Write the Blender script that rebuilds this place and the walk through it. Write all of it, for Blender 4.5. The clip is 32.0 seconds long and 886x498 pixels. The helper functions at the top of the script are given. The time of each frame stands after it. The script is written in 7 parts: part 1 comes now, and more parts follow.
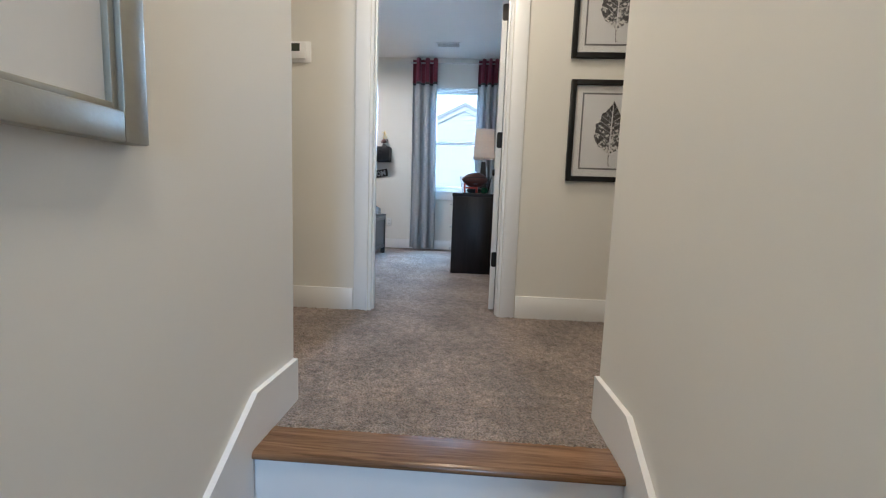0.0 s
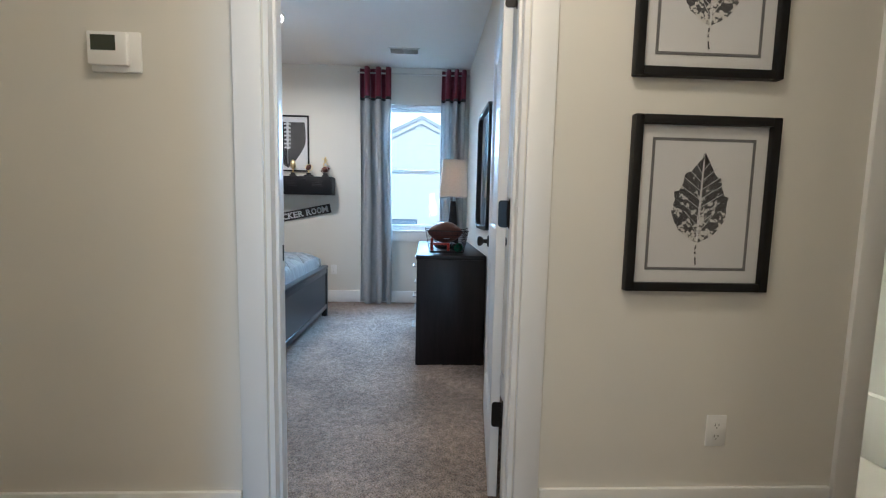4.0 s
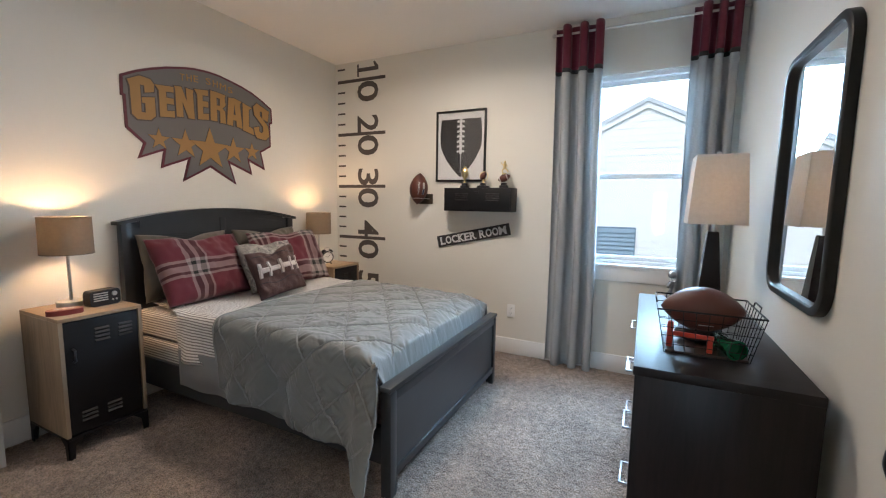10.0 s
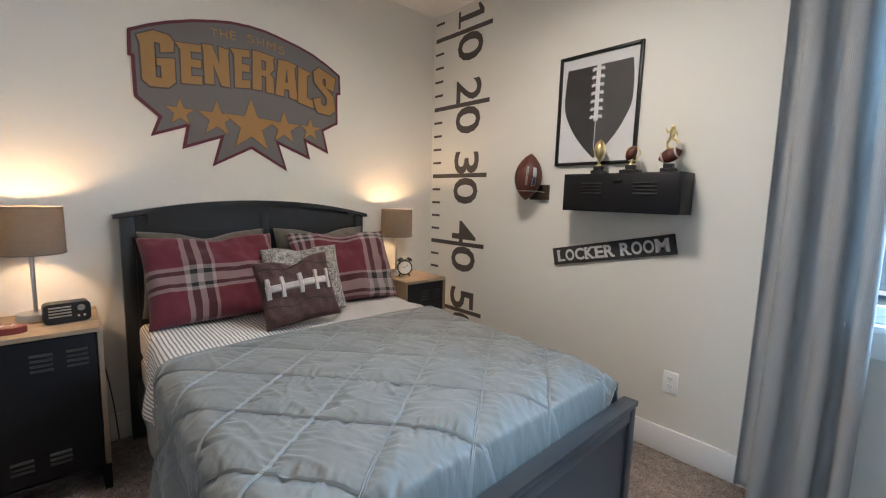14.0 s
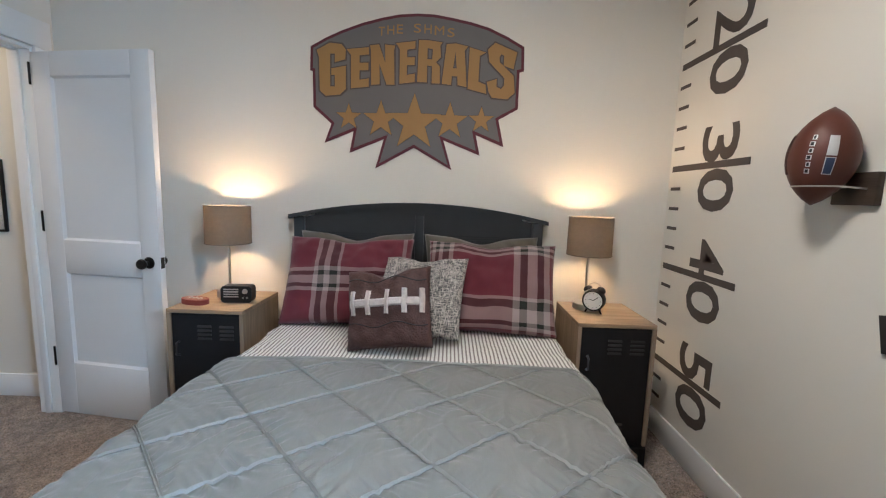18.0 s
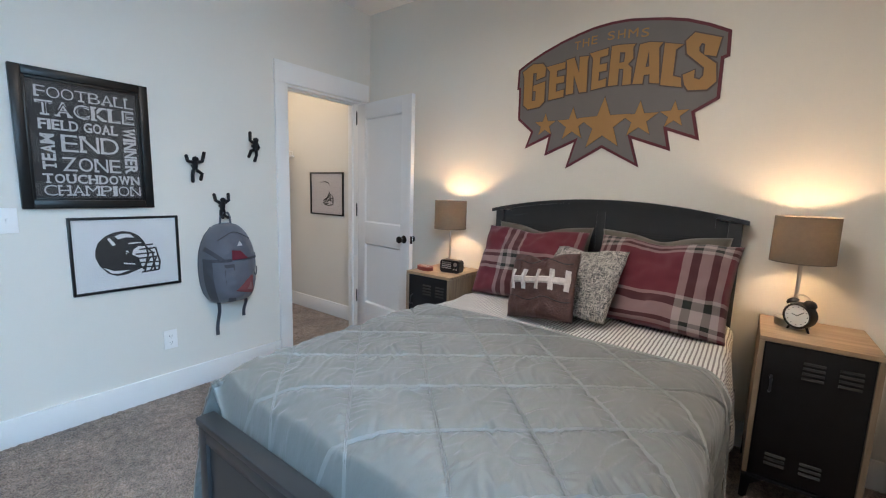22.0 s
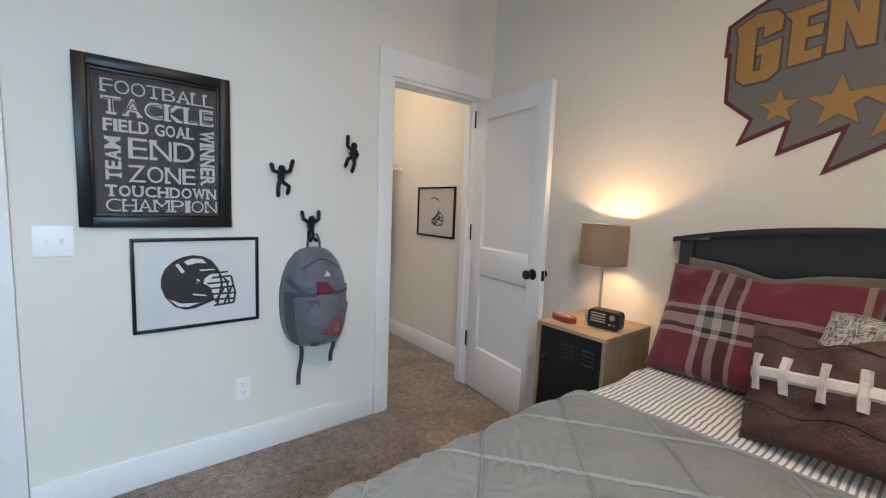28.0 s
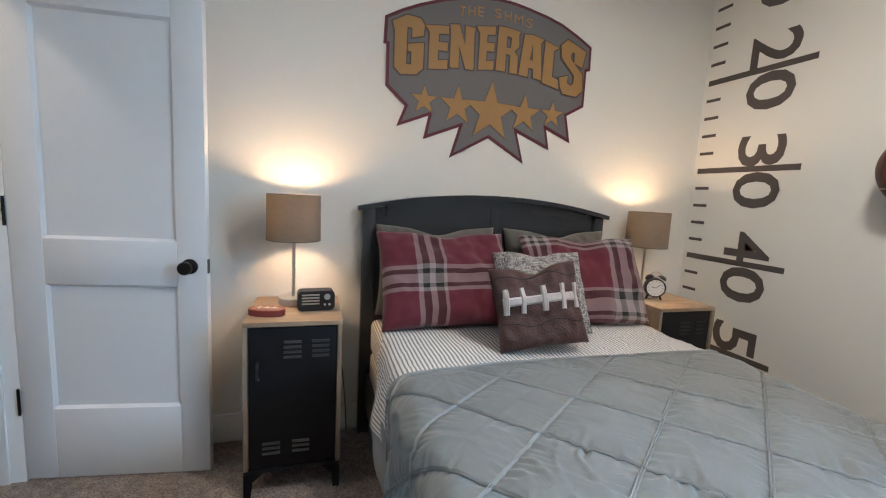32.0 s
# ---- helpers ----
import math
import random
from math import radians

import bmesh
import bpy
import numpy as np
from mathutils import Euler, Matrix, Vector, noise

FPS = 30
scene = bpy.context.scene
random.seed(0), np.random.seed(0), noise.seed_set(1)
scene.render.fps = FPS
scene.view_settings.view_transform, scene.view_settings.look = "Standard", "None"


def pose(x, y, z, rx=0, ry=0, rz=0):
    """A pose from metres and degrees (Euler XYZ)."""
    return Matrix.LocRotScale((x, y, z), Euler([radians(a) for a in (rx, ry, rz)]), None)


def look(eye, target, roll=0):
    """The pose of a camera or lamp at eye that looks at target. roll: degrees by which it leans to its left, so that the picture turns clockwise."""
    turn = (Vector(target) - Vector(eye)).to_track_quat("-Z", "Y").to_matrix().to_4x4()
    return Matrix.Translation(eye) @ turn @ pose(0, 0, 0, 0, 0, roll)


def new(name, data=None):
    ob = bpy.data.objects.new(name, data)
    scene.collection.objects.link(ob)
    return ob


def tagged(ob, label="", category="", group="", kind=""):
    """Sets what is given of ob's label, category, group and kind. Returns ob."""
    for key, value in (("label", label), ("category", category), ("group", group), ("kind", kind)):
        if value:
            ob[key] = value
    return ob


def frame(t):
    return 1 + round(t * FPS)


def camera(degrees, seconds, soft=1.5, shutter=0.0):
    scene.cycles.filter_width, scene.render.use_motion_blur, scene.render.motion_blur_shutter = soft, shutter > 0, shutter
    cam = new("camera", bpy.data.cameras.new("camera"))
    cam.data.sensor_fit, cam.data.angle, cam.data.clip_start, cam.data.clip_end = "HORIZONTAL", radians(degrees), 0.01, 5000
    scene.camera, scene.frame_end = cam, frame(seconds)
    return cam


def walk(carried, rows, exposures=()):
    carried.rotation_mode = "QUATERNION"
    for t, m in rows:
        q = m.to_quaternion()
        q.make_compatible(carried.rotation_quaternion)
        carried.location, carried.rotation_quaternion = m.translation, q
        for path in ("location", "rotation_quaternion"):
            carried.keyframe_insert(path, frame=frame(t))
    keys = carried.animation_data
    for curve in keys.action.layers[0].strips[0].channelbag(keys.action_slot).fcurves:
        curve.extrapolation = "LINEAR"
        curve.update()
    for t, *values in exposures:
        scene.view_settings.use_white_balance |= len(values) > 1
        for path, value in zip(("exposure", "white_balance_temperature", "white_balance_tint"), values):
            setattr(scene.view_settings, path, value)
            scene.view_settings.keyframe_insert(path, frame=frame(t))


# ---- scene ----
cam = camera(94.2, 32.0, 1.15)
PATH = [
    (0, (3.209, -2.735, 0.725), (3.091, -0.737, 0.497), 2.0),
    (0.5, (3.195, -2.672, 0.744), (3.295, -0.674, 0.51), 1.7),
    (1, (3.167, -2.506, 0.758), (3.32, -0.511, 0.534), 1.1),
    (1.5, (3.14, -2.301, 0.774), (3.283, -0.302, 0.573), 0.7),
    (2, (3.122, -2.148, 0.798), (3.262, -0.146, 0.619), 0.6),
    (2.3, (3.098, -1.978, 0.818), (3.247, 0.024, 0.655), 0.6),
    (2.5, (3.069, -1.881, 0.86), (3.212, 0.122, 0.705), 0.7),
    (4.5, (3.105, -1.354, 1.217), (3.170, 0.648, 1.011), 1.7),
    (5, (3.052, -1.139, 1.301), (3.091, 0.862, 1.075), 2.1),
    (5.5, (3.038, -1.039, 1.392), (3.069, 0.96, 1.149), 1.4),
    (6, (3.056, -0.845, 1.367), (3.064, 1.141, 1.131), 1.6),
    (6.5, (3.086, -0.638, 1.369), (3.051, 1.348, 1.128), 1.7),
    (7, (3.05, -0.459, 1.353), (2.951, 1.524, 1.113), 1.9),
    (7.5, (3.01, -0.318, 1.355), (2.803, 1.657, 1.118), 2.2),
    (8, (3.013, -0.233, 1.362), (2.66, 1.721, 1.126), 2.3),
    (8.5, (3.035, -0.168, 1.362), (2.516, 1.75, 1.131), 2.1),
    (9, (3.041, -0.131, 1.364), (2.367, 1.738, 1.136), 1.8),
    (9.5, (3.045, -0.111, 1.364), (2.253, 1.712, 1.143), 1.3),
    (10, (3.044, -0.07, 1.355), (2.172, 1.716, 1.138), 0.9),
    (10.5, (2.99, 0.054, 1.344), (2.056, 1.809, 1.133), 0.7),
    (11, (2.907, 0.21, 1.346), (1.913, 1.933, 1.139), 0.8),
    (11.5, (2.873, 0.325, 1.343), (1.811, 2.007, 1.135), 0.9),
    (12, (2.852, 0.531, 1.342), (1.713, 2.161, 1.129), 1.1),
    (12.5, (2.841, 0.699, 1.339), (1.636, 2.281, 1.122), 1.3),
    (13, (2.811, 0.83, 1.329), (1.537, 2.355, 1.106), 1.5),
    (13.5, (2.755, 1.029, 1.328), (1.397, 2.479, 1.097), 1.7),
    (14, (2.702, 1.16, 1.336), (1.246, 2.511, 1.097), 1.7),
    (14.5, (2.637, 1.313, 1.333), (1.072, 2.533, 1.082), 1.5),
    (16.5, (2.447, 1.863, 1.315), (0.546, 2.43, 1.054), 1.6),
    (17, (2.405, 1.952, 1.324), (0.464, 2.357, 1.065), 1.5),
    (17.5, (2.389, 2.078, 1.342), (0.419, 2.299, 1.075), 1.3),
    (18, (2.401, 2.254, 1.341), (0.418, 2.228, 1.086), 1.8),
    (18.5, (2.377, 2.334, 1.338), (0.411, 2.069, 1.083), 2.0),
    (19, (2.294, 2.424, 1.326), (0.374, 1.928, 1.071), 1.9),
    (19.5, (2.241, 2.488, 1.344), (0.389, 1.779, 1.088), 1.8),
    (20, (2.229, 2.574, 1.339), (0.469, 1.657, 1.089), 1.7),
    (20.5, (2.259, 2.68, 1.324), (0.576, 1.63, 1.069), 1.7),
    (21, (2.352, 2.725, 1.324), (0.723, 1.592, 1.069), 1.7),
    (21.5, (2.518, 2.773, 1.311), (0.919, 1.601, 1.043), 2.0),
    (22, (2.629, 2.817, 1.318), (1.041, 1.632, 1.041), 1.7),
    (22.5, (2.72, 2.872, 1.311), (1.132, 1.687, 1.036), 0.9),
    (23, (2.788, 2.933, 1.306), (1.205, 1.741, 1.035), 0.5),
    (23.5, (2.817, 2.956, 1.311), (1.24, 1.755, 1.045), 0.2),
    (24, (2.764, 2.924, 1.311), (1.194, 1.711, 1.053), 0.3),
    (24.5, (2.6, 2.781, 1.31), (1.055, 1.536, 1.061), 0.6),
    (25, (2.488, 2.671, 1.313), (0.996, 1.361, 1.074), 0.8),
    (25.5, (2.373, 2.656, 1.323), (0.987, 1.234, 1.083), 1.1),
    (26, (2.232, 2.647, 1.331), (0.985, 1.101, 1.096), 1.3),
    (26.5, (2.13, 2.631, 1.332), (1.019, 0.984, 1.107), 1.6),
    (28.5, (2.147, 2.008, 1.303), (0.789, 0.555, 1.091), 2.2),
    (29, (2.124, 1.86, 1.294), (0.61, 0.574, 1.06), 2.2),
    (29.5, (2.134, 1.699, 1.312), (0.444, 0.662, 1.053), 2.7),
    (30, (2.126, 1.611, 1.341), (0.295, 0.865, 1.042), 2.6),
    (30.5, (2.132, 1.485, 1.32), (0.201, 1.056, 1.024), 3.1),
    (31, (2.171, 1.321, 1.326), (0.194, 1.257, 1.032), 3.4),
    (31.5, (2.181, 1.233, 1.326), (0.223, 1.517, 1.032), 3.7),
    (32, (2.153, 1.155, 1.281), (0.256, 1.737, 1.027), 3.1),
]
walk(cam, [(t, look(eye, target, roll)) for t, eye, target, roll in PATH], [(0, 0.66, 5200, 12), (3, 0.59, 5150, 11), (5, 0.41, 5300, 10), (6.5, 0.17, 5500, 10), (8, 0.47, 5850, 14), (10, 0.60, 6100, 15), (13, 0.57, 5850, 13), (18, 0.66, 5500, 11), (20, 0.57, 5650, 12), (22, 0.56, 5750, 12), (25, 0.57, 5800, 12), (26, 0.55, 6250, 14), (26.6, 0.48, 6200, 14), (29, 0.72, 6200, 14), (30.5, 0.76, 5900, 12), (32, 0.73, 5450, 10)])

# ---- world, sun, large lights ----
world = bpy.data.worlds.new("sky")
world.use_nodes = True
scene.world = world
_nt = world.node_tree
_sky = _nt.nodes.new("ShaderNodeTexSky")
_sky.sky_type = "NISHITA"
_sky.sun_disc = False
_sky.sun_elevation, _sky.sun_rotation = radians(53), radians(180)
_sky.air_density, _sky.dust_density = 1.0, 2.0
_nt.links.new(_sky.outputs[0], _nt.nodes["Background"].inputs[0])
_nt.nodes["Background"].inputs[1].default_value = 0.15


def lamp_light(name, kind, m, power, color, size=0.1, size_y=None, angle=0.01, spread=None):
    data = bpy.data.lights.new(name, kind)
    data.energy, data.color = power, color
    if kind == "AREA":
        data.shape = "RECTANGLE"
        data.size, data.size_y = size, size_y or size
        if spread:
            data.spread = radians(spread)
    elif kind == "SUN":
        data.angle = angle
    else:
        data.shadow_soft_size = size
    ob = new(name, data)
    ob.matrix_world = m
    return ob


WARM = (1.0, 0.59, 0.27)
SOFT = (1.0, 0.84, 0.65)
HALLW = (1.0, 0.755, 0.455)
COOL = (0.49, 0.77, 1.0)
# sun high over the neighbour's roof
lamp_light("sun", "SUN", look((0, -6, 8), (1.0, 0.0, 0.0)), 2.6, (1.0, 0.95, 0.88), angle=0.009)
# sky light over the bedroom window
lamp_light("window_skylight", "AREA", look((3.25, 4.25, 2.35), (2.3, 2.0, 0.6)), 180, COOL, 1.3, 1.3, spread=150)
# bedside lamp bulbs
lamp_light("bedside_bulb", "POINT", pose(0.18, 1.05, 1.185), 5.8, WARM, 0.03)
lamp_light("dresser_bulb", "POINT", pose(3.365, 2.47, 1.44), 0.4, WARM, 0.03)
lamp_light("bedside_bulb", "POINT", pose(0.18, 3.015, 1.185), 5.3, WARM, 0.03)
# ceiling lights: bedroom, hall, closet; then unseen landing and bathroom ones; lounge sky light
lamp_light("ceiling_bulb", "AREA", look((1.70, 2.25, 2.70), (1.70, 2.25, 0)), 20, SOFT, 0.3, spread=170)
lamp_light("ceiling_bulb", "AREA", look((3.15, -0.90, 2.72), (3.15, -0.90, 0)), 10.6, HALLW, 0.3, spread=175)
lamp_light("ceiling_bulb", "AREA", look((0.7, -0.9, 2.72), (0.7, -0.9, 0)), 6.8, (1.0, 0.74, 0.49), 0.25, spread=175)
# landing light is unseen, added to brighten the wall that faces the stairs
lamp_light("ceiling_bulb", "AREA", look((3.1, -2.6, 2.72), (3.1, -2.6, 0)), 10.5, HALLW, 0.3, spread=175)
# bathroom light is unseen, added to brighten the room through its doorway
lamp_light("ceiling_bulb", "AREA", look((4.45, 1.2, 2.70), (4.45, 1.2, 0)), 24, (1.0, 0.85, 0.55), 0.3, spread=175)
lamp_light("lounge_skylight", "AREA", look((3.7, -8.05, 1.1), (3.7, -5, 0.2)), 70, COOL, 0.9, 1.5)

# ---- materials ----


def M(name, col, rough=0.6, metal=0.0, var=0.08, scale=5.0, bump=0.1, bscale=90.0, dist=0.002, coat=0.0, sheen=0.0):
    m = bpy.data.materials.new(name)
    m.use_nodes = True
    n, l = m.node_tree.nodes, m.node_tree.links
    b = n["Principled BSDF"]
    tc = n.new("ShaderNodeTexCoord")
    ns = n.new("ShaderNodeTexNoise")
    ns.inputs["Scale"].default_value, ns.inputs["Detail"].default_value = scale, 5
    l.new(tc.outputs["Object"], ns.inputs["Vector"])
    mx = n.new("ShaderNodeMix")
    mx.data_type = "RGBA"
    mx.inputs["A"].default_value = (*[c * (1 - var) for c in col], 1)
    mx.inputs["B"].default_value = (*[min(1, c * (1 + var)) for c in col], 1)
    l.new(ns.outputs["Fac"], mx.inputs["Factor"])
    l.new(mx.outputs["Result"], b.inputs["Base Color"])
    b.inputs["Roughness"].default_value, b.inputs["Metallic"].default_value = rough, metal
    b.inputs["Coat Weight"].default_value = coat
    b.inputs["Sheen Weight"].default_value = sheen
    b.inputs["Specular IOR Level"].default_value = 0.3 if max(col) < 0.06 and not metal else 0.5
    if bump:
        nb = n.new("ShaderNodeTexNoise")
        nb.inputs["Scale"].default_value, nb.inputs["Detail"].default_value = bscale, 4
        l.new(tc.outputs["Object"], nb.inputs["Vector"])
        bp = n.new("ShaderNodeBump")
        bp.inputs["Strength"].default_value, bp.inputs["Distance"].default_value = bump, dist
        l.new(nb.outputs["Fac"], bp.inputs["Height"])
        l.new(bp.outputs["Normal"], b.inputs["Normal"])
    return m


def nodes_of(m):
    return m.node_tree.nodes, m.node_tree.links, m.node_tree.nodes["Principled BSDF"]


def wood(name, dark, light, axis="Y", rough=0.45, grain=7.0, stretch=0.07, bump=0.15):
    """Planed wood with long grain along one axis."""
    m = M(name, dark, rough, bump=0)
    n, l, b = nodes_of(m)
    tc = n.new("ShaderNodeTexCoord")
    mp = n.new("ShaderNodeMapping")
    s = [grain, grain, grain]
    s["XYZ".index(axis)] *= stretch
    mp.inputs["Scale"].default_value = s
    l.new(tc.outputs["Object"], mp.inputs["Vector"])
    a = n.new("ShaderNodeTexNoise")
    a.inputs["Scale"].default_value, a.inputs["Detail"].default_value, a.inputs["Distortion"].default_value = 3.0, 8, 1.2
    l.new(mp.outputs[0], a.inputs["Vector"])
    f = n.new("ShaderNodeTexNoise")
    f.inputs["Scale"].default_value, f.inputs["Detail"].default_value = 26.0, 4
    l.new(mp.outputs[0], f.inputs["Vector"])
    ad = n.new("ShaderNodeMath")
    ad.operation = "MULTIPLY_ADD"
    ad.inputs[1].default_value = 0.35
    l.new(f.outputs["Fac"], ad.inputs[0])
    l.new(a.outputs["Fac"], ad.inputs[2])
    r = n.new("ShaderNodeValToRGB")
    r.color_ramp.elements[0].position, r.color_ramp.elements[0].color = 0.45, (*dark, 1)
    r.color_ramp.elements[1].position, r.color_ramp.elements[1].color = 0.85, (*light, 1)
    l.new(ad.outputs[0], r.inputs[0])
    l.new(r.outputs[0], b.inputs["Base Color"])
    bp = n.new("ShaderNodeBump")
    bp.inputs["Strength"].default_value, bp.inputs["Distance"].default_value = bump, 0.001
    l.new(ad.outputs[0], bp.inputs["Height"])
    l.new(bp.outputs["Normal"], b.inputs["Normal"])
    return m


def ramp_uv(m, stops_list, base, mode="MULTIPLY"):
    """Woven stripes: constant colour bands along the U and V of a cloth."""
    n, l, b = nodes_of(m)
    uv = n.new("ShaderNodeUVMap")
    sp = n.new("ShaderNodeSeparateXYZ")
    l.new(uv.outputs[0], sp.inputs[0])
    outs = []
    for ch, stops in zip(("X", "Y"), stops_list):
        if not stops:
            continue
        r = n.new("ShaderNodeValToRGB")
        r.color_ramp.interpolation = "CONSTANT"
        e = r.color_ramp.elements
        e[0].position, e[0].color = 0.0, (*base, 1)
        e[1].position, e[1].color = stops[0][0], (*stops[0][1], 1)
        for p, c in stops[1:]:
            k = e.new(p)
            k.color = (*c, 1)
        l.new(sp.outputs[ch], r.inputs[0])
        outs.append(r)
    if len(outs) == 2:
        mx = n.new("ShaderNodeMix")
        mx.data_type = "RGBA"
        mx.inputs["Factor"].default_value = 0.5
        l.new(outs[0].outputs[0], mx.inputs["A"])
        l.new(outs[1].outputs[0], mx.inputs["B"])
        l.new(mx.outputs["Result"], b.inputs["Base Color"])
    else:
        l.new(outs[0].outputs[0], b.inputs["Base Color"])
    return m


WALL = M("wall_paint", (0.750, 0.730, 0.672), 0.75, var=0.025, scale=1.3, bump=0.12, bscale=220, dist=0.0006)
CEIL = M("ceiling_paint", (0.86, 0.85, 0.83), 0.9, var=0.02, scale=1.5, bump=0.25, bscale=160, dist=0.001)
TRIM = M("white_semi_gloss", (0.83, 0.83, 0.82), 0.32, var=0.02, scale=3, bump=0.05, bscale=40, dist=0.0008)
DOORW = M("white_door_paint", (0.72, 0.73, 0.74), 0.5, var=0.02, scale=3, bump=0.05, bscale=30, dist=0.0008)
BLACKM = M("black_metal", (0.006, 0.006, 0.008), 0.5, var=0.2, scale=20, bump=0.08, bscale=200, dist=0.0003)
BRONZE = M("dark_bronze", (0.015, 0.013, 0.012), 0.28, 0.6, var=0.2, bump=0)
STEEL = M("brushed_steel", (0.62, 0.60, 0.57), 0.28, 1.0, var=0.05, scale=40, bump=0.05, bscale=300, dist=0.0003)
CHROME = M("chrome", (0.42, 0.43, 0.45), 0.32, 1.0, var=0.03, bump=0)
GOLD = M("gold_plate", (0.86, 0.70, 0.36), 0.28, 1.0, var=0.05, bump=0)
PLASTW = M("white_plastic", (0.88, 0.88, 0.87), 0.35, var=0.02, bump=0)
PLASTB = M("black_plastic", (0.02, 0.02, 0.022), 0.4, var=0.1, bump=0)
BEDW = M("charcoal_painted_wood", (0.031, 0.034, 0.038), 0.30, var=0.18, scale=9, bump=0.06, bscale=60, dist=0.0006)
BEDW.node_tree.nodes["Principled BSDF"].inputs["Specular IOR Level"].default_value = 0.5
ESPRESSO = wood("espresso_veneer", (0.006, 0.005, 0.006), (0.014, 0.011, 0.012), "X", 0.42, 9, 0.1)
ESP_SIDE = wood("espresso_side", (0.006, 0.005, 0.006), (0.015, 0.011, 0.012), "Z", 0.36, 9, 0.1)
DRAWER = wood("grey_brown_drawer", (0.10, 0.085, 0.075), (0.17, 0.145, 0.125), "Y", 0.5, 9, 0.08)
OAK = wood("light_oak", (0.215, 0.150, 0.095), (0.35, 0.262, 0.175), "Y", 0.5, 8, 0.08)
# same oak with upright grain, toned darker and less warm than the top
OAKV = wood("darker_oak_upright", (0.175, 0.128, 0.088), (0.29, 0.222, 0.155), "Z", 0.5, 8, 0.08)
TREAD = wood("stained_oak_tread", (0.085, 0.040, 0.018), (0.27, 0.150, 0.074), "X", 0.22, 13, 0.05, 0.35)
MAROON = (0.115, 0.014, 0.026)


def carpet_material():
    """Cut-pile carpet: tufts about a centimetre across, with brushed patches."""
    m = M("taupe_carpet", (0.335, 0.263, 0.218), 0.95, var=0.12, scale=1.6, bump=0, sheen=0.25)
    n, l, b = nodes_of(m)
    tc = n.new("ShaderNodeTexCoord")

    def fleck(scale, detail, lo, hi, dark, light):
        t = n.new("ShaderNodeTexNoise")
        t.inputs["Scale"].default_value, t.inputs["Detail"].default_value = scale, detail
        l.new(tc.outputs["Object"], t.inputs["Vector"])
        r = n.new("ShaderNodeMapRange")
        for k, v in zip(("From Min", "From Max", "To Min", "To Max"), (lo, hi, dark, light)):
            r.inputs[k].default_value = v
        l.new(t.outputs["Fac"], r.inputs[0])
        return t, r
    col = b.inputs["Base Color"].links[0].from_socket
    tuft, a = fleck(140, 4, 0.36, 0.64, 0.54, 1.40)
    for r in (a, fleck(3.0, 6, 0.38, 0.62, 0.80, 1.16)[1], fleck(26, 3, 0.35, 0.65, 0.76, 1.22)[1]):
        mx = n.new("ShaderNodeMix")
        mx.data_type, mx.blend_type = "RGBA", "MULTIPLY"
        mx.inputs["Factor"].default_value = 1.0
        l.new(col, mx.inputs["A"])
        l.new(r.outputs[0], mx.inputs["B"])
        col = mx.outputs["Result"]
    l.new(col, b.inputs["Base Color"])
    bp = n.new("ShaderNodeBump")
    bp.inputs["Strength"].default_value, bp.inputs["Distance"].default_value = 1.0, 0.02
    l.new(tuft.outputs["Fac"], bp.inputs["Height"])
    l.new(bp.outputs["Normal"], b.inputs["Normal"])
    return m


CARPET = carpet_material()


def shade_material(name, col, glow):
    """Lampshade cloth: light passes through the weave."""
    m = M(name, col, 0.85, var=0.1, scale=60, bump=0.3, bscale=500, dist=0.0006)
    n, l, b = nodes_of(m)
    t = n.new("ShaderNodeBsdfTranslucent")
    l.new(b.inputs["Base Color"].links[0].from_socket, t.inputs["Color"])
    x = n.new("ShaderNodeMixShader")
    x.inputs[0].default_value = glow
    l.new(b.outputs[0], x.inputs[1])
    l.new(t.outputs[0], x.inputs[2])
    l.new(x.outputs[0], n["Material Output"].inputs[0])
    return m


def glass_material(name, tint=(1, 1, 1), rough=0.0):
    m = bpy.data.materials.new(name)
    m.use_nodes = True
    n, l, b = nodes_of(m)
    tr = n.new("ShaderNodeBsdfTransparent")
    gl = n.new("ShaderNodeBsdfGlossy")
    gl.inputs["Roughness"].default_value = rough
    tr.inputs["Color"].default_value = (*tint, 1)
    x = n.new("ShaderNodeMixShader")
    x.inputs[0].default_value = 0.03
    l.new(tr.outputs[0], x.inputs[1])
    l.new(gl.outputs[0], x.inputs[2])
    l.new(x.outputs[0], n["Material Output"].inputs[0])
    return m


GLASS = glass_material("window_glass", (0.92, 0.94, 0.935))
MIRROR = M("mirror_silver", (0.90, 0.92, 0.93), 0.01, 1.0, var=0.0, bump=0)


def emit(name, col, power):
    m = bpy.data.materials.new(name)
    m.use_nodes = True
    n, l, b = nodes_of(m)
    b.inputs["Base Color"].default_value = (*col, 1)
    b.inputs["Emission Color"].default_value = (*col, 1)
    b.inputs["Emission Strength"].default_value = power
    return m


# ---- mesh helpers ----


def box(bm, a, b, bev=0.0, seg=2):
    lo, hi = [min(p, q) for p, q in zip(a, b)], [max(p, q) for p, q in zip(a, b)]
    r = bmesh.ops.create_cube(bm, size=1.0, matrix=Matrix.Translation([(p + q) / 2 for p, q in zip(lo, hi)])
                              @ Matrix.Diagonal((*[max(q - p, 1e-5) for p, q in zip(lo, hi)], 1)))
    if bev:
        es = list({e for v in r["verts"] for e in v.link_edges})
        bmesh.ops.bevel(bm, geom=es, offset=bev, segments=seg, affect="EDGES", profile=0.5)
    return bm


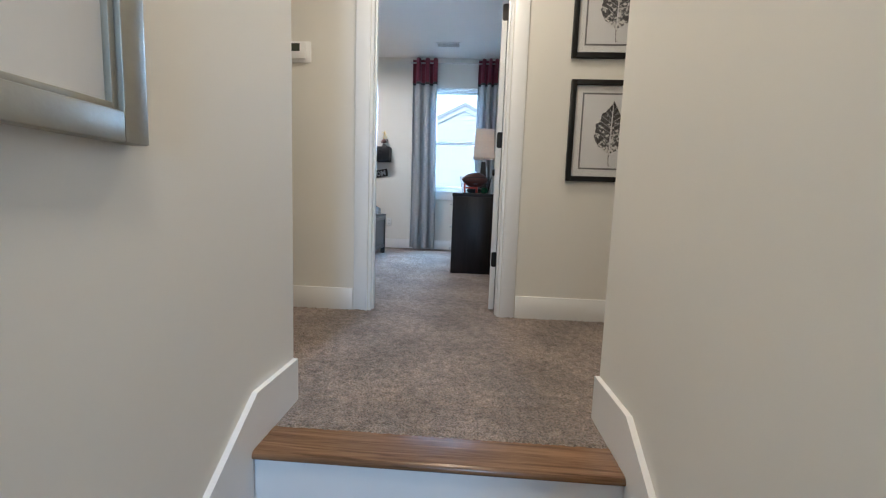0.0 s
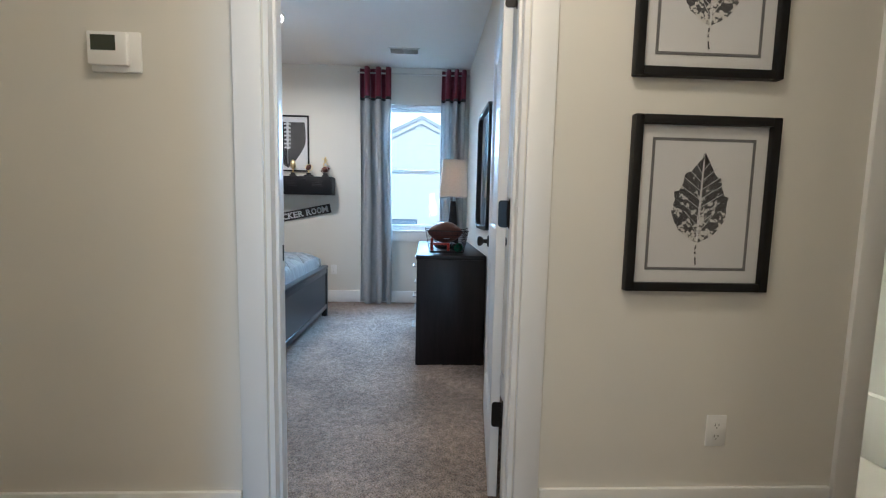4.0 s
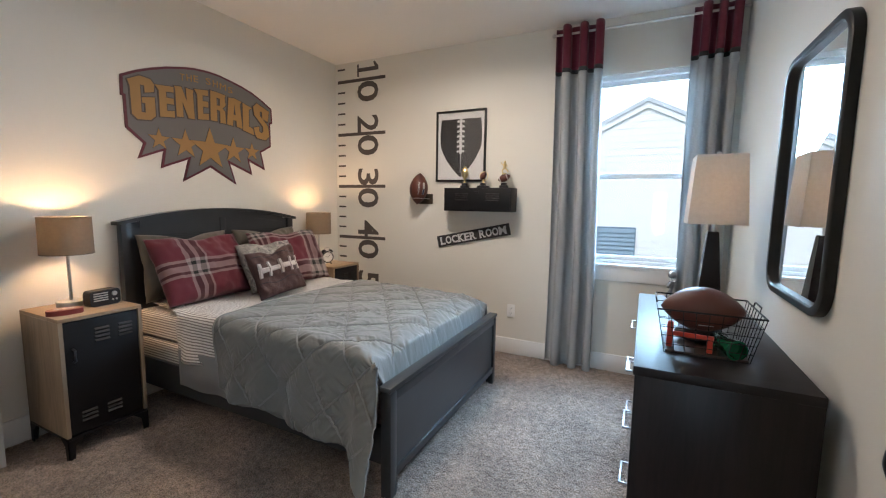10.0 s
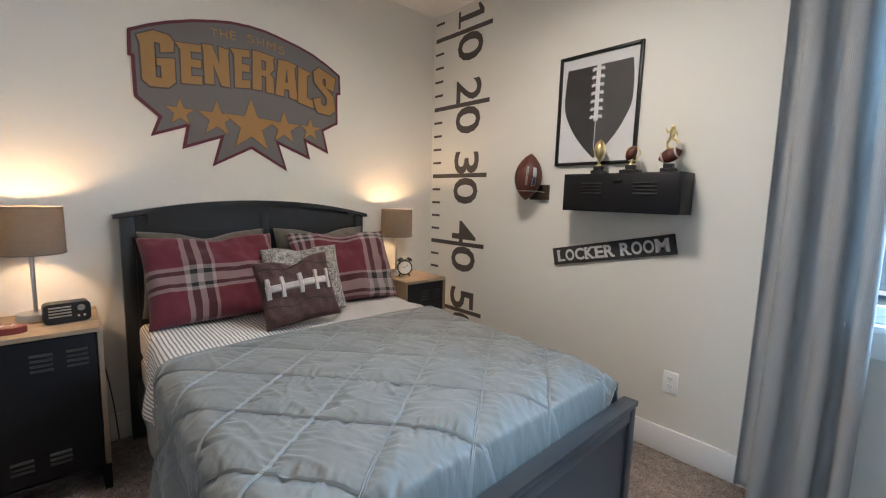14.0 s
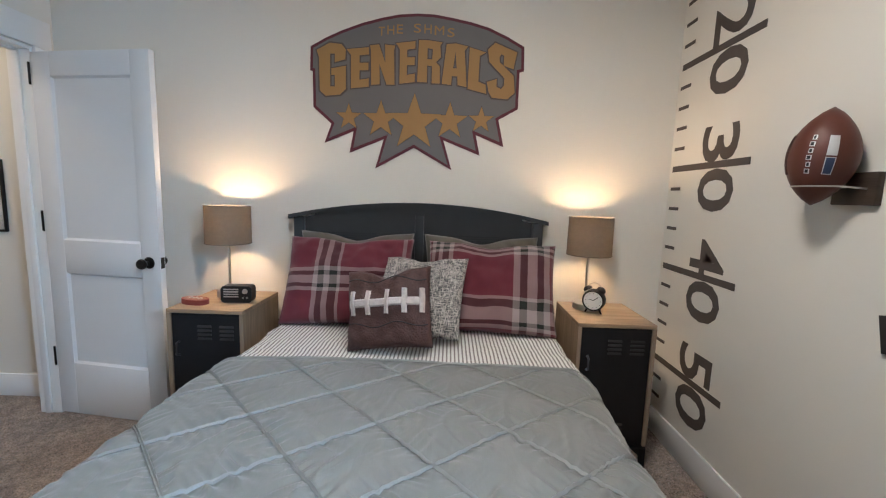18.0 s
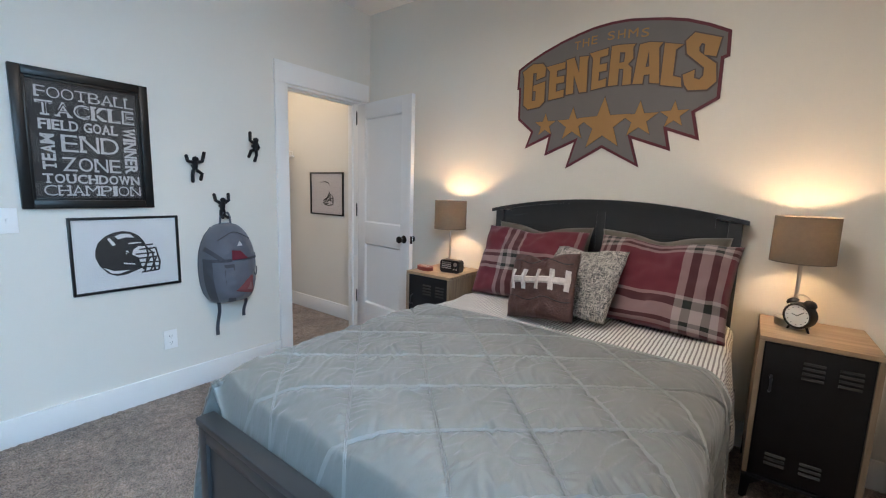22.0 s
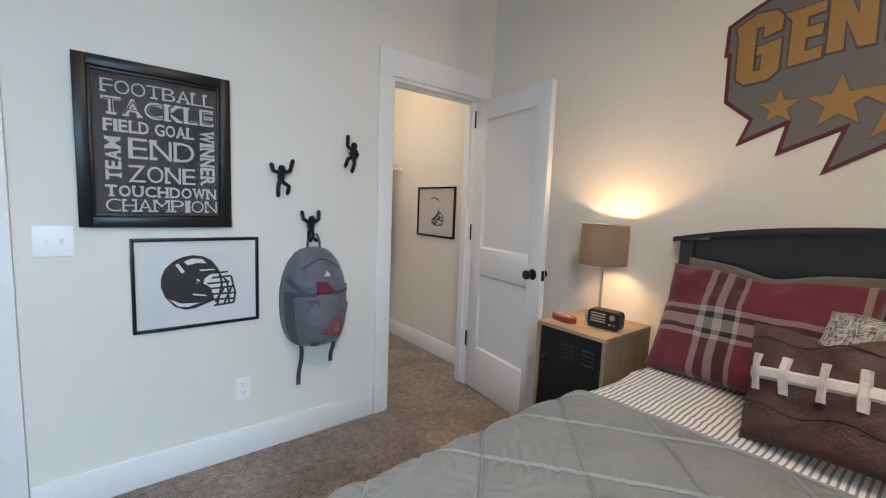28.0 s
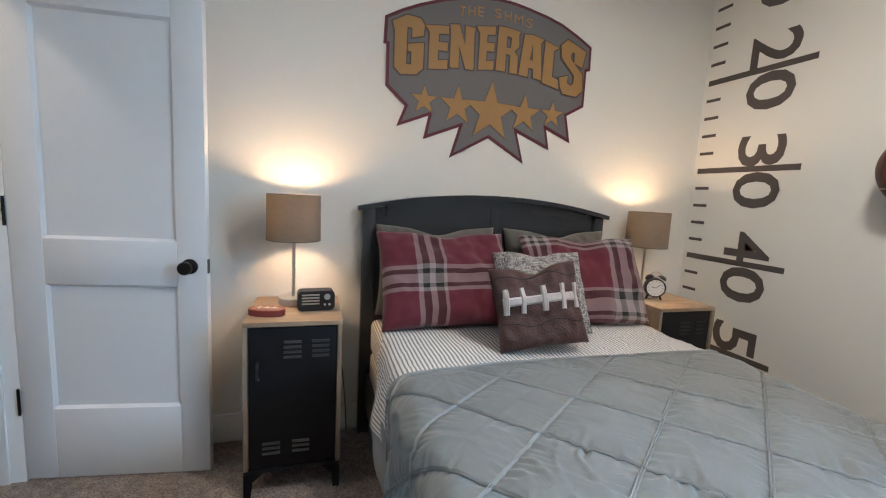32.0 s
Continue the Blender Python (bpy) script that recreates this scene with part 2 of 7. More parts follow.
def cyl(bm, p, q, r, r2=None, n=16):
    p, q = Vector(p), Vector(q)
    d = q - p
    m = Matrix.Translation((p + q) / 2) @ d.to_track_quat("Z", "Y").to_matrix().to_4x4()
    bmesh.ops.create_cone(bm, cap_ends=True, segments=n, radius1=r, radius2=r if r2 is None else r2, depth=d.length, matrix=m)
    return bm


def ball(bm, c, r, u=16, v=10, m=None):
    s = r if isinstance(r, tuple) else (r, r, r)
    bmesh.ops.create_uvsphere(bm, u_segments=u, v_segments=v, radius=1.0,
                              matrix=Matrix.Translation(c) @ (m or Matrix()) @ Matrix.Diagonal((*s, 1)))
    return bm


def lathe(bm, prof, n=24, m=None):
    """Turned shape round z from (radius, height) pairs."""
    m = m or Matrix()
    rings = []
    for r, z in prof:
        rings.append([bm.verts.new(m @ Vector((r * math.cos(2 * math.pi * k / n), r * math.sin(2 * math.pi * k / n), z))) for k in range(n)])
    for a, b in zip(rings, rings[1:]):
        for k in range(n):
            bm.faces.new((a[k], a[(k + 1) % n], b[(k + 1) % n], b[k]))
    for ring, flip in ((rings[0], True), (rings[-1], False)):
        if (ring[0].co - ring[n // 2].co).length > 1e-4:
            bm.faces.new(ring[::-1] if flip else ring)
    return bm


def prism(bm, pts, axis, d0, d1):
    """A flat outline pushed through from d0 to d1 along an axis."""
    def at(p, d):
        return {"x": (d, p[0], p[1]), "y": (p[0], d, p[1]), "z": (p[0], p[1], d)}[axis]
    lo = [bm.verts.new(at(p, d0)) for p in pts]
    hi = [bm.verts.new(at(p, d1)) for p in pts]
    bm.faces.new(lo)
    bm.faces.new(hi[::-1])
    k = len(pts)
    for i in range(k):
        bm.faces.new((lo[i], hi[i], hi[(i + 1) % k], lo[(i + 1) % k]))
    return bm


def tube(bm, pts, r, n=8, closed=False):
    pts = [Vector(p) for p in pts]
    rings = []
    up = Vector((0.123, 0.34, 0.93)).normalized()
    for i, p in enumerate(pts):
        a = pts[i - 1] if i or closed else pts[0]
        b = pts[(i + 1) % len(pts)] if i + 1 < len(pts) or closed else pts[-1]
        t = (b - a).normalized()
        s = t.cross(up).normalized()
        w = s.cross(t)
        rr = r[i] if isinstance(r, (list, tuple)) else r
        rings.append([bm.verts.new(p + rr * (math.cos(2 * math.pi * k / n) * s + math.sin(2 * math.pi * k / n) * w)) for k in range(n)])
    pairs = list(zip(rings, rings[1:])) + ([(rings[-1], rings[0])] if closed else [])
    for a, b in pairs:
        for k in range(n):
            bm.faces.new((a[k], a[(k + 1) % n], b[(k + 1) % n], b[k]))
    if not closed:
        bm.faces.new(rings[0][::-1])
        bm.faces.new(rings[-1])
    return bm


def rounded(w, h, r, n=6):
    """Corner-rounded rectangle outline round the origin."""
    out = []
    for cx, cy, a in ((w / 2 - r, h / 2 - r, 0), (-w / 2 + r, h / 2 - r, 90), (-w / 2 + r, -h / 2 + r, 180), (w / 2 - r, -h / 2 + r, 270)):
        out += [(cx + r * math.cos(radians(a + 90 * k / n)), cy + r * math.sin(radians(a + 90 * k / n))) for k in range(n + 1)]
    return out


def link(name, me, material, parent=None, label="", smooth=40):
    me.materials.clear()
    me.materials.append(material)
    if smooth:
        me.shade_smooth()
        me.set_sharp_from_angle(angle=radians(smooth))
    ob = new(name, me)
    if parent:
        ob.parent = parent
    return tagged(ob, label)


def part(name, bm, material, parent=None, label="", smooth=40):
    bmesh.ops.recalc_face_normals(bm, faces=bm.faces)
    me = bpy.data.meshes.new(name)
    bm.to_mesh(me)
    bm.free()
    return link(name, me, material, parent, label, smooth)


def thing(name, m, label, category, group=""):
    """An empty at a thing's base."""
    ob = new(name)
    ob.empty_display_size = 0.05
    ob.matrix_world = m
    return tagged(ob, label, category, group)


def solo(name, bm, material, label, category, group="", smooth=40):
    return tagged(part(name, bm, material, None, label, smooth), label, category, group)


def fixed(name, bm, material, label="", category="", smooth=30):
    return tagged(part(name, bm, material, None, label, smooth), label, category, kind="structure")


def boxed(a, b, bev=0.0, seg=2):
    return box(bmesh.new(), a, b, bev, seg)


def letters(body, width, height, depth, bold=0.0, space=1.0):
    """A mesh of raised letters in x, y, from 0 to width and 0 to height, depth along z."""
    cu = bpy.data.curves.new("letters", "FONT")
    cu.body, cu.size, cu.extrude, cu.offset, cu.space_character = body, 1.0, 0.001, bold, space
    cu.resolution_u = 3
    ob = bpy.data.objects.new("letters", cu)
    scene.collection.objects.link(ob)
    bpy.context.view_layer.update()
    me = bpy.data.meshes.new_from_object(ob.evaluated_get(bpy.context.evaluated_depsgraph_get()))
    bpy.data.objects.remove(ob)
    co = np.empty(len(me.vertices) * 3)
    me.vertices.foreach_get("co", co)
    co = co.reshape(-1, 3)
    lo, hi = co.min(0), co.max(0)
    co = (co - lo) / np.maximum(hi - lo, 1e-9) * (width, height, depth)
    me.vertices.foreach_set("co", co.ravel())
    me.update()
    return me


def lettering(name, body, m, width, height, depth, material, parent, bold=0.0, label=""):
    me = letters(body, width, height, depth, bold)
    me.transform(m)
    return link(name, me, material, parent, label, 0)

# ---- structure ----
H, YN, XE = 2.80, 3.50, 3.60          # ceiling, window wall, mirror wall
LOW = -0.54                            # landing floor
E0, E1, C0, C1, B0, B1, DH = 2.572, 3.43, 0.13, 0.83, 4.73, 5.31, 2.06
W0, W1, WS, WH = 2.60, 3.42, 0.89, 2.38


def wall_x(name, x0, x1, y0, y1, z0, z1, holes=(), label="cream painted plaster wall"):
    """A wall that runs along x, with openings (x0, x1, z0, z1) through it."""
    bm = bmesh.new()
    at = x0
    for a, b, c, d in sorted(holes):
        box(bm, (at, y0, z0), (a, y1, z1))
        if c > z0:
            box(bm, (a, y0, z0), (b, y1, c))
        if d < z1:
            box(bm, (a, y0, d), (b, y1, z1))
        at = b
    box(bm, (at, y0, z0), (x1, y1, z1))
    return fixed(name, bm, WALL, label, "wall", 0)


wall_x("wall_north", -0.12, 3.72, YN, YN + 0.15, -0.1, H, [(W0, W1, WS, WH)])
wall_x("wall_south", -0.16, 6.3, -0.12, 0.0, -0.1, H, [(C0, C1, -0.1, DH), (E0, E1, -0.1, DH), (B0, B1, -0.1, DH)])
fixed("wall_west", boxed((-0.12, 0, -0.1), (0, YN, H)), WALL, "cream painted plaster wall behind the bed", "wall", 0)
fixed("wall_east", boxed((XE, 0, -0.1), (XE + 0.12, YN, H)), WALL, "cream painted plaster wall", "wall", 0)
fixed("wall_closet_west", boxed((-0.16, -1.64, -0.1), (-0.04, -0.12, H)), WALL, "cream painted closet wall", "wall", 0)
fixed("wall_closet_south", boxed((-0.16, -1.76, -0.1), (1.5, -1.64, H)), WALL, "cream painted closet wall", "wall", 0)
fixed("wall_closet_east", boxed((1.38, -1.64, -0.1), (1.5, -0.12, H)), WALL, "cream painted partition wall", "wall", 0)
wall_x("wall_hall_south", 1.5, 2.43, -1.47, -1.35, -0.1, H)
wall_x("wall_hall_south_east", 3.80, 6.3, -1.47, -1.35, -0.1, H)
fixed("wall_stair_west", boxed((2.43, -3.30, LOW - 0.1), (2.605, -1.35, H)), WALL, "cream painted stair wall", "wall", 0)
fixed("wall_stair_east", boxed((3.68, -2.35, LOW - 0.1), (3.80, -1.35, H)), WALL, "cream painted stair wall", "wall", 0)
wall_x("wall_landing_north", 3.80, 5.4, -2.35, -2.23, LOW - 0.1, H)
fixed("wall_landing_east", boxed((5.3, -3.3, LOW - 0.1), (5.42, -2.35, H)), WALL, "cream painted landing wall", "wall", 0)
wall_x("wall_landing_south", 0.9, 5.42, -3.42, -3.30, LOW - 0.1, H, [(2.57, 3.45, LOW - 0.1, 1.73)])
fixed("wall_hall_end", boxed((6.3, -1.47, -0.1), (6.42, 2.6, H)), WALL, "cream painted wall", "wall", 0)
wall_x("wall_bath_north", 3.72, 6.42, 2.5, 2.62, -0.1, H)
# lounge
wall_x("wall_lounge_south", 0.9, 7.0, -8.32, -8.20, LOW - 0.1, 2.3, [(3.30, 4.15, 0.32, 1.82)])
fixed("wall_lounge_west", boxed((0.78, -8.32, LOW - 0.1), (0.9, -3.3, 2.3)), WALL, "cream painted lounge wall", "wall", 0)
fixed("wall_lounge_east", boxed((7.0, -8.32, LOW - 0.1), (7.12, -3.3, 2.3)), WALL, "cream painted lounge wall", "wall", 0)
wall_x("wall_lounge_north", 5.42, 7.0, -3.42, -3.30, LOW - 0.1, 2.3)

fixed("floor", box(box(box(boxed((-0.16, -1.35, -0.12), (6.3, 0.0, 0.0)), (-0.16, 0.0, -0.12), (3.72, YN, 0.0)), (-0.16, -2.0, -0.12), (2.43, -1.35, -0.002)), (2.605, -1.55, -0.12), (3.68, -1.35, 0.0)),
      CARPET, "taupe cut-pile carpet", "carpet", 0)
fixed("floor_landing", box(boxed((0.9, -8.2, LOW - 0.1), (7.0, -3.3, LOW)), (2.43, -3.3, LOW - 0.1), (5.35, -2.2, LOW)), CARPET, "grey-brown lounge carpet", "carpet", 0)
TILE = M("pale_tile", (0.62, 0.60, 0.57), 0.3, var=0.08, scale=4, bump=0.05)
fixed("floor_bath", boxed((3.74, 0.0, 0.0), (6.3, 2.5, 0.008)), TILE, "pale tiled bathroom floor", "floor", 0)
fixed("floor_bath_sill", boxed((B0, -0.10, 0.0), (B1, 0.0, 0.008)), TILE, "pale tile threshold", "floor", 0)
fixed("ceiling", boxed((-0.16, -2.02, H), (6.42, YN + 0.15, H + 0.1)), CEIL, "white painted ceiling", "ceiling", 0)
fixed("ceiling_landing", boxed((0.78, -3.42, H), (7.12, -2.02, H + 0.1)), CEIL, "white painted ceiling", "ceiling", 0)
fixed("ceiling_lounge", boxed((0.78, -8.32, 2.02), (7.12, -3.42, 2.12)), CEIL, "white painted lounge ceiling", "ceiling", 0)

# stairs
RISE, RUN, Y0 = 0.18, 0.275, -1.655


def nosing(y_back, y_front, z, x0=2.607, x1=3.678):
    """A stair board with a rounded front edge."""
    pts = [(y_back, z), (y_back, z - 0.028)] + [(y_front + 0.014 + 0.014 * math.sin(radians(a)) * -1, z - 0.014 + 0.014 * math.cos(radians(a)) * -1) for a in range(0, 181, 20)]
    return prism(bmesh.new(), pts, "x", x0, x1)


stairs = tagged(thing("stairs", pose(3.1, -1.6, LOW), "short flight with stained oak treads and white risers", "stairs"), kind="structure")
back = Matrix.Translation((-3.1, 1.6, -LOW))
for i, (yb, yf) in enumerate(((-1.535, Y0 - 0.02), (Y0, Y0 - RUN - 0.02), (Y0 - RUN, Y0 - 2 * RUN - 0.02))):
    t = part("tread", nosing(yb, yf, 0.002 - RISE * i), TREAD, stairs, "stained oak stair tread with rounded nosing")
    r = part("riser", boxed((2.607, yf + 0.02, -RISE * (i + 1) + (0.003 if i < 2 else 0.0)), (3.678, yf + 0.034, -RISE * i - 0.027)), TRIM, stairs, "white painted riser", 0)
    for o in (t, r):
        o.data.transform(back)
for x0, x1 in ((2.6055, 2.623), (3.662, 3.6795)):
    pts = [(-1.352, 0.0), (-1.352, 0.152), (-1.635, 0.160), (-2.24, 0.16 - 0.40), (-2.34, LOW + 0.15), (-2.34, LOW), (-2.22, LOW), (-2.22, -0.36), (-1.94, -0.36), (-1.94, -0.18), (-1.665, -0.18), (-1.665, 0.0)]
    o = part("skirt_board", prism(bmesh.new(), pts, "x", x0, x1), TRIM, stairs, "white stepped skirt board", 0)
    o.data.transform(back)


# ---- trim ----
def base_x(x0, x1, y, side, z=0.0, h=0.145):
    y1 = y + side * 0.014
    fixed("baseboard", boxed((x0, y, z), (x1, y1, z + h), 0.003), TRIM, "white painted baseboard", "baseboard")


def base_y(y0, y1, x, side, z=0.0, h=0.145):
    x1 = x + side * 0.014
    fixed("baseboard", boxed((x, y0, z), (x1, y1, z + h), 0.003), TRIM, "white painted baseboard", "baseboard")


base_x(0.0, XE, YN, -1)
base_x(C1 + 0.095, E0 - 0.126, 0.0, 1)
base_x(E1 + 0.118, XE, 0.0, 1)
base_y(0.02, YN - 0.015, 0.0, 1)
base_y(0.02, YN - 0.015, XE, -1)
base_y(-1.88, -0.125, -0.04, 1)
base_x(-0.02, 1.38, -1.9, 1)
base_y(-1.88, -0.125, 1.38, -1)
base_x(1.5, E0 - 0.10, -0.12, -1)
base_x(E1 + 0.10, B0 - 0.10, -0.12, -1)
base_x(B1 + 0.10, 6.3, -0.12, -1)
base_x(1.5, 2.605, -1.35, 1)
base_x(3.68, 6.3, -1.35, 1)
base_x(3.45, 5.3, -3.30, 1, LOW)
base_x(3.80, 5.3, -2.35, -1, LOW)
base_x(0.9, 7.0, -8.2, 1, LOW)


def casing(x0, x1, y, side, head=0.15, w=0.092, h=DH):
    """Flat boards round a doorway, on one face of a wall along x."""
    d = y + side * 0.018
    fixed("trim", boxed((x0 - w, y, 0), (x0 - 0.004, d, h + 0.004), 0.002), TRIM, "white flat door casing", "door casing")
    fixed("trim", boxed((x1 + 0.004, y, 0), (x1 + w, d, h + 0.004), 0.002), TRIM, "white flat door casing", "door casing")
    fixed("trim", boxed((x0 - w - 0.004, y, h + 0.005), (x1 + w + 0.004, y + side * 0.021, h + head), 0.002), TRIM, "white head casing board", "door casing")


def jamb(x0, x1, y0, y1, stop, h=DH):
    """The lining of a doorway with its stop."""
    for a, b in ((x0, x0 + 0.016), (x1 - 0.016, x1)):
        fixed("trim", boxed((a, y0, 0), (b, y1, h)), TRIM, "white door jamb", "door jamb", 0)
    fixed("trim", boxed((x0 + 0.016, y0, h - 0.016), (x1 - 0.016, y1, h)), TRIM, "white door head jamb", "door jamb", 0)
    fixed("trim", boxed((x0 + 0.016, stop, 0), (x0 + 0.028, stop + 0.035, h - 0.016), 0.003), TRIM, "white door stop", "door stop")
    fixed("trim", boxed((x1 - 0.028, stop, 0), (x1 - 0.016, stop + 0.035, h - 0.016), 0.003), TRIM, "white door stop", "door stop")
    fixed("trim", boxed((x0 + 0.028, stop, h - 0.028), (x1 - 0.028, stop + 0.035, h - 0.016), 0.003), TRIM, "white door stop", "door stop")


casing(E0, E1, 0.0, 1, w=0.123)
casing(E0, E1, -0.12, -1)
casing(C0, C1, 0.0, 1)
casing(B0, B1, -0.12, -1)
jamb(E0, E1, -0.122, 0.002, -0.085)
jamb(C0, C1, -0.122, 0.002, -0.085)
jamb(B0, B1, -0.122, 0.002, -0.065)


# ---- window ----
def sash_window(name, x0, x1, z0, z1, y_in, y_out, side, label):
    """A double-hung window in its opening. side: the way into the room along y."""
    yc = (y_in + y_out) / 2
    win = tagged(thing(name, pose((x0 + x1) / 2, yc, z0), label, "window"), kind="structure")
    inv = Matrix.Translation((-(x0 + x1) / 2, -yc, -z0))

    def add(n, bm, mat, lab="", parent=win, smooth=30):
        bm.transform(inv)
        return part(n, bm, mat, parent, lab, smooth)
    f = 0.035
    bm = bmesh.new()
    for a, b in (((x0, yc - 0.04, z0), (x0 + f, yc + 0.04, z1)), ((x1 - f, yc - 0.04, z0), (x1, yc + 0.04, z1)),
                 ((x0 + f, yc - 0.04, z1 - f), (x1 - f, yc + 0.04, z1)), ((x0 + f, yc - 0.04, z0), (x1 - f, yc + 0.04, z0 + f))):
        box(bm, a, b, 0.003)
    add("window_frame", bm, TRIM, "white vinyl window frame")
    zm = z0 + (z1 - z0) * 0.475
    for (a, b, y) in ((z0 + f, zm + 0.02, yc + side * 0.018), (zm - 0.02, z1 - f, yc - side * 0.018)):
        bm = bmesh.new()
        s = 0.038
        X0, X1 = x0 + f, x1 - f
        for p, q in (((X0, a), (X0 + s, b)), ((X1 - s, a), (X1, b)), ((X0 + s, b - s), (X1 - s, b)), ((X0 + s, a), (X1 - s, a + s))):
            box(bm, (p[0], y - 0.015, p[1]), (q[0], y + 0.015, q[1]), 0.003)
        sash = add("sash", bm, TRIM, "white sash")
        g = add("pane", boxed((X0 + s, y - 0.002, a + s), (X1 - s, y + 0.002, b - s)), GLASS, "clear glass pane", sash, 0)
        g.visible_shadow = False
    bm = bmesh.new()
    for k in (0.3, 0.7):
        xx = x0 + (x1 - x0) * k
        box(bm, (xx - 0.03, yc + side * 0.02, zm + 0.02), (xx + 0.03, yc + side * 0.045, zm + 0.032), 0.003)
    add("sash_lock", bm, PLASTW, "white sash lock")
    add("window_sill", boxed((x0 - 0.03, y_in + side * 0.03, z0 - 0.022), (x1 + 0.03, yc - side * 0.02, z0 + 0.004), 0.004), TRIM, "white painted sill board")
    add("apron", boxed((x0 - 0.01, y_in + side * 0.002, z0 - 0.13), (x1 + 0.01, y_in + side * 0.018, z0 - 0.022), 0.003), TRIM, "white painted apron board")
    return win


sash_window("window_1", W0, W1, WS, WH, YN, YN + 0.15, -1, "white double-hung window onto the neighbouring house")
sash_window("window_2", 3.30, 4.15, 0.32, 1.82, -8.20, -8.32, 1, "white double-hung lounge window")


# ---- doors ----
def panel_door(name, m, w, label, flip=1, leaves=False, rails=(0.25, 0.92, 1.10), knob_z=0.98):
    """A two-panel door, hinged at its origin, along +x, thickness along y from 0 to flip * 35 mm."""
    d = thing(name, m, label, "door")
    tagged(d, kind="structure")
    h, t, s = 2.03, 0.035 * flip, 0.115
    y0, y1 = min(0, t), max(0, t)
    z0, (z1, z2, z3), z4, z5 = 0.012, rails, h - 0.125, h
    part("stile", boxed((0, y0, z0), (s, y1, z5), 0.002), DOORW, d)
    part("stile", boxed((w - s, y0, z0), (w, y1, z5), 0.002), DOORW, d)
    for a, b in ((z0, z1), (z2, z3), (z4, z5)):
        part("rail", boxed((s, y0, a), (w - s, y1, b), 0.002), DOORW, d)
    for a, b in ((z1, z2), (z3, z4)):
        part("panel", boxed((s, y0 + 0.013, a), (w - s, y1 - 0.013, b)), DOORW, d, "recessed flat panel", 0)
        for yf, yi in ((y0 + 0.002, y0 + 0.0132), (y1 - 0.002, y1 - 0.0132)):
            mb = bmesh.new()
            e, f = 0.0005, 0.011
            prism(mb, [(s - e, yf), (s + f, yi), (s - e, yi)], "z", a, b)
            prism(mb, [(w - s + e, yf), (w - s - f, yi), (w - s + e, yi)], "z", a, b)
            prism(mb, [(yf, a - e), (yi, a + f), (yi, a - e)], "x", s, w - s)
            prism(mb, [(yf, b + e), (yi, b - f), (yi, b + e)], "x", s, w - s)
            part("panel_moulding", mb, DOORW, d, smooth=0)
    for z in (0.355, 1.136, 1.92):
        hb = bmesh.new()
        kx, ky = -0.006, (-0.014 if leaves else -0.004) * flip
        cyl(hb, (kx, ky, z - 0.052), (kx, ky, z + 0.052), 0.0075 if leaves else 0.0055, n=10)
        for k in (-1, 1):
            cyl(hb, (kx, ky, z + k * 0.052), (kx, ky, z + k * 0.057), 0.005, n=8)
        if not leaves:
            part("hinge", hb, BRONZE, d, "dark bronze hinge")
            continue
        leaf = [(0.0075 * flip + p, z + q) for p, q in rounded(0.042, 0.10, 0.012)]
        prism(hb, [(0.002 * flip + u, v) for u, v in leaf], "x", -0.003, 0.0006)
        prism(hb, [(-0.006 - 0.022 + p, z + q) for p, q in rounded(0.044, 0.10, 0.012)], "y", -0.0145 * flip, -0.0175 * flip)
        part("hinge", hb, BRONZE, d, "dark bronze hinge")
    for sgn, yy in ((-1, y0), (1, y1)):
        kb = bmesh.new()
        mk = Matrix.Translation((w - 0.065, yy, knob_z)) @ Euler((radians(-90 * sgn), 0, 0)).to_matrix().to_4x4()
        lathe(kb, [(0.032, 0.0), (0.032, 0.004), (0.028, 0.008), (0.012, 0.010), (0.011, 0.028), (0.020, 0.034), (0.027, 0.043), (0.028, 0.052), (0.024, 0.060), (0.012, 0.064), (0.0005, 0.065)], 24, mk)
        part("knob", kb, BRONZE, d, "dark bronze round knob")
    part("latch_plate", boxed((w - 0.0005, y0 + 0.006, knob_z - 0.03), (w + 0.0015, y1 - 0.006, knob_z + 0.03)), BRONZE, d, "dark bronze latch plate", 0)
    return d


panel_door("door_1", pose(E1 - 0.028, 0.012, 0, 0, 0, 83.3), 0.785, "white two-panel door standing open against the wall", 1, True, rails=(0.25, 0.90, 1.075))
panel_door("door_2", pose(C0 + 0.018, 0.004, 0, 0, 0, 82), 0.715, "white two-panel closet door standing open", 1, rails=(0.32, 0.85, 1.035), knob_z=0.935)
panel_door("door_3", pose(B1 - 0.036, 0.010, 0, 0, 0, 97), 0.555, "white two-panel bathroom door standing open", 1, rails=(0.32, 0.87, 1.10))

fixed("strike_plate", prism(bmesh.new(), [(-0.0195 + u, 0.978 + v) for u, v in rounded(0.032, 0.058, 0.005)], "x", E0 + 0.0155, E0 + 0.0172), BRONZE, "dark bronze strike plate on the door jamb", "strike plate")


# ---- placing on walls ----
def on_wall(side, u, z, off=0.0):
    """A pose on a wall face: x to the viewer's right, y up, z out of the wall."""
    r, o = {"n": ((1, 0, 0), (0, -1, 0)), "s": ((-1, 0, 0), (0, 1, 0)), "w": ((0, 1, 0), (1, 0, 0)), "e": ((0, -1, 0), (-1, 0, 0))}[side]
    p = {"n": (u, YN - off, z), "s": (u, off, z), "w": (off, u, z), "e": (XE - off, u, z)}[side]
    return Matrix.Translation(p) @ Matrix((r, (0, 0, 1), o)).transposed().to_4x4()


HALL = Matrix.Translation((0, -0.12 - YN, 0))       # from the window wall to the hall's wall, both facing -y

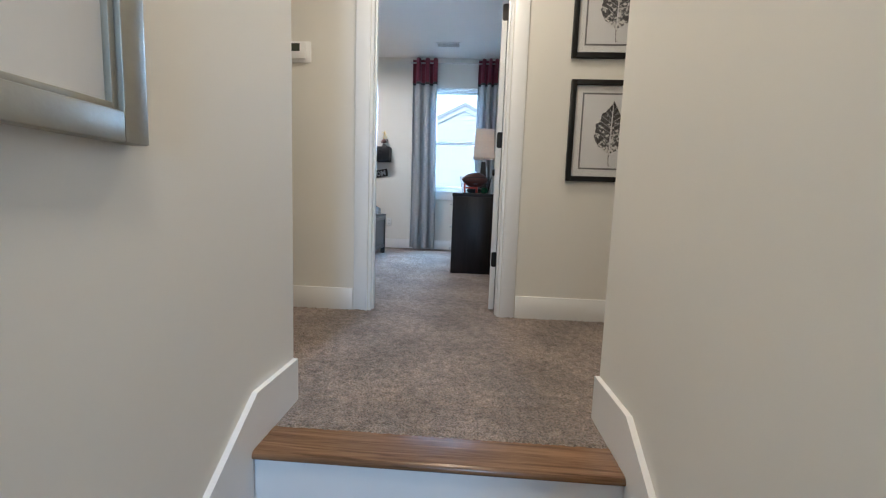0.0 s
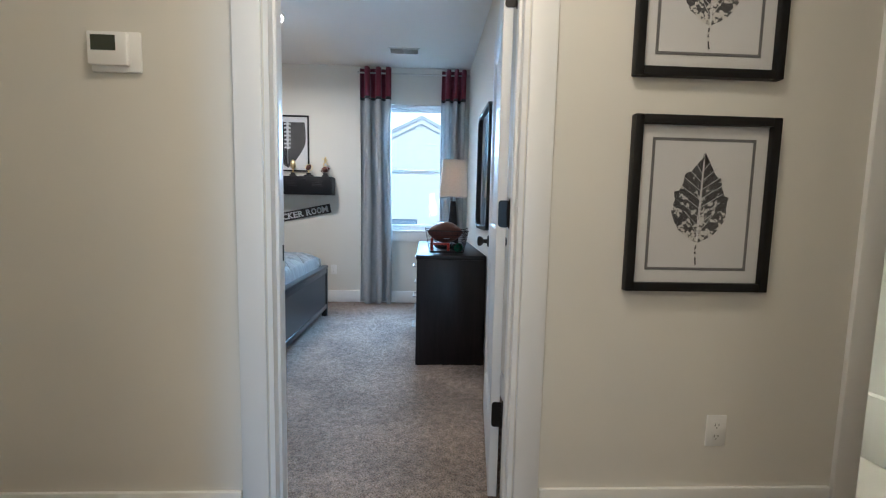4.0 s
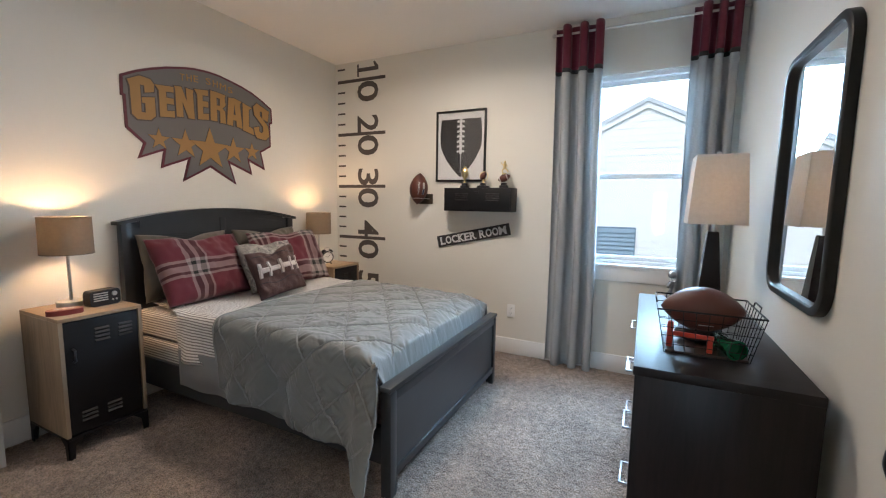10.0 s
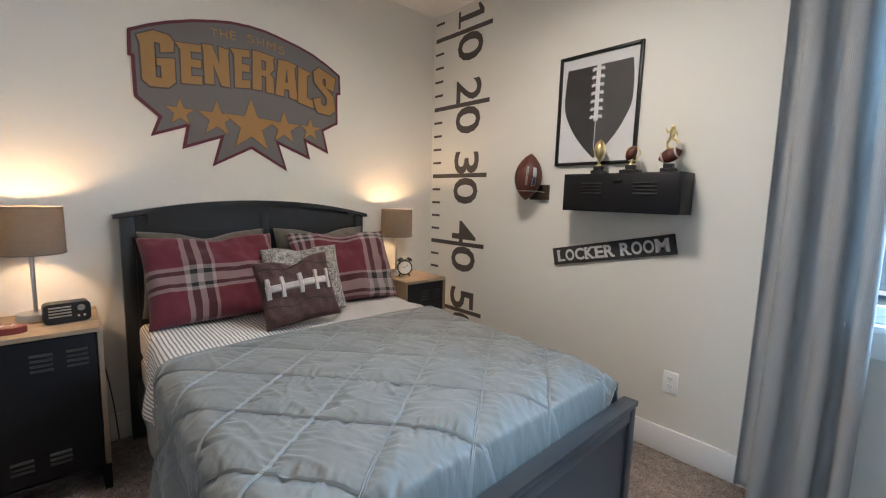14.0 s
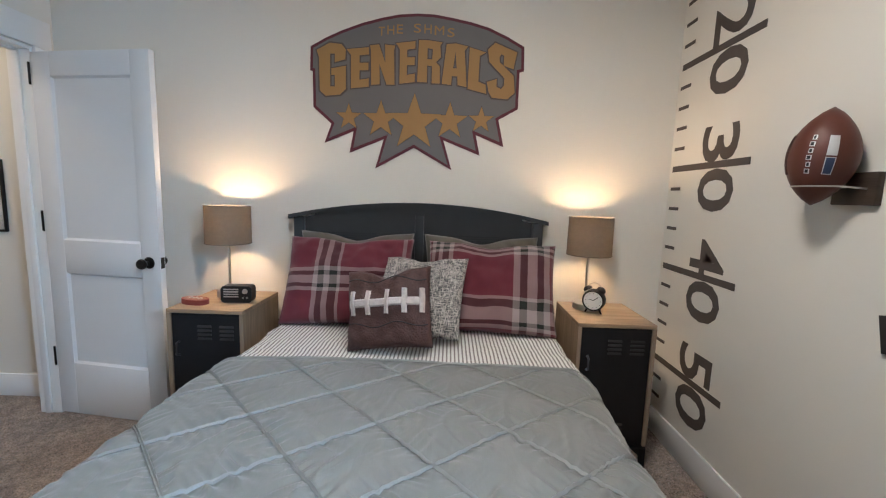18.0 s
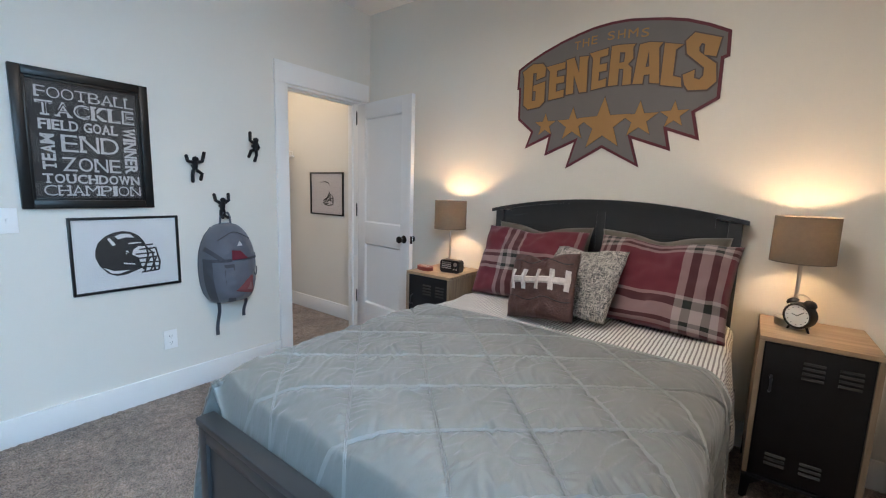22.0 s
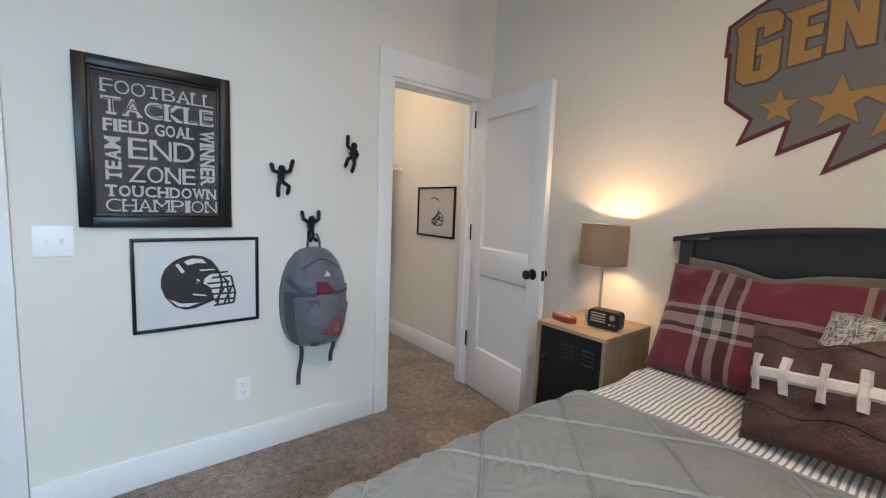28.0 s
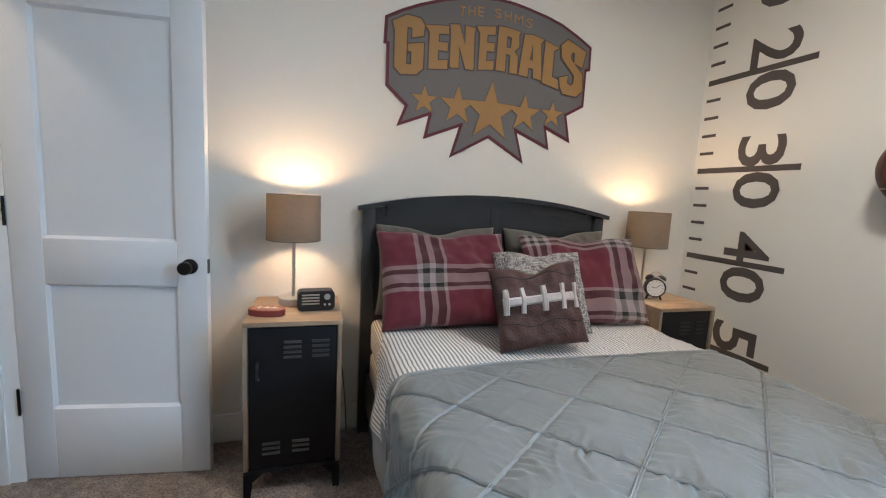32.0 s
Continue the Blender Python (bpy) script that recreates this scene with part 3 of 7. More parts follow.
# ---- bed ----
BY = 2.10
bed = thing("bed", pose(1.06, BY, 0), "charcoal painted wooden bed with arched headboard", "bed")
BI = Matrix.Translation((-1.06, -BY, 0))


def bedpart(name, bm, mat=BEDW, parent=None, label="", smooth=35):
    bm.transform(BI)
    return part(name, bm, mat, parent or bed, label, smooth)


def arch(y, lift=0.0):
    k = (y - 2.085) / 0.74
    return 1.297 - 0.085 * k * k + lift


h0, h1 = 1.370, 2.785
ys = [h0 + (h1 - h0) * i / 24 for i in range(25)]
headboard = bedpart("headboard", prism(bmesh.new(), [(h0 + 0.03, 0.25)] + [(h1 - 0.03, 0.25)] + [(y, arch(y, -0.03)) for y in ys[::-1] if h0 + 0.03 < y < h1 - 0.03], "x", 0.034, 0.052), label="arched panel headboard")
cap = [(y, arch(y, 0.0)) for y in [h0 - 0.025] + ys + [h1 + 0.025]]
bedpart("cap_rail", prism(bmesh.new(), cap + [(y, z - 0.022) for y, z in cap[::-1]], "x", 0.012, 0.092), parent=headboard)
for y in (h0, h1 - 0.06):
    bedpart("post", boxed((0.02, y, 0.0), (0.075, y + 0.06, arch(y + 0.03, -0.022)), 0.004), parent=headboard)
bedpart("stile", boxed((0.028, 2.06, 0.45), (0.062, 2.11, arch(2.085, -0.03)), 0.004), parent=headboard)
rail = [(y, arch(y, -0.022)) for y in ys if h0 + 0.06 < y < h1 - 0.06]
bedpart("top_rail", prism(bmesh.new(), rail + [(y, z - 0.05) for y, z in rail[::-1]], "x", 0.026, 0.064), parent=headboard)
for y0, y1 in ((1.43, 2.06), (2.11, 2.725)):
    b = bmesh.new()
    for r in range(4):
        for k in range(34):
            yy = y0 + 0.14 + (y1 - y0 - 0.2) * k / 33
            cyl(b, (0.0515, yy, 1.075 + 0.013 * r), (0.0528, yy, 1.075 + 0.013 * r), 0.0036, n=6)
    tagged(bedpart("perforation", b, PLASTB, headboard, "band of small punched holes", 0), kind="stuff")
f0, f1 = 1.400, 2.845
footboard = bedpart("footboard", boxed((2.045, f0 + 0.04, 0.09), (2.068, f1 - 0.04, 0.51)), label="low panel footboard", smooth=0)
bedpart("cap_rail", boxed((2.022, f0 - 0.010, 0.516), (2.084, f1 + 0.010, 0.54), 0.004), parent=footboard)
for a, b in ((0.09, 0.135), (0.465, 0.511)):
    bedpart("rail", boxed((2.034, f0 + 0.05, a), (2.079, f1 - 0.05, b), 0.003), parent=footboard)
for y in (f0, f1 - 0.052):
    bedpart("post", boxed((2.026, y, 0.0), (2.080, y + 0.052, 0.511), 0.004), parent=footboard)
for y in (f0 + 0.005, f1 - 0.03):
    bedpart("side_rail", boxed((0.07, y, 0.16), (2.03, y + 0.025, 0.34), 0.003))
for x in (0.5, 1.05, 1.6):
    bedpart("slat", boxed((x, f0 + 0.05, 0.28), (x + 0.08, f1 - 0.055, 0.30)), smooth=0)


def cloth(name, col, rough=0.9, weave=900, sheen=0.2, var=0.06, coarse=0.3):
    return M(name, col, rough, var=var, scale=14, bump=coarse, bscale=weave, dist=0.0006, sheen=sheen)


def stripe_cloth(name, period, light, dark, share=0.45, thin=None):
    m = cloth(name, light)
    n, l, b = nodes_of(m)
    uv = n.new("ShaderNodeUVMap")
    sp = n.new("ShaderNodeSeparateXYZ")
    l.new(uv.outputs[0], sp.inputs[0])
    dv = n.new("ShaderNodeMath")
    dv.operation = "DIVIDE"
    dv.inputs[1].default_value = period
    l.new(sp.outputs["X"], dv.inputs[0])
    fr = n.new("ShaderNodeMath")
    fr.operation = "FRACT"
    l.new(dv.outputs[0], fr.inputs[0])
    r = n.new("ShaderNodeValToRGB")
    r.color_ramp.interpolation = "CONSTANT"
    e = r.color_ramp.elements
    e[0].position, e[0].color = 0.0, (*light, 1)
    e[1].position, e[1].color = 1 - share, (*dark, 1)
    if thin:
        k = e.new(0.18)
        k.color = (*thin, 1)
        k = e.new(0.24)
        k.color = (*light, 1)
    l.new(fr.outputs[0], r.inputs[0])
    l.new(r.outputs[0], b.inputs["Base Color"])
    return m


SHEET = stripe_cloth("striped_cotton", 0.0165, (0.74, 0.72, 0.69), (0.23, 0.20, 0.195), 0.40)
GREYC = M("grey_quilt_cotton", (0.174, 0.179, 0.172), 0.56, var=0.05, scale=7, bump=0.2, bscale=36, dist=0.004, sheen=0.3)
# long soft creases over the fine crumple
_n, _l, _b = nodes_of(GREYC)
_tc, _mp, _ns, _bp = (_n.new("ShaderNode" + k) for k in ("TexCoord", "Mapping", "TexNoise", "Bump"))
_mp.inputs["Scale"].default_value = (7.0, 24.0, 7.0)
_mp.inputs["Rotation"].default_value = (0.0, 0.0, 0.7)
_ns.inputs["Scale"].default_value, _ns.inputs["Detail"].default_value, _ns.inputs["Distortion"].default_value = 1.0, 3.0, 0.8
_bp.inputs["Strength"].default_value, _bp.inputs["Distance"].default_value = 0.3, 0.010
_l.new(_tc.outputs["Object"], _mp.inputs["Vector"])
_l.new(_mp.outputs[0], _ns.inputs["Vector"])
_l.new(_ns.outputs["Fac"], _bp.inputs["Height"])
if _b.inputs["Normal"].links:
    _l.new(_b.inputs["Normal"].links[0].from_socket, _bp.inputs["Normal"])
_l.new(_bp.outputs["Normal"], _b.inputs["Normal"])
GREYSK = cloth("grey_blanket", (0.19, 0.195, 0.20))


def quilt_lift(s, x, puff, seed):
    """Height of the filling: flat diamonds, gathered along their seams."""
    qa, qb = (1.143 * x + 0.857 * s - 1.143) / 0.335, (x - s - 0.30) / 0.35
    da, db = 0.234 * abs(qa - round(qa)), 0.2475 * abs(qb - round(qb))
    d = min(da, db)
    lift = puff * (1 - math.exp(-(d / 0.030) ** 1.1)) * (0.95 + 0.25 * noise.noise(Vector((round(qa) * 3.1 + 0.4, round(qb) * 2.3, seed))))
    along, side = (x - s, s + x) if da < db else (s + x, x - s)
    warp = 0.05 * noise.noise(Vector((x * 5, s * 5, 2.0)))
    ph = seed + (0 if da < db else 20)
    g = 0.5 - 2.2 * abs(noise.noise(Vector(((along + warp) * 30, side * 3.5, ph)))) + 0.4 * noise.noise(Vector(((along + warp) * 70, side * 5, ph)))
    patch = 0.35 + 0.9 * max(0.0, 0.35 + noise.noise(Vector((x * 3.1, s * 3.1, seed + 4))))
    lift += (0.008 + 0.009 * smoothstep(1.05, 1.6, x)) * patch * g * math.exp(-d / 0.06) * min(1.0, d / 0.006) * min(1.0, abs(da - db) / 0.03)
    soft = noise.noise(Vector((x * 3.2, s * 3.2, seed))) * 0.004
    wx, ws = x + 0.12 * noise.noise(Vector((x * 3, s * 3, 1.0))), s + 0.12 * noise.noise(Vector((x * 3, s * 3, 7.0)))
    cr = 1 - abs(noise.noise(Vector((wx * 5 + ws * 3, ws * 11 - wx * 4, seed + 9)))) * 6
    return lift + soft + (0.004 + 0.004 * smoothstep(1.05, 1.6, x)) * max(0.0, cr) * patch * min(1.0, d / 0.03)


def smoothstep(a, b, v):
    k = min(1.0, max(0.0, (v - a) / (b - a)))
    return k * k * (3 - 2 * k)


def draped(s, x, w, top, half, rr, puff, seed, fall=0.0, raise_by=0.0, edge=1.0):
    """A point of cloth over the bed. s: across the cloth, x: along the bed, w: 0 at the head to 1 at the foot."""
    sd, a = (-1 if s < 0 else 1), abs(s)
    loose = 1.0
    if puff and s > 0:
        loose = 0.4
        half -= 0.032 * smoothstep(0.95, 1.3, x)
        rr *= 1.5
    arc = rr * math.pi / 2
    if a < half - rr:
        y, z, nrm = s, top, (0, 0, 1)
    elif a < half - rr + arc:
        t = (a - half + rr) / rr
        y, z = sd * (half - rr + rr * math.sin(t)), top - rr + rr * math.cos(t)
        nrm = (0, sd * math.sin(t), math.cos(t))
    else:
        dwn = a - half + rr - arc
        wave = loose * (0.020 * math.sin(x * 13 + sd * 1.3) * min(1, dwn / 0.2) + 0.012 * math.sin(x * 29 + 1.0) * min(1, dwn / 0.3))
        flare = 0.07 + (0.20 * smoothstep(0.7, 1.0, w) if puff and s < 0 else 0.0)
        y, z, nrm = sd * (half + flare * dwn + wave), top - rr - dwn, (0, sd, 0.05)
    lift = quilt_lift(s, x, puff, seed) * edge if puff else noise.noise(Vector((x * 7, s * 7, seed))) * 0.006 + 0.005 * max(0.0, 1 - 6 * abs(noise.noise(Vector((x * 11, s * 5 + x * 3, seed + 2)))))
    if fall:
        inner = 1 - smoothstep(half - 0.13, half + 0.05, a)
        z -= inner * (fall * smoothstep(0.84, 1.0, w) ** 1.6 + 0.03 * smoothstep(0.35, 1.0, w) + 0.15 * smoothstep(0.958, 1.0, w))
    lift += raise_by
    return (x + nrm[0] * lift, BY + y + nrm[1] * lift, z + nrm[2] * lift)


def drape(name, material, head, foot, hang_near, hang_far, top, half, puff, nu, nv, rr=0.07, thick=0.008, parent=None, label="", fall=0.0, seed=3.0):
    """Cloth laid over the bed and hanging at both sides."""
    me = bpy.data.meshes.new(name)
    co, uvs = [], []
    for i in range(nu + 1):
        for j in range(nv + 1):
            w = j / nv
            s = -(half + hang_near(w)) + (2 * half + hang_near(w) + hang_far(w)) * i / nu
            x = head(s / half) + (foot(s / half) - head(s / half)) * w
            edge = min(1.0, (0.15 + (x - head(s / half)) / 0.07))
            co.append(draped(s, x, w, top, half, rr, puff, seed, fall, 0.0, edge))
            uvs.append((s, x))
    fs = [(i * (nv + 1) + j, i * (nv + 1) + j + 1, (i + 1) * (nv + 1) + j + 1, (i + 1) * (nv + 1) + j) for i in range(nu) for j in range(nv)]
    me.from_pydata(co, [], fs)
    uvl = me.uv_layers.new(name="UVMap")
    idx = np.empty(len(me.loops), dtype=np.int32)
    me.loops.foreach_get("vertex_index", idx)
    uvl.data.foreach_set("uv", np.array(uvs)[idx].ravel())
    ob = link(name, me, material, parent, label, 0)
    me.shade_smooth()
    so = ob.modifiers.new("thickness", "SOLIDIFY")
    so.thickness, so.offset = thick, -1
    return ob


def mattress_mesh(z0, z1, bev):
    bm = boxed((0.085, BY - 0.68, z0), (1.80, BY + 0.68, z1), bev, 5)
    uv = bm.loops.layers.uv.new("UVMap")
    for f in bm.faces:
        for lp in f.loops:
            c = lp.vert.co
            lp[uv].uv = (c.y + c.z, c.x)
    return bm


tagged(part("mattress", mattress_mesh(0.468, 0.640, 0.035), SHEET, None, smooth=50), "mattress in a grey striped fitted sheet on the bed", "mattress")
tagged(part("box_spring", mattress_mesh(0.303, 0.466, 0.03), SHEET, None, smooth=50), "box spring in a grey striped cover under the mattress", "box spring")
top_sheet = tagged(drape("top_sheet", SHEET, lambda e: 0.12 + 0.43 * smoothstep(0.85, 1.0, -e), lambda e: 1.02, lambda w: 0.252 + 0.006 * math.sin(w * 5), lambda w: 0.44, 0.680, 0.70, 0.0, 110, 40, 0.05, 0.004, seed=11.0),
                   "grey and white striped sheet folded over the bed", "bed sheet")
QTOP, QHALF, QPUFF, QRR, QFALL = 0.699, 0.722, 0.014, 0.075, 0.07


def q_head(e):
    return 0.872 + 0.032 * e * e + 0.006 * math.sin(4 * e) + 0.16 * smoothstep(0.9, 1.35, e)


def q_foot(e):
    return 2.018 + 0.03 * smoothstep(1.0, 1.28, -e)


def q_near(w):
    return 0.365 + 0.09 * w + 0.10 * smoothstep(0.8, 1.0, w) + 0.012 * math.sin(w * 14)


def q_far(w):
    return 0.41 + 0.03 * math.sin(w * 9)


comforter = tagged(drape("comforter", GREYC, q_head, q_foot, q_near, q_far, QTOP, QHALF, QPUFF, 330, 250, QRR, 0.014, fall=QFALL),
                   "grey diamond-quilted comforter spread over the bed", "comforter")
# paler than the quilt: the stitched ridge's highlight is painted into the colour
SEAM = M("highlit_grey_seam", (0.275, 0.282, 0.275), 0.8, var=0.08, scale=60, bump=0.5, bscale=500, dist=0.0008)


def seam_strip(name, pts, wd, label):
    """A stitched double ridge along points (s, x) of the comforter."""
    b = bmesh.new()
    last = None
    for i, (s, x) in enumerate(pts):
        s0, x0 = pts[max(0, i - 1)]
        s1, x1 = pts[min(len(pts) - 1, i + 1)]
        ln = math.hypot(s1 - s0, x1 - x0)
        px, ps = (s1 - s0) / ln, -(x1 - x0) / ln
        row = []
        for k, up in ((-1.0, 0.0), (-0.6, 0.0048), (0.0, 0.0012), (0.6, 0.0048), (1.0, 0.0)):
            ss, xx = s + ps * wd / 2 * k, x + px * wd / 2 * k
            w = (xx - q_head(ss / QHALF)) / (q_foot(ss / QHALF) - q_head(ss / QHALF))
            edge = min(1.0, 0.15 + (xx - q_head(ss / QHALF)) / 0.07)
            row.append(b.verts.new(draped(ss, xx, w, QTOP, QHALF, QRR, QPUFF, 3.0, QFALL, up + 0.0025, edge)))
        if last:
            for k in range(4):
                b.faces.new((last[k], last[k + 1], row[k + 1], row[k]))
        last = row
    return part(name, b, SEAM, comforter, label, 60)


for fam in (1, -1):
    for k in range(-3, 9):
        pts = []
        for i in range(261):
            s = -1.30 + 2.5 * i / 260
            x = (0.335 * k + 1.143 - 0.857 * s) / 1.143 if fam > 0 else 0.30 + 0.35 * k + s
            h, f = q_head(s / QHALF), q_foot(s / QHALF)
            w = (x - h) / (f - h)
            if 0.004 < w < 0.996 and -(QHALF + q_near(w)) + 0.01 < s < QHALF + q_far(w) - 0.01:
                pts.append((s, x))
        if len(pts) > 12:
            seam_strip("seam", pts, 0.0105, "double-stitched seam, ridge highlight painted pale")
seam_strip("hem", [(s / 100, q_head(s / 100 / QHALF) + 0.007) for s in range(-96, 104, 1)], 0.012, "stitched head hem")
for y, sd in ((BY - 0.715, -1), (BY + 0.70, 1)):
    b = bmesh.new()
    n = 60
    lo = [b.verts.new((0.58 + 1.40 * i / n, y + sd * 0.008 * math.sin(i * 0.35), 0.245 + 0.006 * math.sin(i * 0.5))) for i in range(n + 1)]
    hi = [b.verts.new((0.58 + 1.40 * i / n, y, 0.465)) for i in range(n + 1)]
    for i in range(n):
        b.faces.new((lo[i], lo[i + 1], hi[i + 1], hi[i]))
    o = solo("blanket", b, GREYSK, "grey blanket hanging below the striped sheet", "blanket")
    so = o.modifiers.new("thickness", "SOLIDIFY")
    so.thickness = 0.004


# ---- pillows ----
def pillow_mesh(name, w, h, t, seed, ears=0.05, n=44, dent=0.0, fold=1.0):
    me = bpy.data.meshes.new(name)
    co, fs, uvs = [], [], []
    for side in (1, -1):
        o = len(co)
        for i in range(n + 1):
            for j in range(n + 1):
                u, v = 2 * i / n - 1, 2 * j / n - 1
                pin = 1 - ears * (1 - abs(v) ** 2) * abs(u) ** 6
                piv = 1 - ears * (1 - abs(u) ** 2) * abs(v) ** 6
                th = (max(0, 1 - abs(u) ** 2.6) * max(0, 1 - abs(v) ** 2.6)) ** 0.42
                x, y = u * w / 2 * pin, v * h / 2 * piv
                wr = noise.noise(Vector((x * 9 + seed, y * 9, seed))) * 0.026 + noise.noise(Vector((x * 26, y * 22 + seed, seed))) * 0.010
                z = side * (t / 2 * th + wr * min(1, th * 1.6) * fold)
                if dent and v > 0:
                    y -= dent * v * math.exp(-(u / 0.33) ** 2)
                co.append((x, y + h / 2, z))
                uvs.append((i / n, j / n))
        for i in range(n):
            for j in range(n):
                q = (o + i * (n + 1) + j, o + (i + 1) * (n + 1) + j, o + (i + 1) * (n + 1) + j + 1, o + i * (n + 1) + j + 1)
                fs.append(q if side == 1 else q[::-1])
    me.from_pydata(co, [], fs)
    uvl = me.uv_layers.new(name="UVMap")
    idx = np.empty(len(me.loops), dtype=np.int32)
    me.loops.foreach_get("vertex_index", idx)
    uvl.data.foreach_set("uv", np.array(uvs)[idx].ravel())
    bm = bmesh.new()
    bm.from_mesh(me)
    bmesh.ops.remove_doubles(bm, verts=bm.verts, dist=0.0004)
    bm.to_mesh(me)
    bm.free()
    return me


def stand(x, y, z, lean, turn=0.0, roll=0.0):
    """A pose for a pillow that faces +x, leaning back by degrees."""
    return pose(x, y, z, 0, 0, turn) @ on_wall("w", 0, 0) @ pose(0, 0, 0, -lean, 0, roll)


DARKST = (0.008, 0.012, 0.010)
WOVEN = (0.32, 0.265, 0.258)
PL1 = ramp_uv(cloth("maroon_plaid_wide", MAROON, 0.9, 700), [
    [(0.25, WOVEN), (0.285, DARKST), (0.33, WOVEN), (0.375, DARKST), (0.43, WOVEN), (0.455, MAROON), (0.92, WOVEN), (0.95, MAROON)],
    [(0.33, WOVEN), (0.37, DARKST), (0.41, WOVEN), (0.50, DARKST), (0.545, WOVEN), (0.59, MAROON)]], MAROON)
PL2 = ramp_uv(cloth("maroon_plaid_edged", MAROON, 0.9, 700), [
    [(0.03, WOVEN), (0.06, DARKST), (0.09, WOVEN), (0.125, DARKST), (0.175, WOVEN), (0.21, MAROON), (0.67, WOVEN), (0.72, DARKST), (0.775, WOVEN), (0.85, DARKST), (0.90, WOVEN), (0.95, MAROON)],
    [(0.03, WOVEN), (0.07, DARKST), (0.11, WOVEN), (0.25, DARKST), (0.33, WOVEN), (0.365, MAROON), (0.83, WOVEN), (0.865, DARKST), (0.90, WOVEN), (0.94, DARKST), (0.97, MAROON)]], MAROON)
SHAM = cloth("olive_grey_sham", (0.120, 0.110, 0.088), 0.9, 500)
for y, sd in ((1.745, 5.0), (2.435, 8.0)):
    tagged(link("pillow", pillow_mesh("pillow", 0.635, 0.45, 0.14, sd, ears=0.07, dent=0.035, fold=1.3), SHAM, None, smooth=0), "olive-grey pillow sham against the headboard", "pillow", "bed pillows").matrix_world = stand(0.185, y, 0.685, 10)
for ob in [o for o in scene.objects if o.name.startswith("pillow")]:
    ob.data.shade_smooth()
for px, y, sd, mt, turn, lab in ((0.435, 1.75, 2.0, PL1, 2, "maroon plaid pillow with one pale cross band"), (0.485, 2.455, 3.5, PL2, -6, "maroon plaid pillow with pale border bands")):
    o = link("pillow", pillow_mesh("pillow", 0.655, 0.475, 0.17, sd, dent=0.03), mt, None, smooth=0)
    o.data.shade_smooth()
    o.matrix_world = stand(px, y, 0.688, 29, turn)
    tagged(o, lab, "pillow", "bed pillows")


def tweed():
    m = M("black_white_tweed", (0.3, 0.29, 0.28), 0.95, var=0.0, bump=0)
    n, l, b = nodes_of(m)
    tc = n.new("ShaderNodeTexCoord")
    fac = []
    for sc in ((40, 340, 55), (340, 40, 55)):
        mp = n.new("ShaderNodeMapping")
        mp.inputs["Scale"].default_value = sc
        l.new(tc.outputs["Object"], mp.inputs["Vector"])
        a = n.new("ShaderNodeTexNoise")
        a.inputs["Scale"].default_value, a.inputs["Detail"].default_value = 1.0, 2
        l.new(mp.outputs[0], a.inputs["Vector"])
        fac.append(a)
    mxn = n.new("ShaderNodeMath")
    mxn.operation = "MAXIMUM"
    l.new(fac[0].outputs["Fac"], mxn.inputs[0])
    l.new(fac[1].outputs["Fac"], mxn.inputs[1])
    r = n.new("ShaderNodeValToRGB")
    r.color_ramp.elements[0].position, r.color_ramp.elements[0].color = 0.46, (0.060, 0.061, 0.068, 1)
    r.color_ramp.elements[1].position, r.color_ramp.elements[1].color = 0.64, (0.50, 0.47, 0.43, 1)
    l.new(mxn.outputs[0], r.inputs[0])
    l.new(r.outputs[0], b.inputs["Base Color"])
    bp = n.new("ShaderNodeBump")
    bp.inputs["Strength"].default_value, bp.inputs["Distance"].default_value = 0.6, 0.002
    l.new(mxn.outputs[0], bp.inputs["Height"])
    l.new(bp.outputs["Normal"], b.inputs["Normal"])
    return m


o = link("cushion", pillow_mesh("cushion", 0.415, 0.40, 0.14, 9.0, dent=0.02), tweed(), None, smooth=0)
o.data.shade_smooth()
o.matrix_world = stand(0.63, 2.112, 0.708, 34, -15, 3)
tagged(o, "black and white tweed square cushion", "cushion", "bed cushions")
PIG = M("pebbled_brown_leather", (0.062, 0.027, 0.023), 0.6, var=0.45, scale=85, bump=0.9, bscale=130, dist=0.004)
LACE = M("white_lace_cloth", (0.52, 0.475, 0.455), 0.85, var=0.28, scale=70, bump=0.6, bscale=240, dist=0.002)
cush = thing("cushion", stand(0.775, 2.025, 0.706, 21, -8, 7.5), "brown football-print cushion with white laces", "cushion", "bed cushions")
cm = pillow_mesh("cover", 0.37, 0.34, 0.12, 4.0, dent=0.035)
o = link("cover", cm, PIG, cush, smooth=0)
o.data.shade_smooth()


def cush_z(x, y):
    u, v = x / 0.185, (y - 0.17) / 0.17
    th = (max(0, 1 - abs(u) ** 2.6) * max(0, 1 - abs(v) ** 2.6)) ** 0.42
    y0 = y - 0.17
    wr = noise.noise(Vector((x * 9 + 4.0, y0 * 9, 4.0))) * 0.026 + noise.noise(Vector((x * 26, y0 * 22 + 4.0, 4.0))) * 0.010
    return 0.060 * th + wr * min(1, th * 1.6)


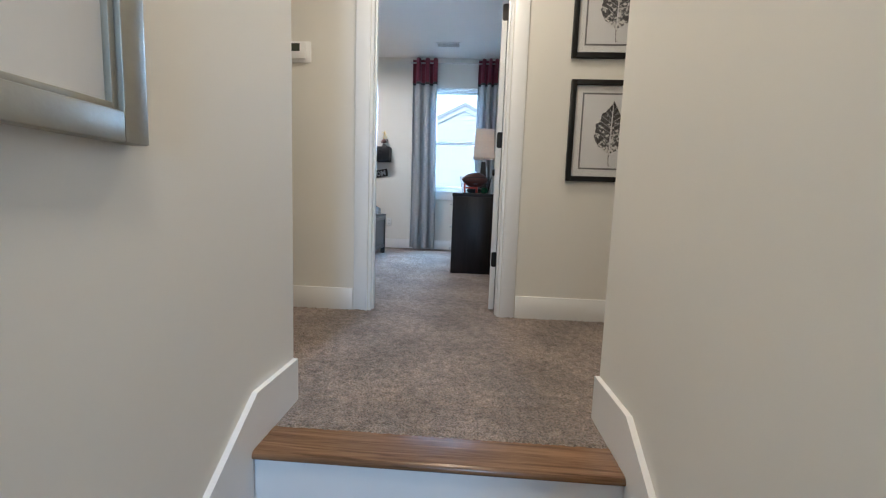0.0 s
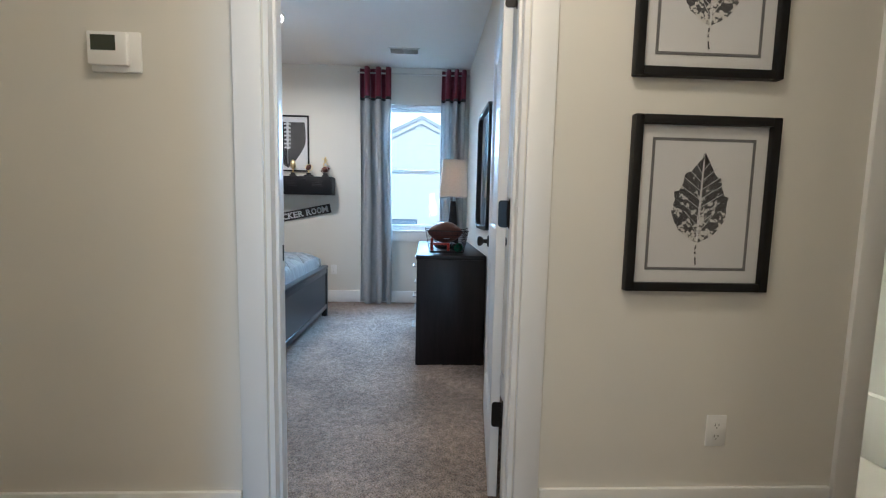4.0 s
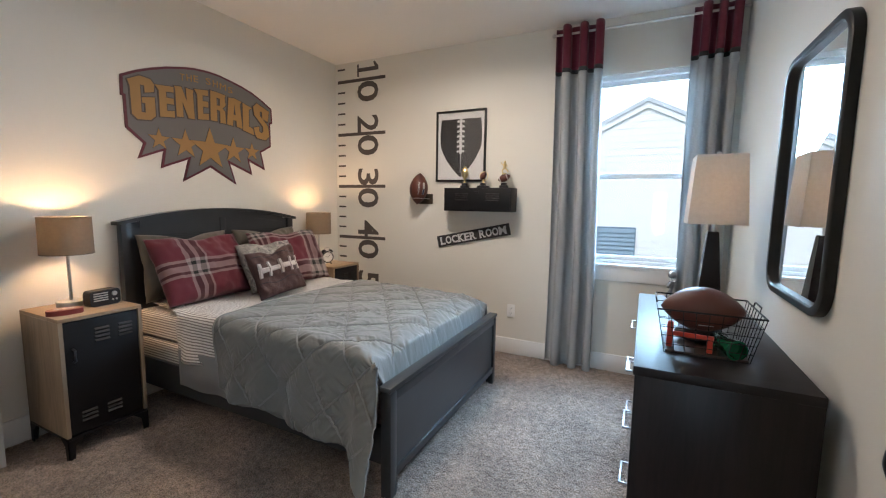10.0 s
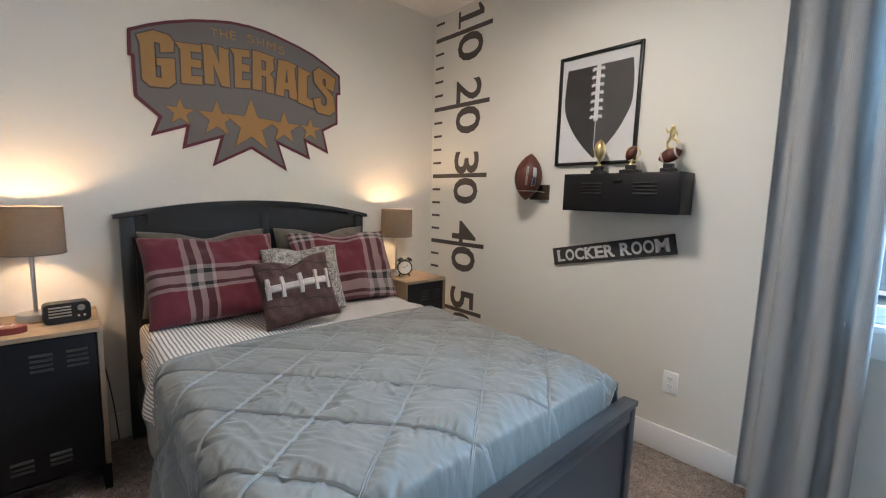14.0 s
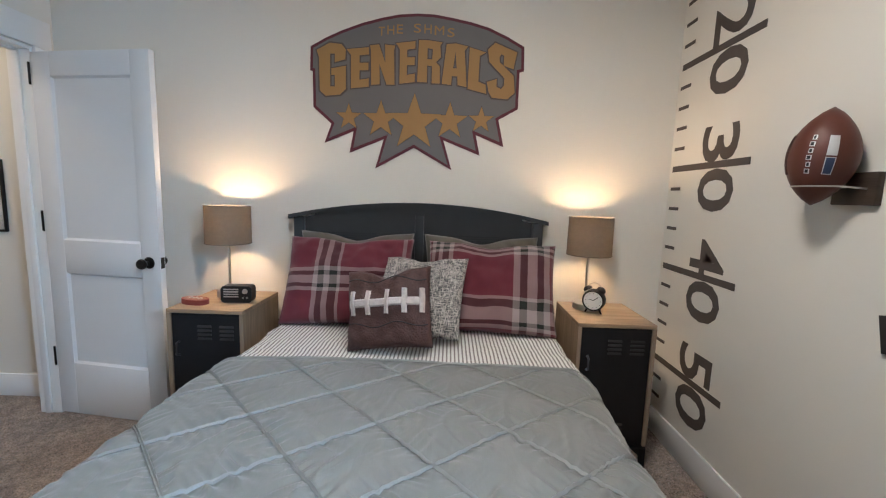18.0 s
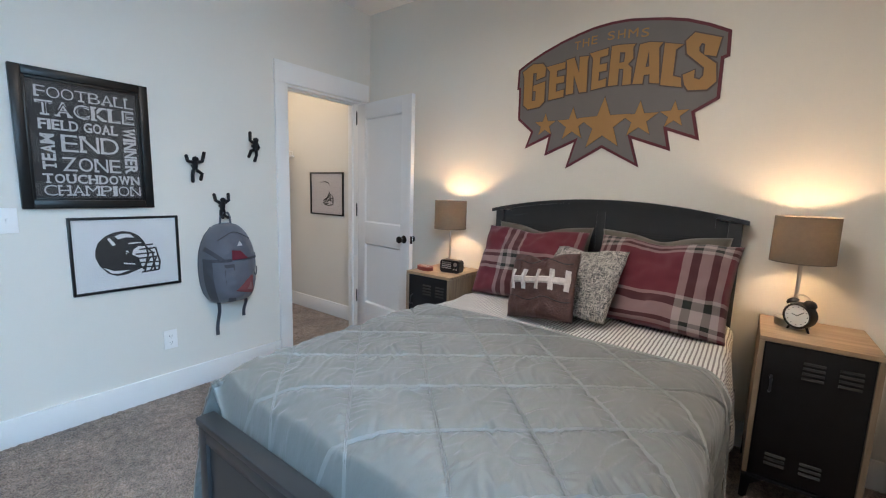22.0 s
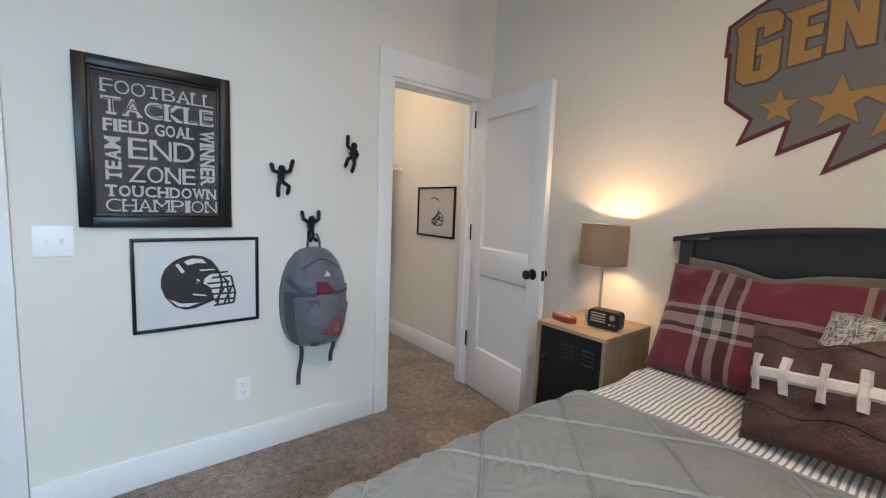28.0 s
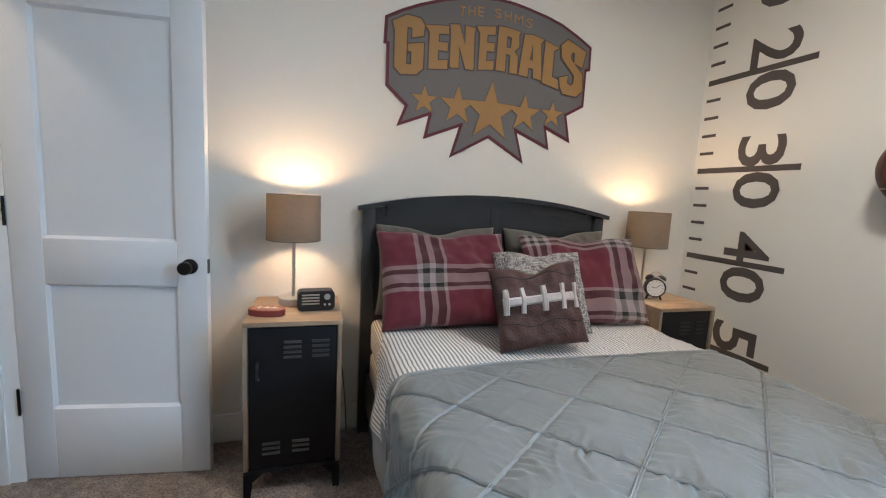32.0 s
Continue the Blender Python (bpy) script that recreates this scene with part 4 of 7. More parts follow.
def strip(bm, x0, y0, x1, y1, wd, lift=0.007, n=12):
    d = Vector((x1 - x0, y1 - y0))
    px = Vector((-d.y, d.x)).normalized() * wd / 2
    rows = []
    for i in range(n + 1):
        c = Vector((x0, y0)) + d * (i / n)
        rows.append([bm.verts.new((c.x + s * px.x, c.y + s * px.y, cush_z(c.x + s * px.x, c.y + s * px.y) + lift * q)) for s, q in ((-1, 0.2), (-0.6, 1.0), (0.6, 1.0), (1, 0.2))])
    for a, b in zip(rows, rows[1:]):
        for k in range(3):
            bm.faces.new((a[k], a[k + 1], b[k + 1], b[k]))


b = bmesh.new()
strip(b, -0.157, 0.190, 0.157, 0.190, 0.034, 0.009)
part("lace", b, LACE, cush, "white centre lace")
for x in (-0.145, -0.078, 0.006, 0.082, 0.148):
    b = bmesh.new()
    strip(b, x, 0.142, x + 0.004, 0.242, 0.022, 0.014)
    part("lace", b, LACE, cush, "white cross lace")
for yy in (0.10, 0.285):
    b = bmesh.new()
    tube(b, [(x / 100, yy + 0.01 * math.sin(x / 3.0), cush_z(x / 100, yy) + 0.002) for x in range(-17, 18, 2)], 0.0022, 5)
    part("seam", b, PLASTB, cush, "dark stitched seam")


# ---- bedside lockers ----
NZ = 0.752
LOUVM = M("black_louver_enamel", (0.009, 0.009, 0.010), 0.6, var=0.2, scale=30, bump=0.0)
GUNM = M("dark_steel", (0.10, 0.10, 0.11), 0.35, 1.0, var=0.1, scale=40, bump=0.0)
LOUVM.node_tree.nodes["Principled BSDF"].inputs["Specular IOR Level"].default_value = 0.5
def bedside(y, label):
    t = thing("nightstand", pose(0.25, y, 0), label, "nightstand", "nightstands by the bed")
    w, d, z0, z1 = 0.38, 0.42, 0.125, NZ
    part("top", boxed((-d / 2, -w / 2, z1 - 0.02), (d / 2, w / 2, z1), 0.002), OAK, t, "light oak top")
    for s in (-1, 1):
        part("side", boxed((-d / 2 + 0.001, s * w / 2, z0), (d / 2, s * (w / 2 - 0.018), z1 - 0.02)), OAKV, t, "oak side, darker than the top", 0)
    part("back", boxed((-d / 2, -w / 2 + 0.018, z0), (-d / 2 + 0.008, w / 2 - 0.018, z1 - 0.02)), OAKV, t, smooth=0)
    part("bottom", boxed((-d / 2, -w / 2, z0 - 0.015), (d / 2 - 0.002, w / 2, z0), 0.002), BLACKM, t)
    dr = part("door", boxed((d / 2 - 0.03, -w / 2 + 0.02, z0 + 0.004), (d / 2 - 0.008, w / 2 - 0.02, z1 - 0.024), 0.003), BLACKM, t, "black metal locker door")
    for zs, n in ((0.665, 4), (0.235, 3)):
        for yc in (-0.005, 0.105) if zs > 0.5 else (-0.085, 0.03):
            for k in range(n):
                z = zs - 0.021 * k
                lv = prism(bmesh.new(), [(d / 2 - 0.009, z + 0.007), (d / 2 - 0.004, z + 0.004), (d / 2 + 0.001, z - 0.003), (d / 2 - 0.009, z - 0.005)], "y", yc - 0.034, yc + 0.034)
                part("louver", lv, LOUVM, dr, smooth=0)
    hb = tube(bmesh.new(), [(d / 2 - 0.008, -0.135, 0.585), (d / 2 + 0.014, -0.135, 0.58), (d / 2 + 0.016, -0.135, 0.525), (d / 2 - 0.008, -0.135, 0.515)], 0.006, 8)
    part("handle", hb, GUNM, dr, "dark steel bar pull")
    for sx in (-1, 1):
        for sy in (-1, 1):
            lb = bmesh.new()
            x, yy = sx * d / 2, sy * w / 2
            prism(lb, [(yy, 0), (yy - sy * 0.026, 0), (yy - sy * 0.034, 0.075), (yy - sy * 0.075, z0 - 0.015), (yy, z0 - 0.015)], "x", x, x - sx * 0.006)
            prism(lb, [(x, 0), (x - sx * 0.026, 0), (x - sx * 0.034, 0.075), (x - sx * 0.07, z0 - 0.015), (x, z0 - 0.015)], "y", yy, yy - sy * 0.006)
            part("leg", lb, BLACKM, t, "black bent-metal leg", 0)
    return t


bedside(1.068, "oak nightstand with black louvred locker door beside the closet")
bedside(3.087, "oak nightstand with black louvred locker door by the window wall")

SHADE = shade_material("grey_brown_linen_shade", (0.235, 0.205, 0.165), 0.38)
BULB = emit("warm_bulb", (1.0, 0.72, 0.42), 22.0)


def bedside_lamp(y):
    t = thing("table_lamp", pose(0.18, y, NZ), "steel table lamp with grey linen drum shade, lit", "table lamp", "bedside lamps")
    part("base", lathe(bmesh.new(), [(0.062, 0.0), (0.066, 0.003), (0.066, 0.03), (0.063, 0.034), (0.012, 0.036), (0.0005, 0.036)], 32), STEEL, t, "brushed steel round base")
    part("stem", cyl(bmesh.new(), (0, 0, 0.034), (0, 0, 0.37), 0.0075, n=12), STEEL, t)
    b = bmesh.new()
    r, z0, z1 = 0.117, 0.296, 0.502
    lathe(b, [(r, z0), (r, z0 + 0.003), (r * 0.985, z1), (r * 0.985 - 0.002, z1), (r - 0.002, z0 + 0.002)], 48)
    for f in [f for f in b.faces if len(f.verts) > 4]:
        b.faces.remove(f)
    sh = part("shade", b, SHADE, t, "translucent grey-brown linen drum shade", 60)
    for z, rr in ((z0 + 0.002, r), (z1 - 0.002, r * 0.985)):
        part("rim", tube(bmesh.new(), [(rr * math.cos(a * math.pi / 24), rr * math.sin(a * math.pi / 24), z) for a in range(48)], 0.0018, 6, True), SHAM, sh)
    b = bmesh.new()
    for a in (0, 120, 240):
        cyl(b, (0.01 * math.cos(radians(a)), 0.01 * math.sin(radians(a)), z1 - 0.02), (r * 0.98 * math.cos(radians(a)), r * 0.98 * math.sin(radians(a)), z1 - 0.012), 0.0015, n=6)
    part("spider", b, STEEL, t)
    bl = part("bulb", ball(bmesh.new(), (0, 0, 0.433), 0.022, 12, 8), BULB, t, "glowing bulb")
    bl.visible_shadow = False
    return t


bedside_lamp(1.05)
bedside_lamp(3.015)


# ---- wall decals and pictures ----
def flat(outline, m, d0, d1):
    b = prism(bmesh.new(), outline, "z", d0, d1)
    b.transform(m)
    return b


DECAL = M("taupe_wall_paint", (0.085, 0.072, 0.066), 0.7, var=0.1, scale=20, bump=0.05)
SLATE = M("slate_sign_paint", (0.135, 0.128, 0.128), 0.6, var=0.05, scale=8, bump=0.05)
OCHRE = M("ochre_sign_paint", (0.33, 0.185, 0.055), 0.6, var=0.06, scale=10, bump=0.05)
MARP = M("maroon_sign_paint", (0.10, 0.012, 0.025), 0.6, var=0.06, bump=0)
INK = M("brown_sign_outline", (0.085, 0.065, 0.055), 0.6, var=0.06, bump=0)

# team crest above the headboard, (y, z)
CREST = [(1.454, 2.142), (1.540, 2.190), (1.627, 2.229), (1.740, 2.270), (1.856, 2.301), (1.94, 2.318), (2.045, 2.326), (2.14, 2.323), (2.235, 2.308), (2.34, 2.288), (2.437, 2.262), (2.54, 2.218), (2.635, 2.167),
         (2.640, 2.041), (2.616, 2.033), (2.617, 1.836), (2.511, 1.775), (2.546, 1.627), (2.387, 1.689), (2.413, 1.576), (2.205, 1.654), (2.256, 1.489), (2.038, 1.608), (1.82, 1.487),
         (1.866, 1.651), (1.672, 1.571), (1.695, 1.692), (1.529, 1.623), (1.568, 1.728), (1.467, 1.816), (1.464, 2.011), (1.450, 2.015)]
crest = thing("wall_crest", pose(0.0, 2.045, 1.9), "slate, ochre and maroon team crest with stars on the wall", "wall sign")
CI = Matrix.Translation((0, -2.045, -1.9))


def crestpart(name, bm, mat, label="", parent=crest):
    bm.transform(CI)
    return part(name, bm, mat, parent, label, 0)


def inset(pts, d):
    """An outline drawn in by d (its points run clockwise in y, z)."""
    out = []
    n = len(pts)
    for i in range(n):
        a, p, b = Vector(pts[i - 1]), Vector(pts[i]), Vector(pts[(i + 1) % n])
        e0, e1 = (p - a).normalized(), (b - p).normalized()
        n0, n1 = Vector((e0.y, -e0.x)), Vector((e1.y, -e1.x))
        k = (n0 + n1).normalized()
        q = p + k * min(d / max(0.35, k.dot(n0)), 2.2 * d)
        out.append((q.x, q.y))
    return out


crestpart("border", prism(bmesh.new(), CREST, "x", 0.001, 0.008), MARP, "maroon border")
crestpart("field", prism(bmesh.new(), inset(CREST, 0.016), "x", 0.004, 0.0105), SLATE, "slate grey field")


def star(cy, cz, r, d0, d1, q=0.40, tall=1.0):
    pts = [(cy + (r if k % 2 == 0 else q * r) * math.sin(math.pi * k / 5), cz + tall * (r if k % 2 == 0 else q * r) * math.cos(math.pi * k / 5)) for k in range(10)]
    return prism(bmesh.new(), pts, "x", d0, d1)


for k, (cy, cz, r) in enumerate(((1.668, 1.767, 0.074), (2.414, 1.770, 0.074), (1.850, 1.758, 0.104), (2.238, 1.758, 0.104), (2.038, 1.745, 0.160))):
    crestpart("star", star(cy, cz, r + 0.006, 0.006 - 0.0003 * k, 0.0112 + 0.0006 * k), INK, "dark star outline")
    crestpart("star", star(cy, cz, r, 0.0062 - 0.0003 * k, 0.0128 + 0.0006 * k), OCHRE, "ochre star")
# angular block capitals with a spur at the upper corner, drawn in a unit box
BLOCK = {
    "G": [[(0.10, 0.10), (0.08, 0.72), (0.0, 0.86), (0.45, 1.0), (0.86, 0.98), (1.0, 0.88), (0.98, 0.70), (0.62, 0.64), (0.62, 0.80), (0.46, 0.80), (0.46, 0.18), (0.62, 0.18), (0.62, 0.40), (0.50, 0.40), (0.50, 0.52), (1.0, 0.58), (1.0, 0.14), (0.80, 0.03), (0.30, 0.0)]],
    "E": [[(0.20, 0.0), (0.20, 0.80), (0.0, 0.94), (1.0, 1.0), (1.0, 0.83), (0.58, 0.80), (0.58, 0.62), (0.98, 0.63), (0.98, 0.45), (0.58, 0.44), (0.58, 0.21), (1.0, 0.25), (1.0, 0.05)]],
    "N": [[(0.06, 0.0), (0.04, 0.84), (0.0, 0.97), (0.36, 1.0), (0.62, 0.55), (0.60, 1.0), (1.0, 0.98), (0.96, 0.86), (1.0, 0.02), (0.68, 0.02), (0.38, 0.52), (0.40, 0.02)]],
    "R": [[(0.0, 0.02), (0.04, 1.0), (0.40, 1.0), (0.40, 0.02)], [(0.40, 1.0), (1.0, 0.96), (0.92, 0.88), (0.96, 0.62), (0.76, 0.50), (0.92, 0.40), (0.94, 0.0), (0.60, 0.0), (0.60, 0.40), (0.40, 0.42), (0.40, 0.56), (0.60, 0.56), (0.62, 0.80), (0.40, 0.82)]],
    "A": [[(0.0, 0.06), (0.16, 0.96), (0.52, 0.98), (0.52, 0.80), (0.44, 0.42), (0.52, 0.42), (0.52, 0.24), (0.40, 0.24), (0.38, 0.04)], [(0.52, 0.98), (1.0, 0.92), (0.88, 0.82), (1.0, 0.0), (0.64, 0.04), (0.62, 0.24), (0.52, 0.24), (0.52, 0.42), (0.58, 0.42), (0.52, 0.80)]],
    "L": [[(0.0, 0.10), (0.04, 1.0), (0.90, 0.90), (0.58, 0.82), (0.56, 0.26), (0.94, 0.20), (1.0, 0.0)]],
    "S": [[(0.0, 0.30), (0.34, 0.36), (0.34, 0.22), (0.50, 0.18), (0.60, 0.24), (0.60, 0.38), (0.06, 0.66), (0.0, 0.88), (0.24, 1.0), (1.0, 0.84), (0.90, 0.54), (0.56, 0.60), (0.56, 0.78), (0.46, 0.80), (0.40, 0.74), (0.42, 0.66), (0.92, 0.42), (0.98, 0.12), (0.74, 0.0), (0.20, 0.02), (0.08, 0.12)]],
}


def block_letter(ch, y0, z0, y1, z1, d0, d1, grow=0.0):
    b = bmesh.new()
    for poly in BLOCK[ch]:
        pts = [(y0 + (y1 - y0) * u, z0 + (z1 - z0) * v) for u, v in poly]
        prism(b, inset(pts, -grow) if grow else pts, "x", d0, d1)
    return b


for k, (ch, y0, z1, y1, z0) in enumerate((("G", 1.490, 2.160, 1.652, 1.878), ("E", 1.656, 2.142, 1.780, 1.922), ("N", 1.786, 2.158, 1.924, 1.943), ("E", 1.930, 2.180, 2.036, 1.953),
                           ("R", 2.050, 2.186, 2.184, 1.960), ("A", 2.186, 2.178, 2.325, 1.945), ("L", 2.331, 2.155, 2.436, 1.912), ("S", 2.436, 2.182, 2.596, 1.886))):
    crestpart("letter", block_letter(ch, y0, z0, y1, z1, 0.009, 0.0145 + 0.0002 * k, 0.004), INK, "dark letter outline")
    crestpart("letter", block_letter(ch, y0, z0, y1, z1, 0.009, 0.0165 + 0.0002 * k), OCHRE, "ochre letter")
for ch, y0, z0, w in (("T", 1.832, 2.205, 0.034), ("H", 1.880, 2.213, 0.038), ("E", 1.932, 2.219, 0.034), ("S", 2.025, 2.226, 0.040), ("H", 2.083, 2.223, 0.040), ("M", 2.140, 2.217, 0.052), ("S", 2.210, 2.208, 0.040)):
    me = letters(ch, w, 0.046, 0.004)
    me.transform(Matrix.Translation((0, -2.045, -1.9)) @ on_wall("w", y0, z0, 0.009))
    link("letter", me, OCHRE, crest, "small ochre letter", 0)

# yard-line ladder painted beside the window wall's corner
ladder = thing("yard_line_decal", pose(0.3, YN, 0.4), "taupe football yard-line numbers painted on the wall", "wall decal")
LI = Matrix.Translation((-0.3, -YN, -0.4))
for i in range(5):
    z = 2.612 - 0.542 * i
    b = boxed((0.03, YN - 0.002, z - 0.016), (0.632, YN - 0.0002, z + 0.016))
    b.transform(LI)
    part("yard_line", b, DECAL, ladder, smooth=0)
    for k in range(1, 5) if i else range(-1, 0):
        zz = z + 0.1084 * k if i else z + 0.125
        b = boxed((0.03, YN - 0.002, zz - 0.0088), (0.125, YN - 0.0002, zz + 0.0088))
        b.transform(LI)
        part("tick", b, DECAL, ladder, smooth=0)
    for ch, za, zb in ((str(i + 1), z + 0.185, z + 0.012), ("0", z - 0.018, z - 0.222)):
        wide = za - zb
        if ch == "1":
            b = boxed((0.285, YN - 0.002, za - wide + 0.02), (0.305, YN - 0.0002, za - 0.03))
            box(b, (0.305, YN - 0.002, za - wide * 0.62), (0.547, YN - 0.0002, za - wide * 0.40))
            prism(b, [(0.547, za - wide * 0.40), (0.505, za - wide * 0.10), (0.485, za - wide * 0.14), (0.505, za - wide * 0.40)], "y", YN - 0.002, YN - 0.0002)
            b.transform(LI)
            part("numeral", b, DECAL, ladder, "taupe numeral on its side", 0)
            continue
        me = letters(ch, wide, 0.262, 0.0018, 0.012)
        me.transform(LI @ Matrix.Translation((0.285, YN, za)) @ Matrix(((0, 0, -1), (1, 0, 0), (0, -1, 0))).transposed().to_4x4())
        link("numeral", me, DECAL, ladder, "taupe numeral on its side", 0)
for k in (1, 2, 3):
    zz = 2.612 - 0.542 * 4 - 0.1084 * k
    b = boxed((0.03, YN - 0.002, zz - 0.0088), (0.125, YN - 0.0002, zz + 0.0088))
    b.transform(LI)
    part("tick", b, DECAL, ladder, smooth=0)

FRAMEB = M("black_frame_lacquer", (0.010, 0.010, 0.010), 0.35, var=0.2, bump=0.03)
MATW = M("white_mat_board", (0.74, 0.74, 0.74), 0.8, var=0.02, scale=40, bump=0.05, bscale=400)
PAPER = M("art_paper", (0.72, 0.72, 0.73), 0.8, var=0.03, scale=30, bump=0.05, bscale=300)
CHAR = M("charcoal_print", (0.035, 0.033, 0.034), 0.75, var=0.5, scale=40, bump=0.0)
PGLASS = glass_material("picture_glass", (0.97, 0.97, 0.97), 0.02)


def framed(name, m, w, h, fw, fd, fmat, label, backing=MATW, mat_w=0.0, glass=True, profile=0.0):
    """A framed picture centred on its pose; returns the thing and the art's depth."""
    t = thing(name, m, label, "framed picture")
    b = bmesh.new()
    for x0, y0, x1, y1 in ((-w / 2, -h / 2, -w / 2 + fw, h / 2), (w / 2 - fw, -h / 2, w / 2, h / 2), (-w / 2 + fw, h / 2 - fw, w / 2 - fw, h / 2), (-w / 2 + fw, -h / 2, w / 2 - fw, -h / 2 + fw)):
        box(b, (x0, y0, 0.0005), (x1, y1, fd), 0.003)
    if profile:
        for x0, y0, x1, y1 in ((-w / 2 + fw, -h / 2 + fw, -w / 2 + fw + profile, h / 2 - fw), (w / 2 - fw - profile, -h / 2 + fw, w / 2 - fw, h / 2 - fw),
                               (-w / 2 + fw + profile, h / 2 - fw - profile, w / 2 - fw - profile, h / 2 - fw), (-w / 2 + fw + profile, -h / 2 + fw, w / 2 - fw - profile, -h / 2 + fw + profile)):
            box(b, (x0, y0, 0.0005), (x1, y1, fd * 0.7), 0.002)
    part("frame", b, fmat, t)
    z = fd * 0.35
    part("backing", boxed((-w / 2 + fw * 0.9, -h / 2 + fw * 0.9, 0.001), (w / 2 - fw * 0.9, h / 2 - fw * 0.9, z)), backing, t, smooth=0)
    if glass:
        g = part("glass", boxed((-w / 2 + fw * 0.95, -h / 2 + fw * 0.95, z + 0.004), (w / 2 - fw * 0.95, h / 2 - fw * 0.95, z + 0.0055)), PGLASS, t, smooth=0)
        g.visible_shadow = False
    return t, z


def line_rect(b, w, h, wd, z0, z1):
    for x0, y0, x1, y1 in ((-w / 2, -h / 2, -w / 2 + wd, h / 2), (w / 2 - wd, -h / 2, w / 2, h / 2), (-w / 2 + wd, h / 2 - wd, w / 2 - wd, h / 2), (-w / 2 + wd, -h / 2, w / 2 - wd, -h / 2 + wd)):
        box(b, (x0, y0, z0), (x1, y1, z1))
    return b


SERIF = {"F": ((), (0.18,)), "E": ((), ()), "T": ((), (0.5,)), "A": ((), (0.08, 0.92)), "L": ((0.16,), ()), "K": ((0.14, 0.84), (0.14, 0.90)), "I": ((0.5,), (0.5,)), "D": ((0.06,), (0.06,)), "N": ((0.10,), (0.10,)), "B": ((0.06,), (0.06,)),
         "M": ((0.08, 0.92), (0.08, 0.92)), "H": ((0.12, 0.88), (0.12, 0.88)), "P": ((0.10,), (0.16,)), "R": ((0.08,), (0.12, 0.94)), "U": ((0.12, 0.88), ()), "W": ((0.08, 0.92), ())}


def slab_word(name, body, m, width, height, depth, material, parent, bold=0.02, gap=0.10, label=""):
    """Letters with slab feet, joined into one word."""
    wide = [{"I": 0.38, "M": 1.2, "W": 1.25, " ": 0.4, "L": 0.85, "E": 0.85, "F": 0.85}.get(c, 1.0) for c in body]
    unit = width / (sum(wide) + gap * (len(body) - 1))
    bm, x, f = bmesh.new(), 0.0, 0.15 * height
    for c, k in zip(body, wide):
        w = k * unit
        if c != " ":
            me = letters(c, w, height, depth, bold)
            me.transform(Matrix.Translation((x, 0, 0)))
            bm.from_mesh(me)
            bpy.data.meshes.remove(me)
            for row, y in zip(SERIF.get(c, ((), ())), (height - f, 0.0)):
                for u in row:
                    h = 0.22 * unit if c != "T" else 0.26 * unit
                    box(bm, (max(x - 0.03 * unit, x + u * w - h), y, 0), (min(x + w + 0.03 * unit, x + u * w + h), y + f, depth * 0.98))
        x += w + gap * unit
    bm.transform(m)
    return part(name, bm, material, parent, label, 0)


# football print over the shelf locker
t, z = framed("framed_print", on_wall("n", 1.470, 1.890), 0.50, 0.648, 0.018, 0.022, FRAMEB, "black-framed print of a football end above the locker shelf", PAPER)
def half_ball(sd):
    side = [(sd * (0.197 + 0.012 * math.sin(math.pi * min(1.0, q / 0.6))) * (1.0 if q < 0.42 else (1 - ((q - 0.42) / 0.58) ** 1.75)), 0.245 - 0.53 * q) for q in [k / 20 for k in range(21)]]
    return [(0.0, 0.245)] + side


part("print", prism(bmesh.new(), half_ball(-1), "z", z, z + 0.0012), CHAR, t, "charcoal half football", 0)
CHARP = M("pebbled_charcoal_print", (0.07, 0.067, 0.066), 0.75, var=0.75, scale=55, bump=0.0)
part("print", prism(bmesh.new(), half_ball(1), "z", z, z + 0.0012), CHARP, t, "pebbled charcoal half football", 0)
part("print", boxed((-0.013, -0.07, z + 0.0012), (0.013, 0.25, z + 0.002)), PAPER, t, "pale centre seam", 0)
part("print", boxed((-0.002, -0.24, z + 0.0012), (0.002, -0.07, z + 0.002)), PAPER, t, "thin pale seam", 0)
for k in range(7):
    b = bmesh.new()
    for sd in (-1, 1):
        prism(b, [(sd * 0.010, 0.218 - 0.045 * k), (sd * 0.036, 0.212 - 0.045 * k), (sd * 0.040, 0.222 - 0.045 * k), (sd * 0.030, 0.234 - 0.045 * k), (sd * 0.010, 0.230 - 0.045 * k)], "z", z + 0.0012, z + 0.0022)
    part("print", b, PAPER, t, "pale lace", 0)

# word art and helmet print
POSTER = M("poster_charcoal", (0.045, 0.043, 0.043), 0.7, var=0.06, scale=8, bump=0)
t, z = framed("framed_word_art", on_wall("s", 1.985, 1.512), 0.545, 0.672, 0.042, 0.032, FRAMEB, "black-framed football word poster above the helmet print", POSTER, profile=0.012)
CHALK = M("chalk_white_print", (0.55, 0.55, 0.55), 0.8, var=0.12, scale=60, bump=0)
for body, x0, y0, w, h, bold in (("FOOTBALL", -0.19, 0.203, 0.397, 0.053, -0.012), ("FIELD GOAL", -0.186, 0.052, 0.315, 0.050, 0.02), ("END", -0.108, -0.051, 0.236, 0.084, -0.004),
                                 ("ZONE", -0.111, -0.148, 0.241, 0.070, 0.0), ("TOUCHDOWN", -0.188, -0.210, 0.400, 0.047, 0.025), ("CHAMPION", -0.188, -0.272, 0.402, 0.053, -0.010)):
    slab_word("lettering", body, Matrix.Translation((x0, y0, z)), w, h, 0.001, CHALK, t, bold)
slab_word("lettering", "TACKLE", Matrix.Translation((-0.19, 0.118, z)), 0.396, 0.071, 0.001, CHALK, t, 0.03)
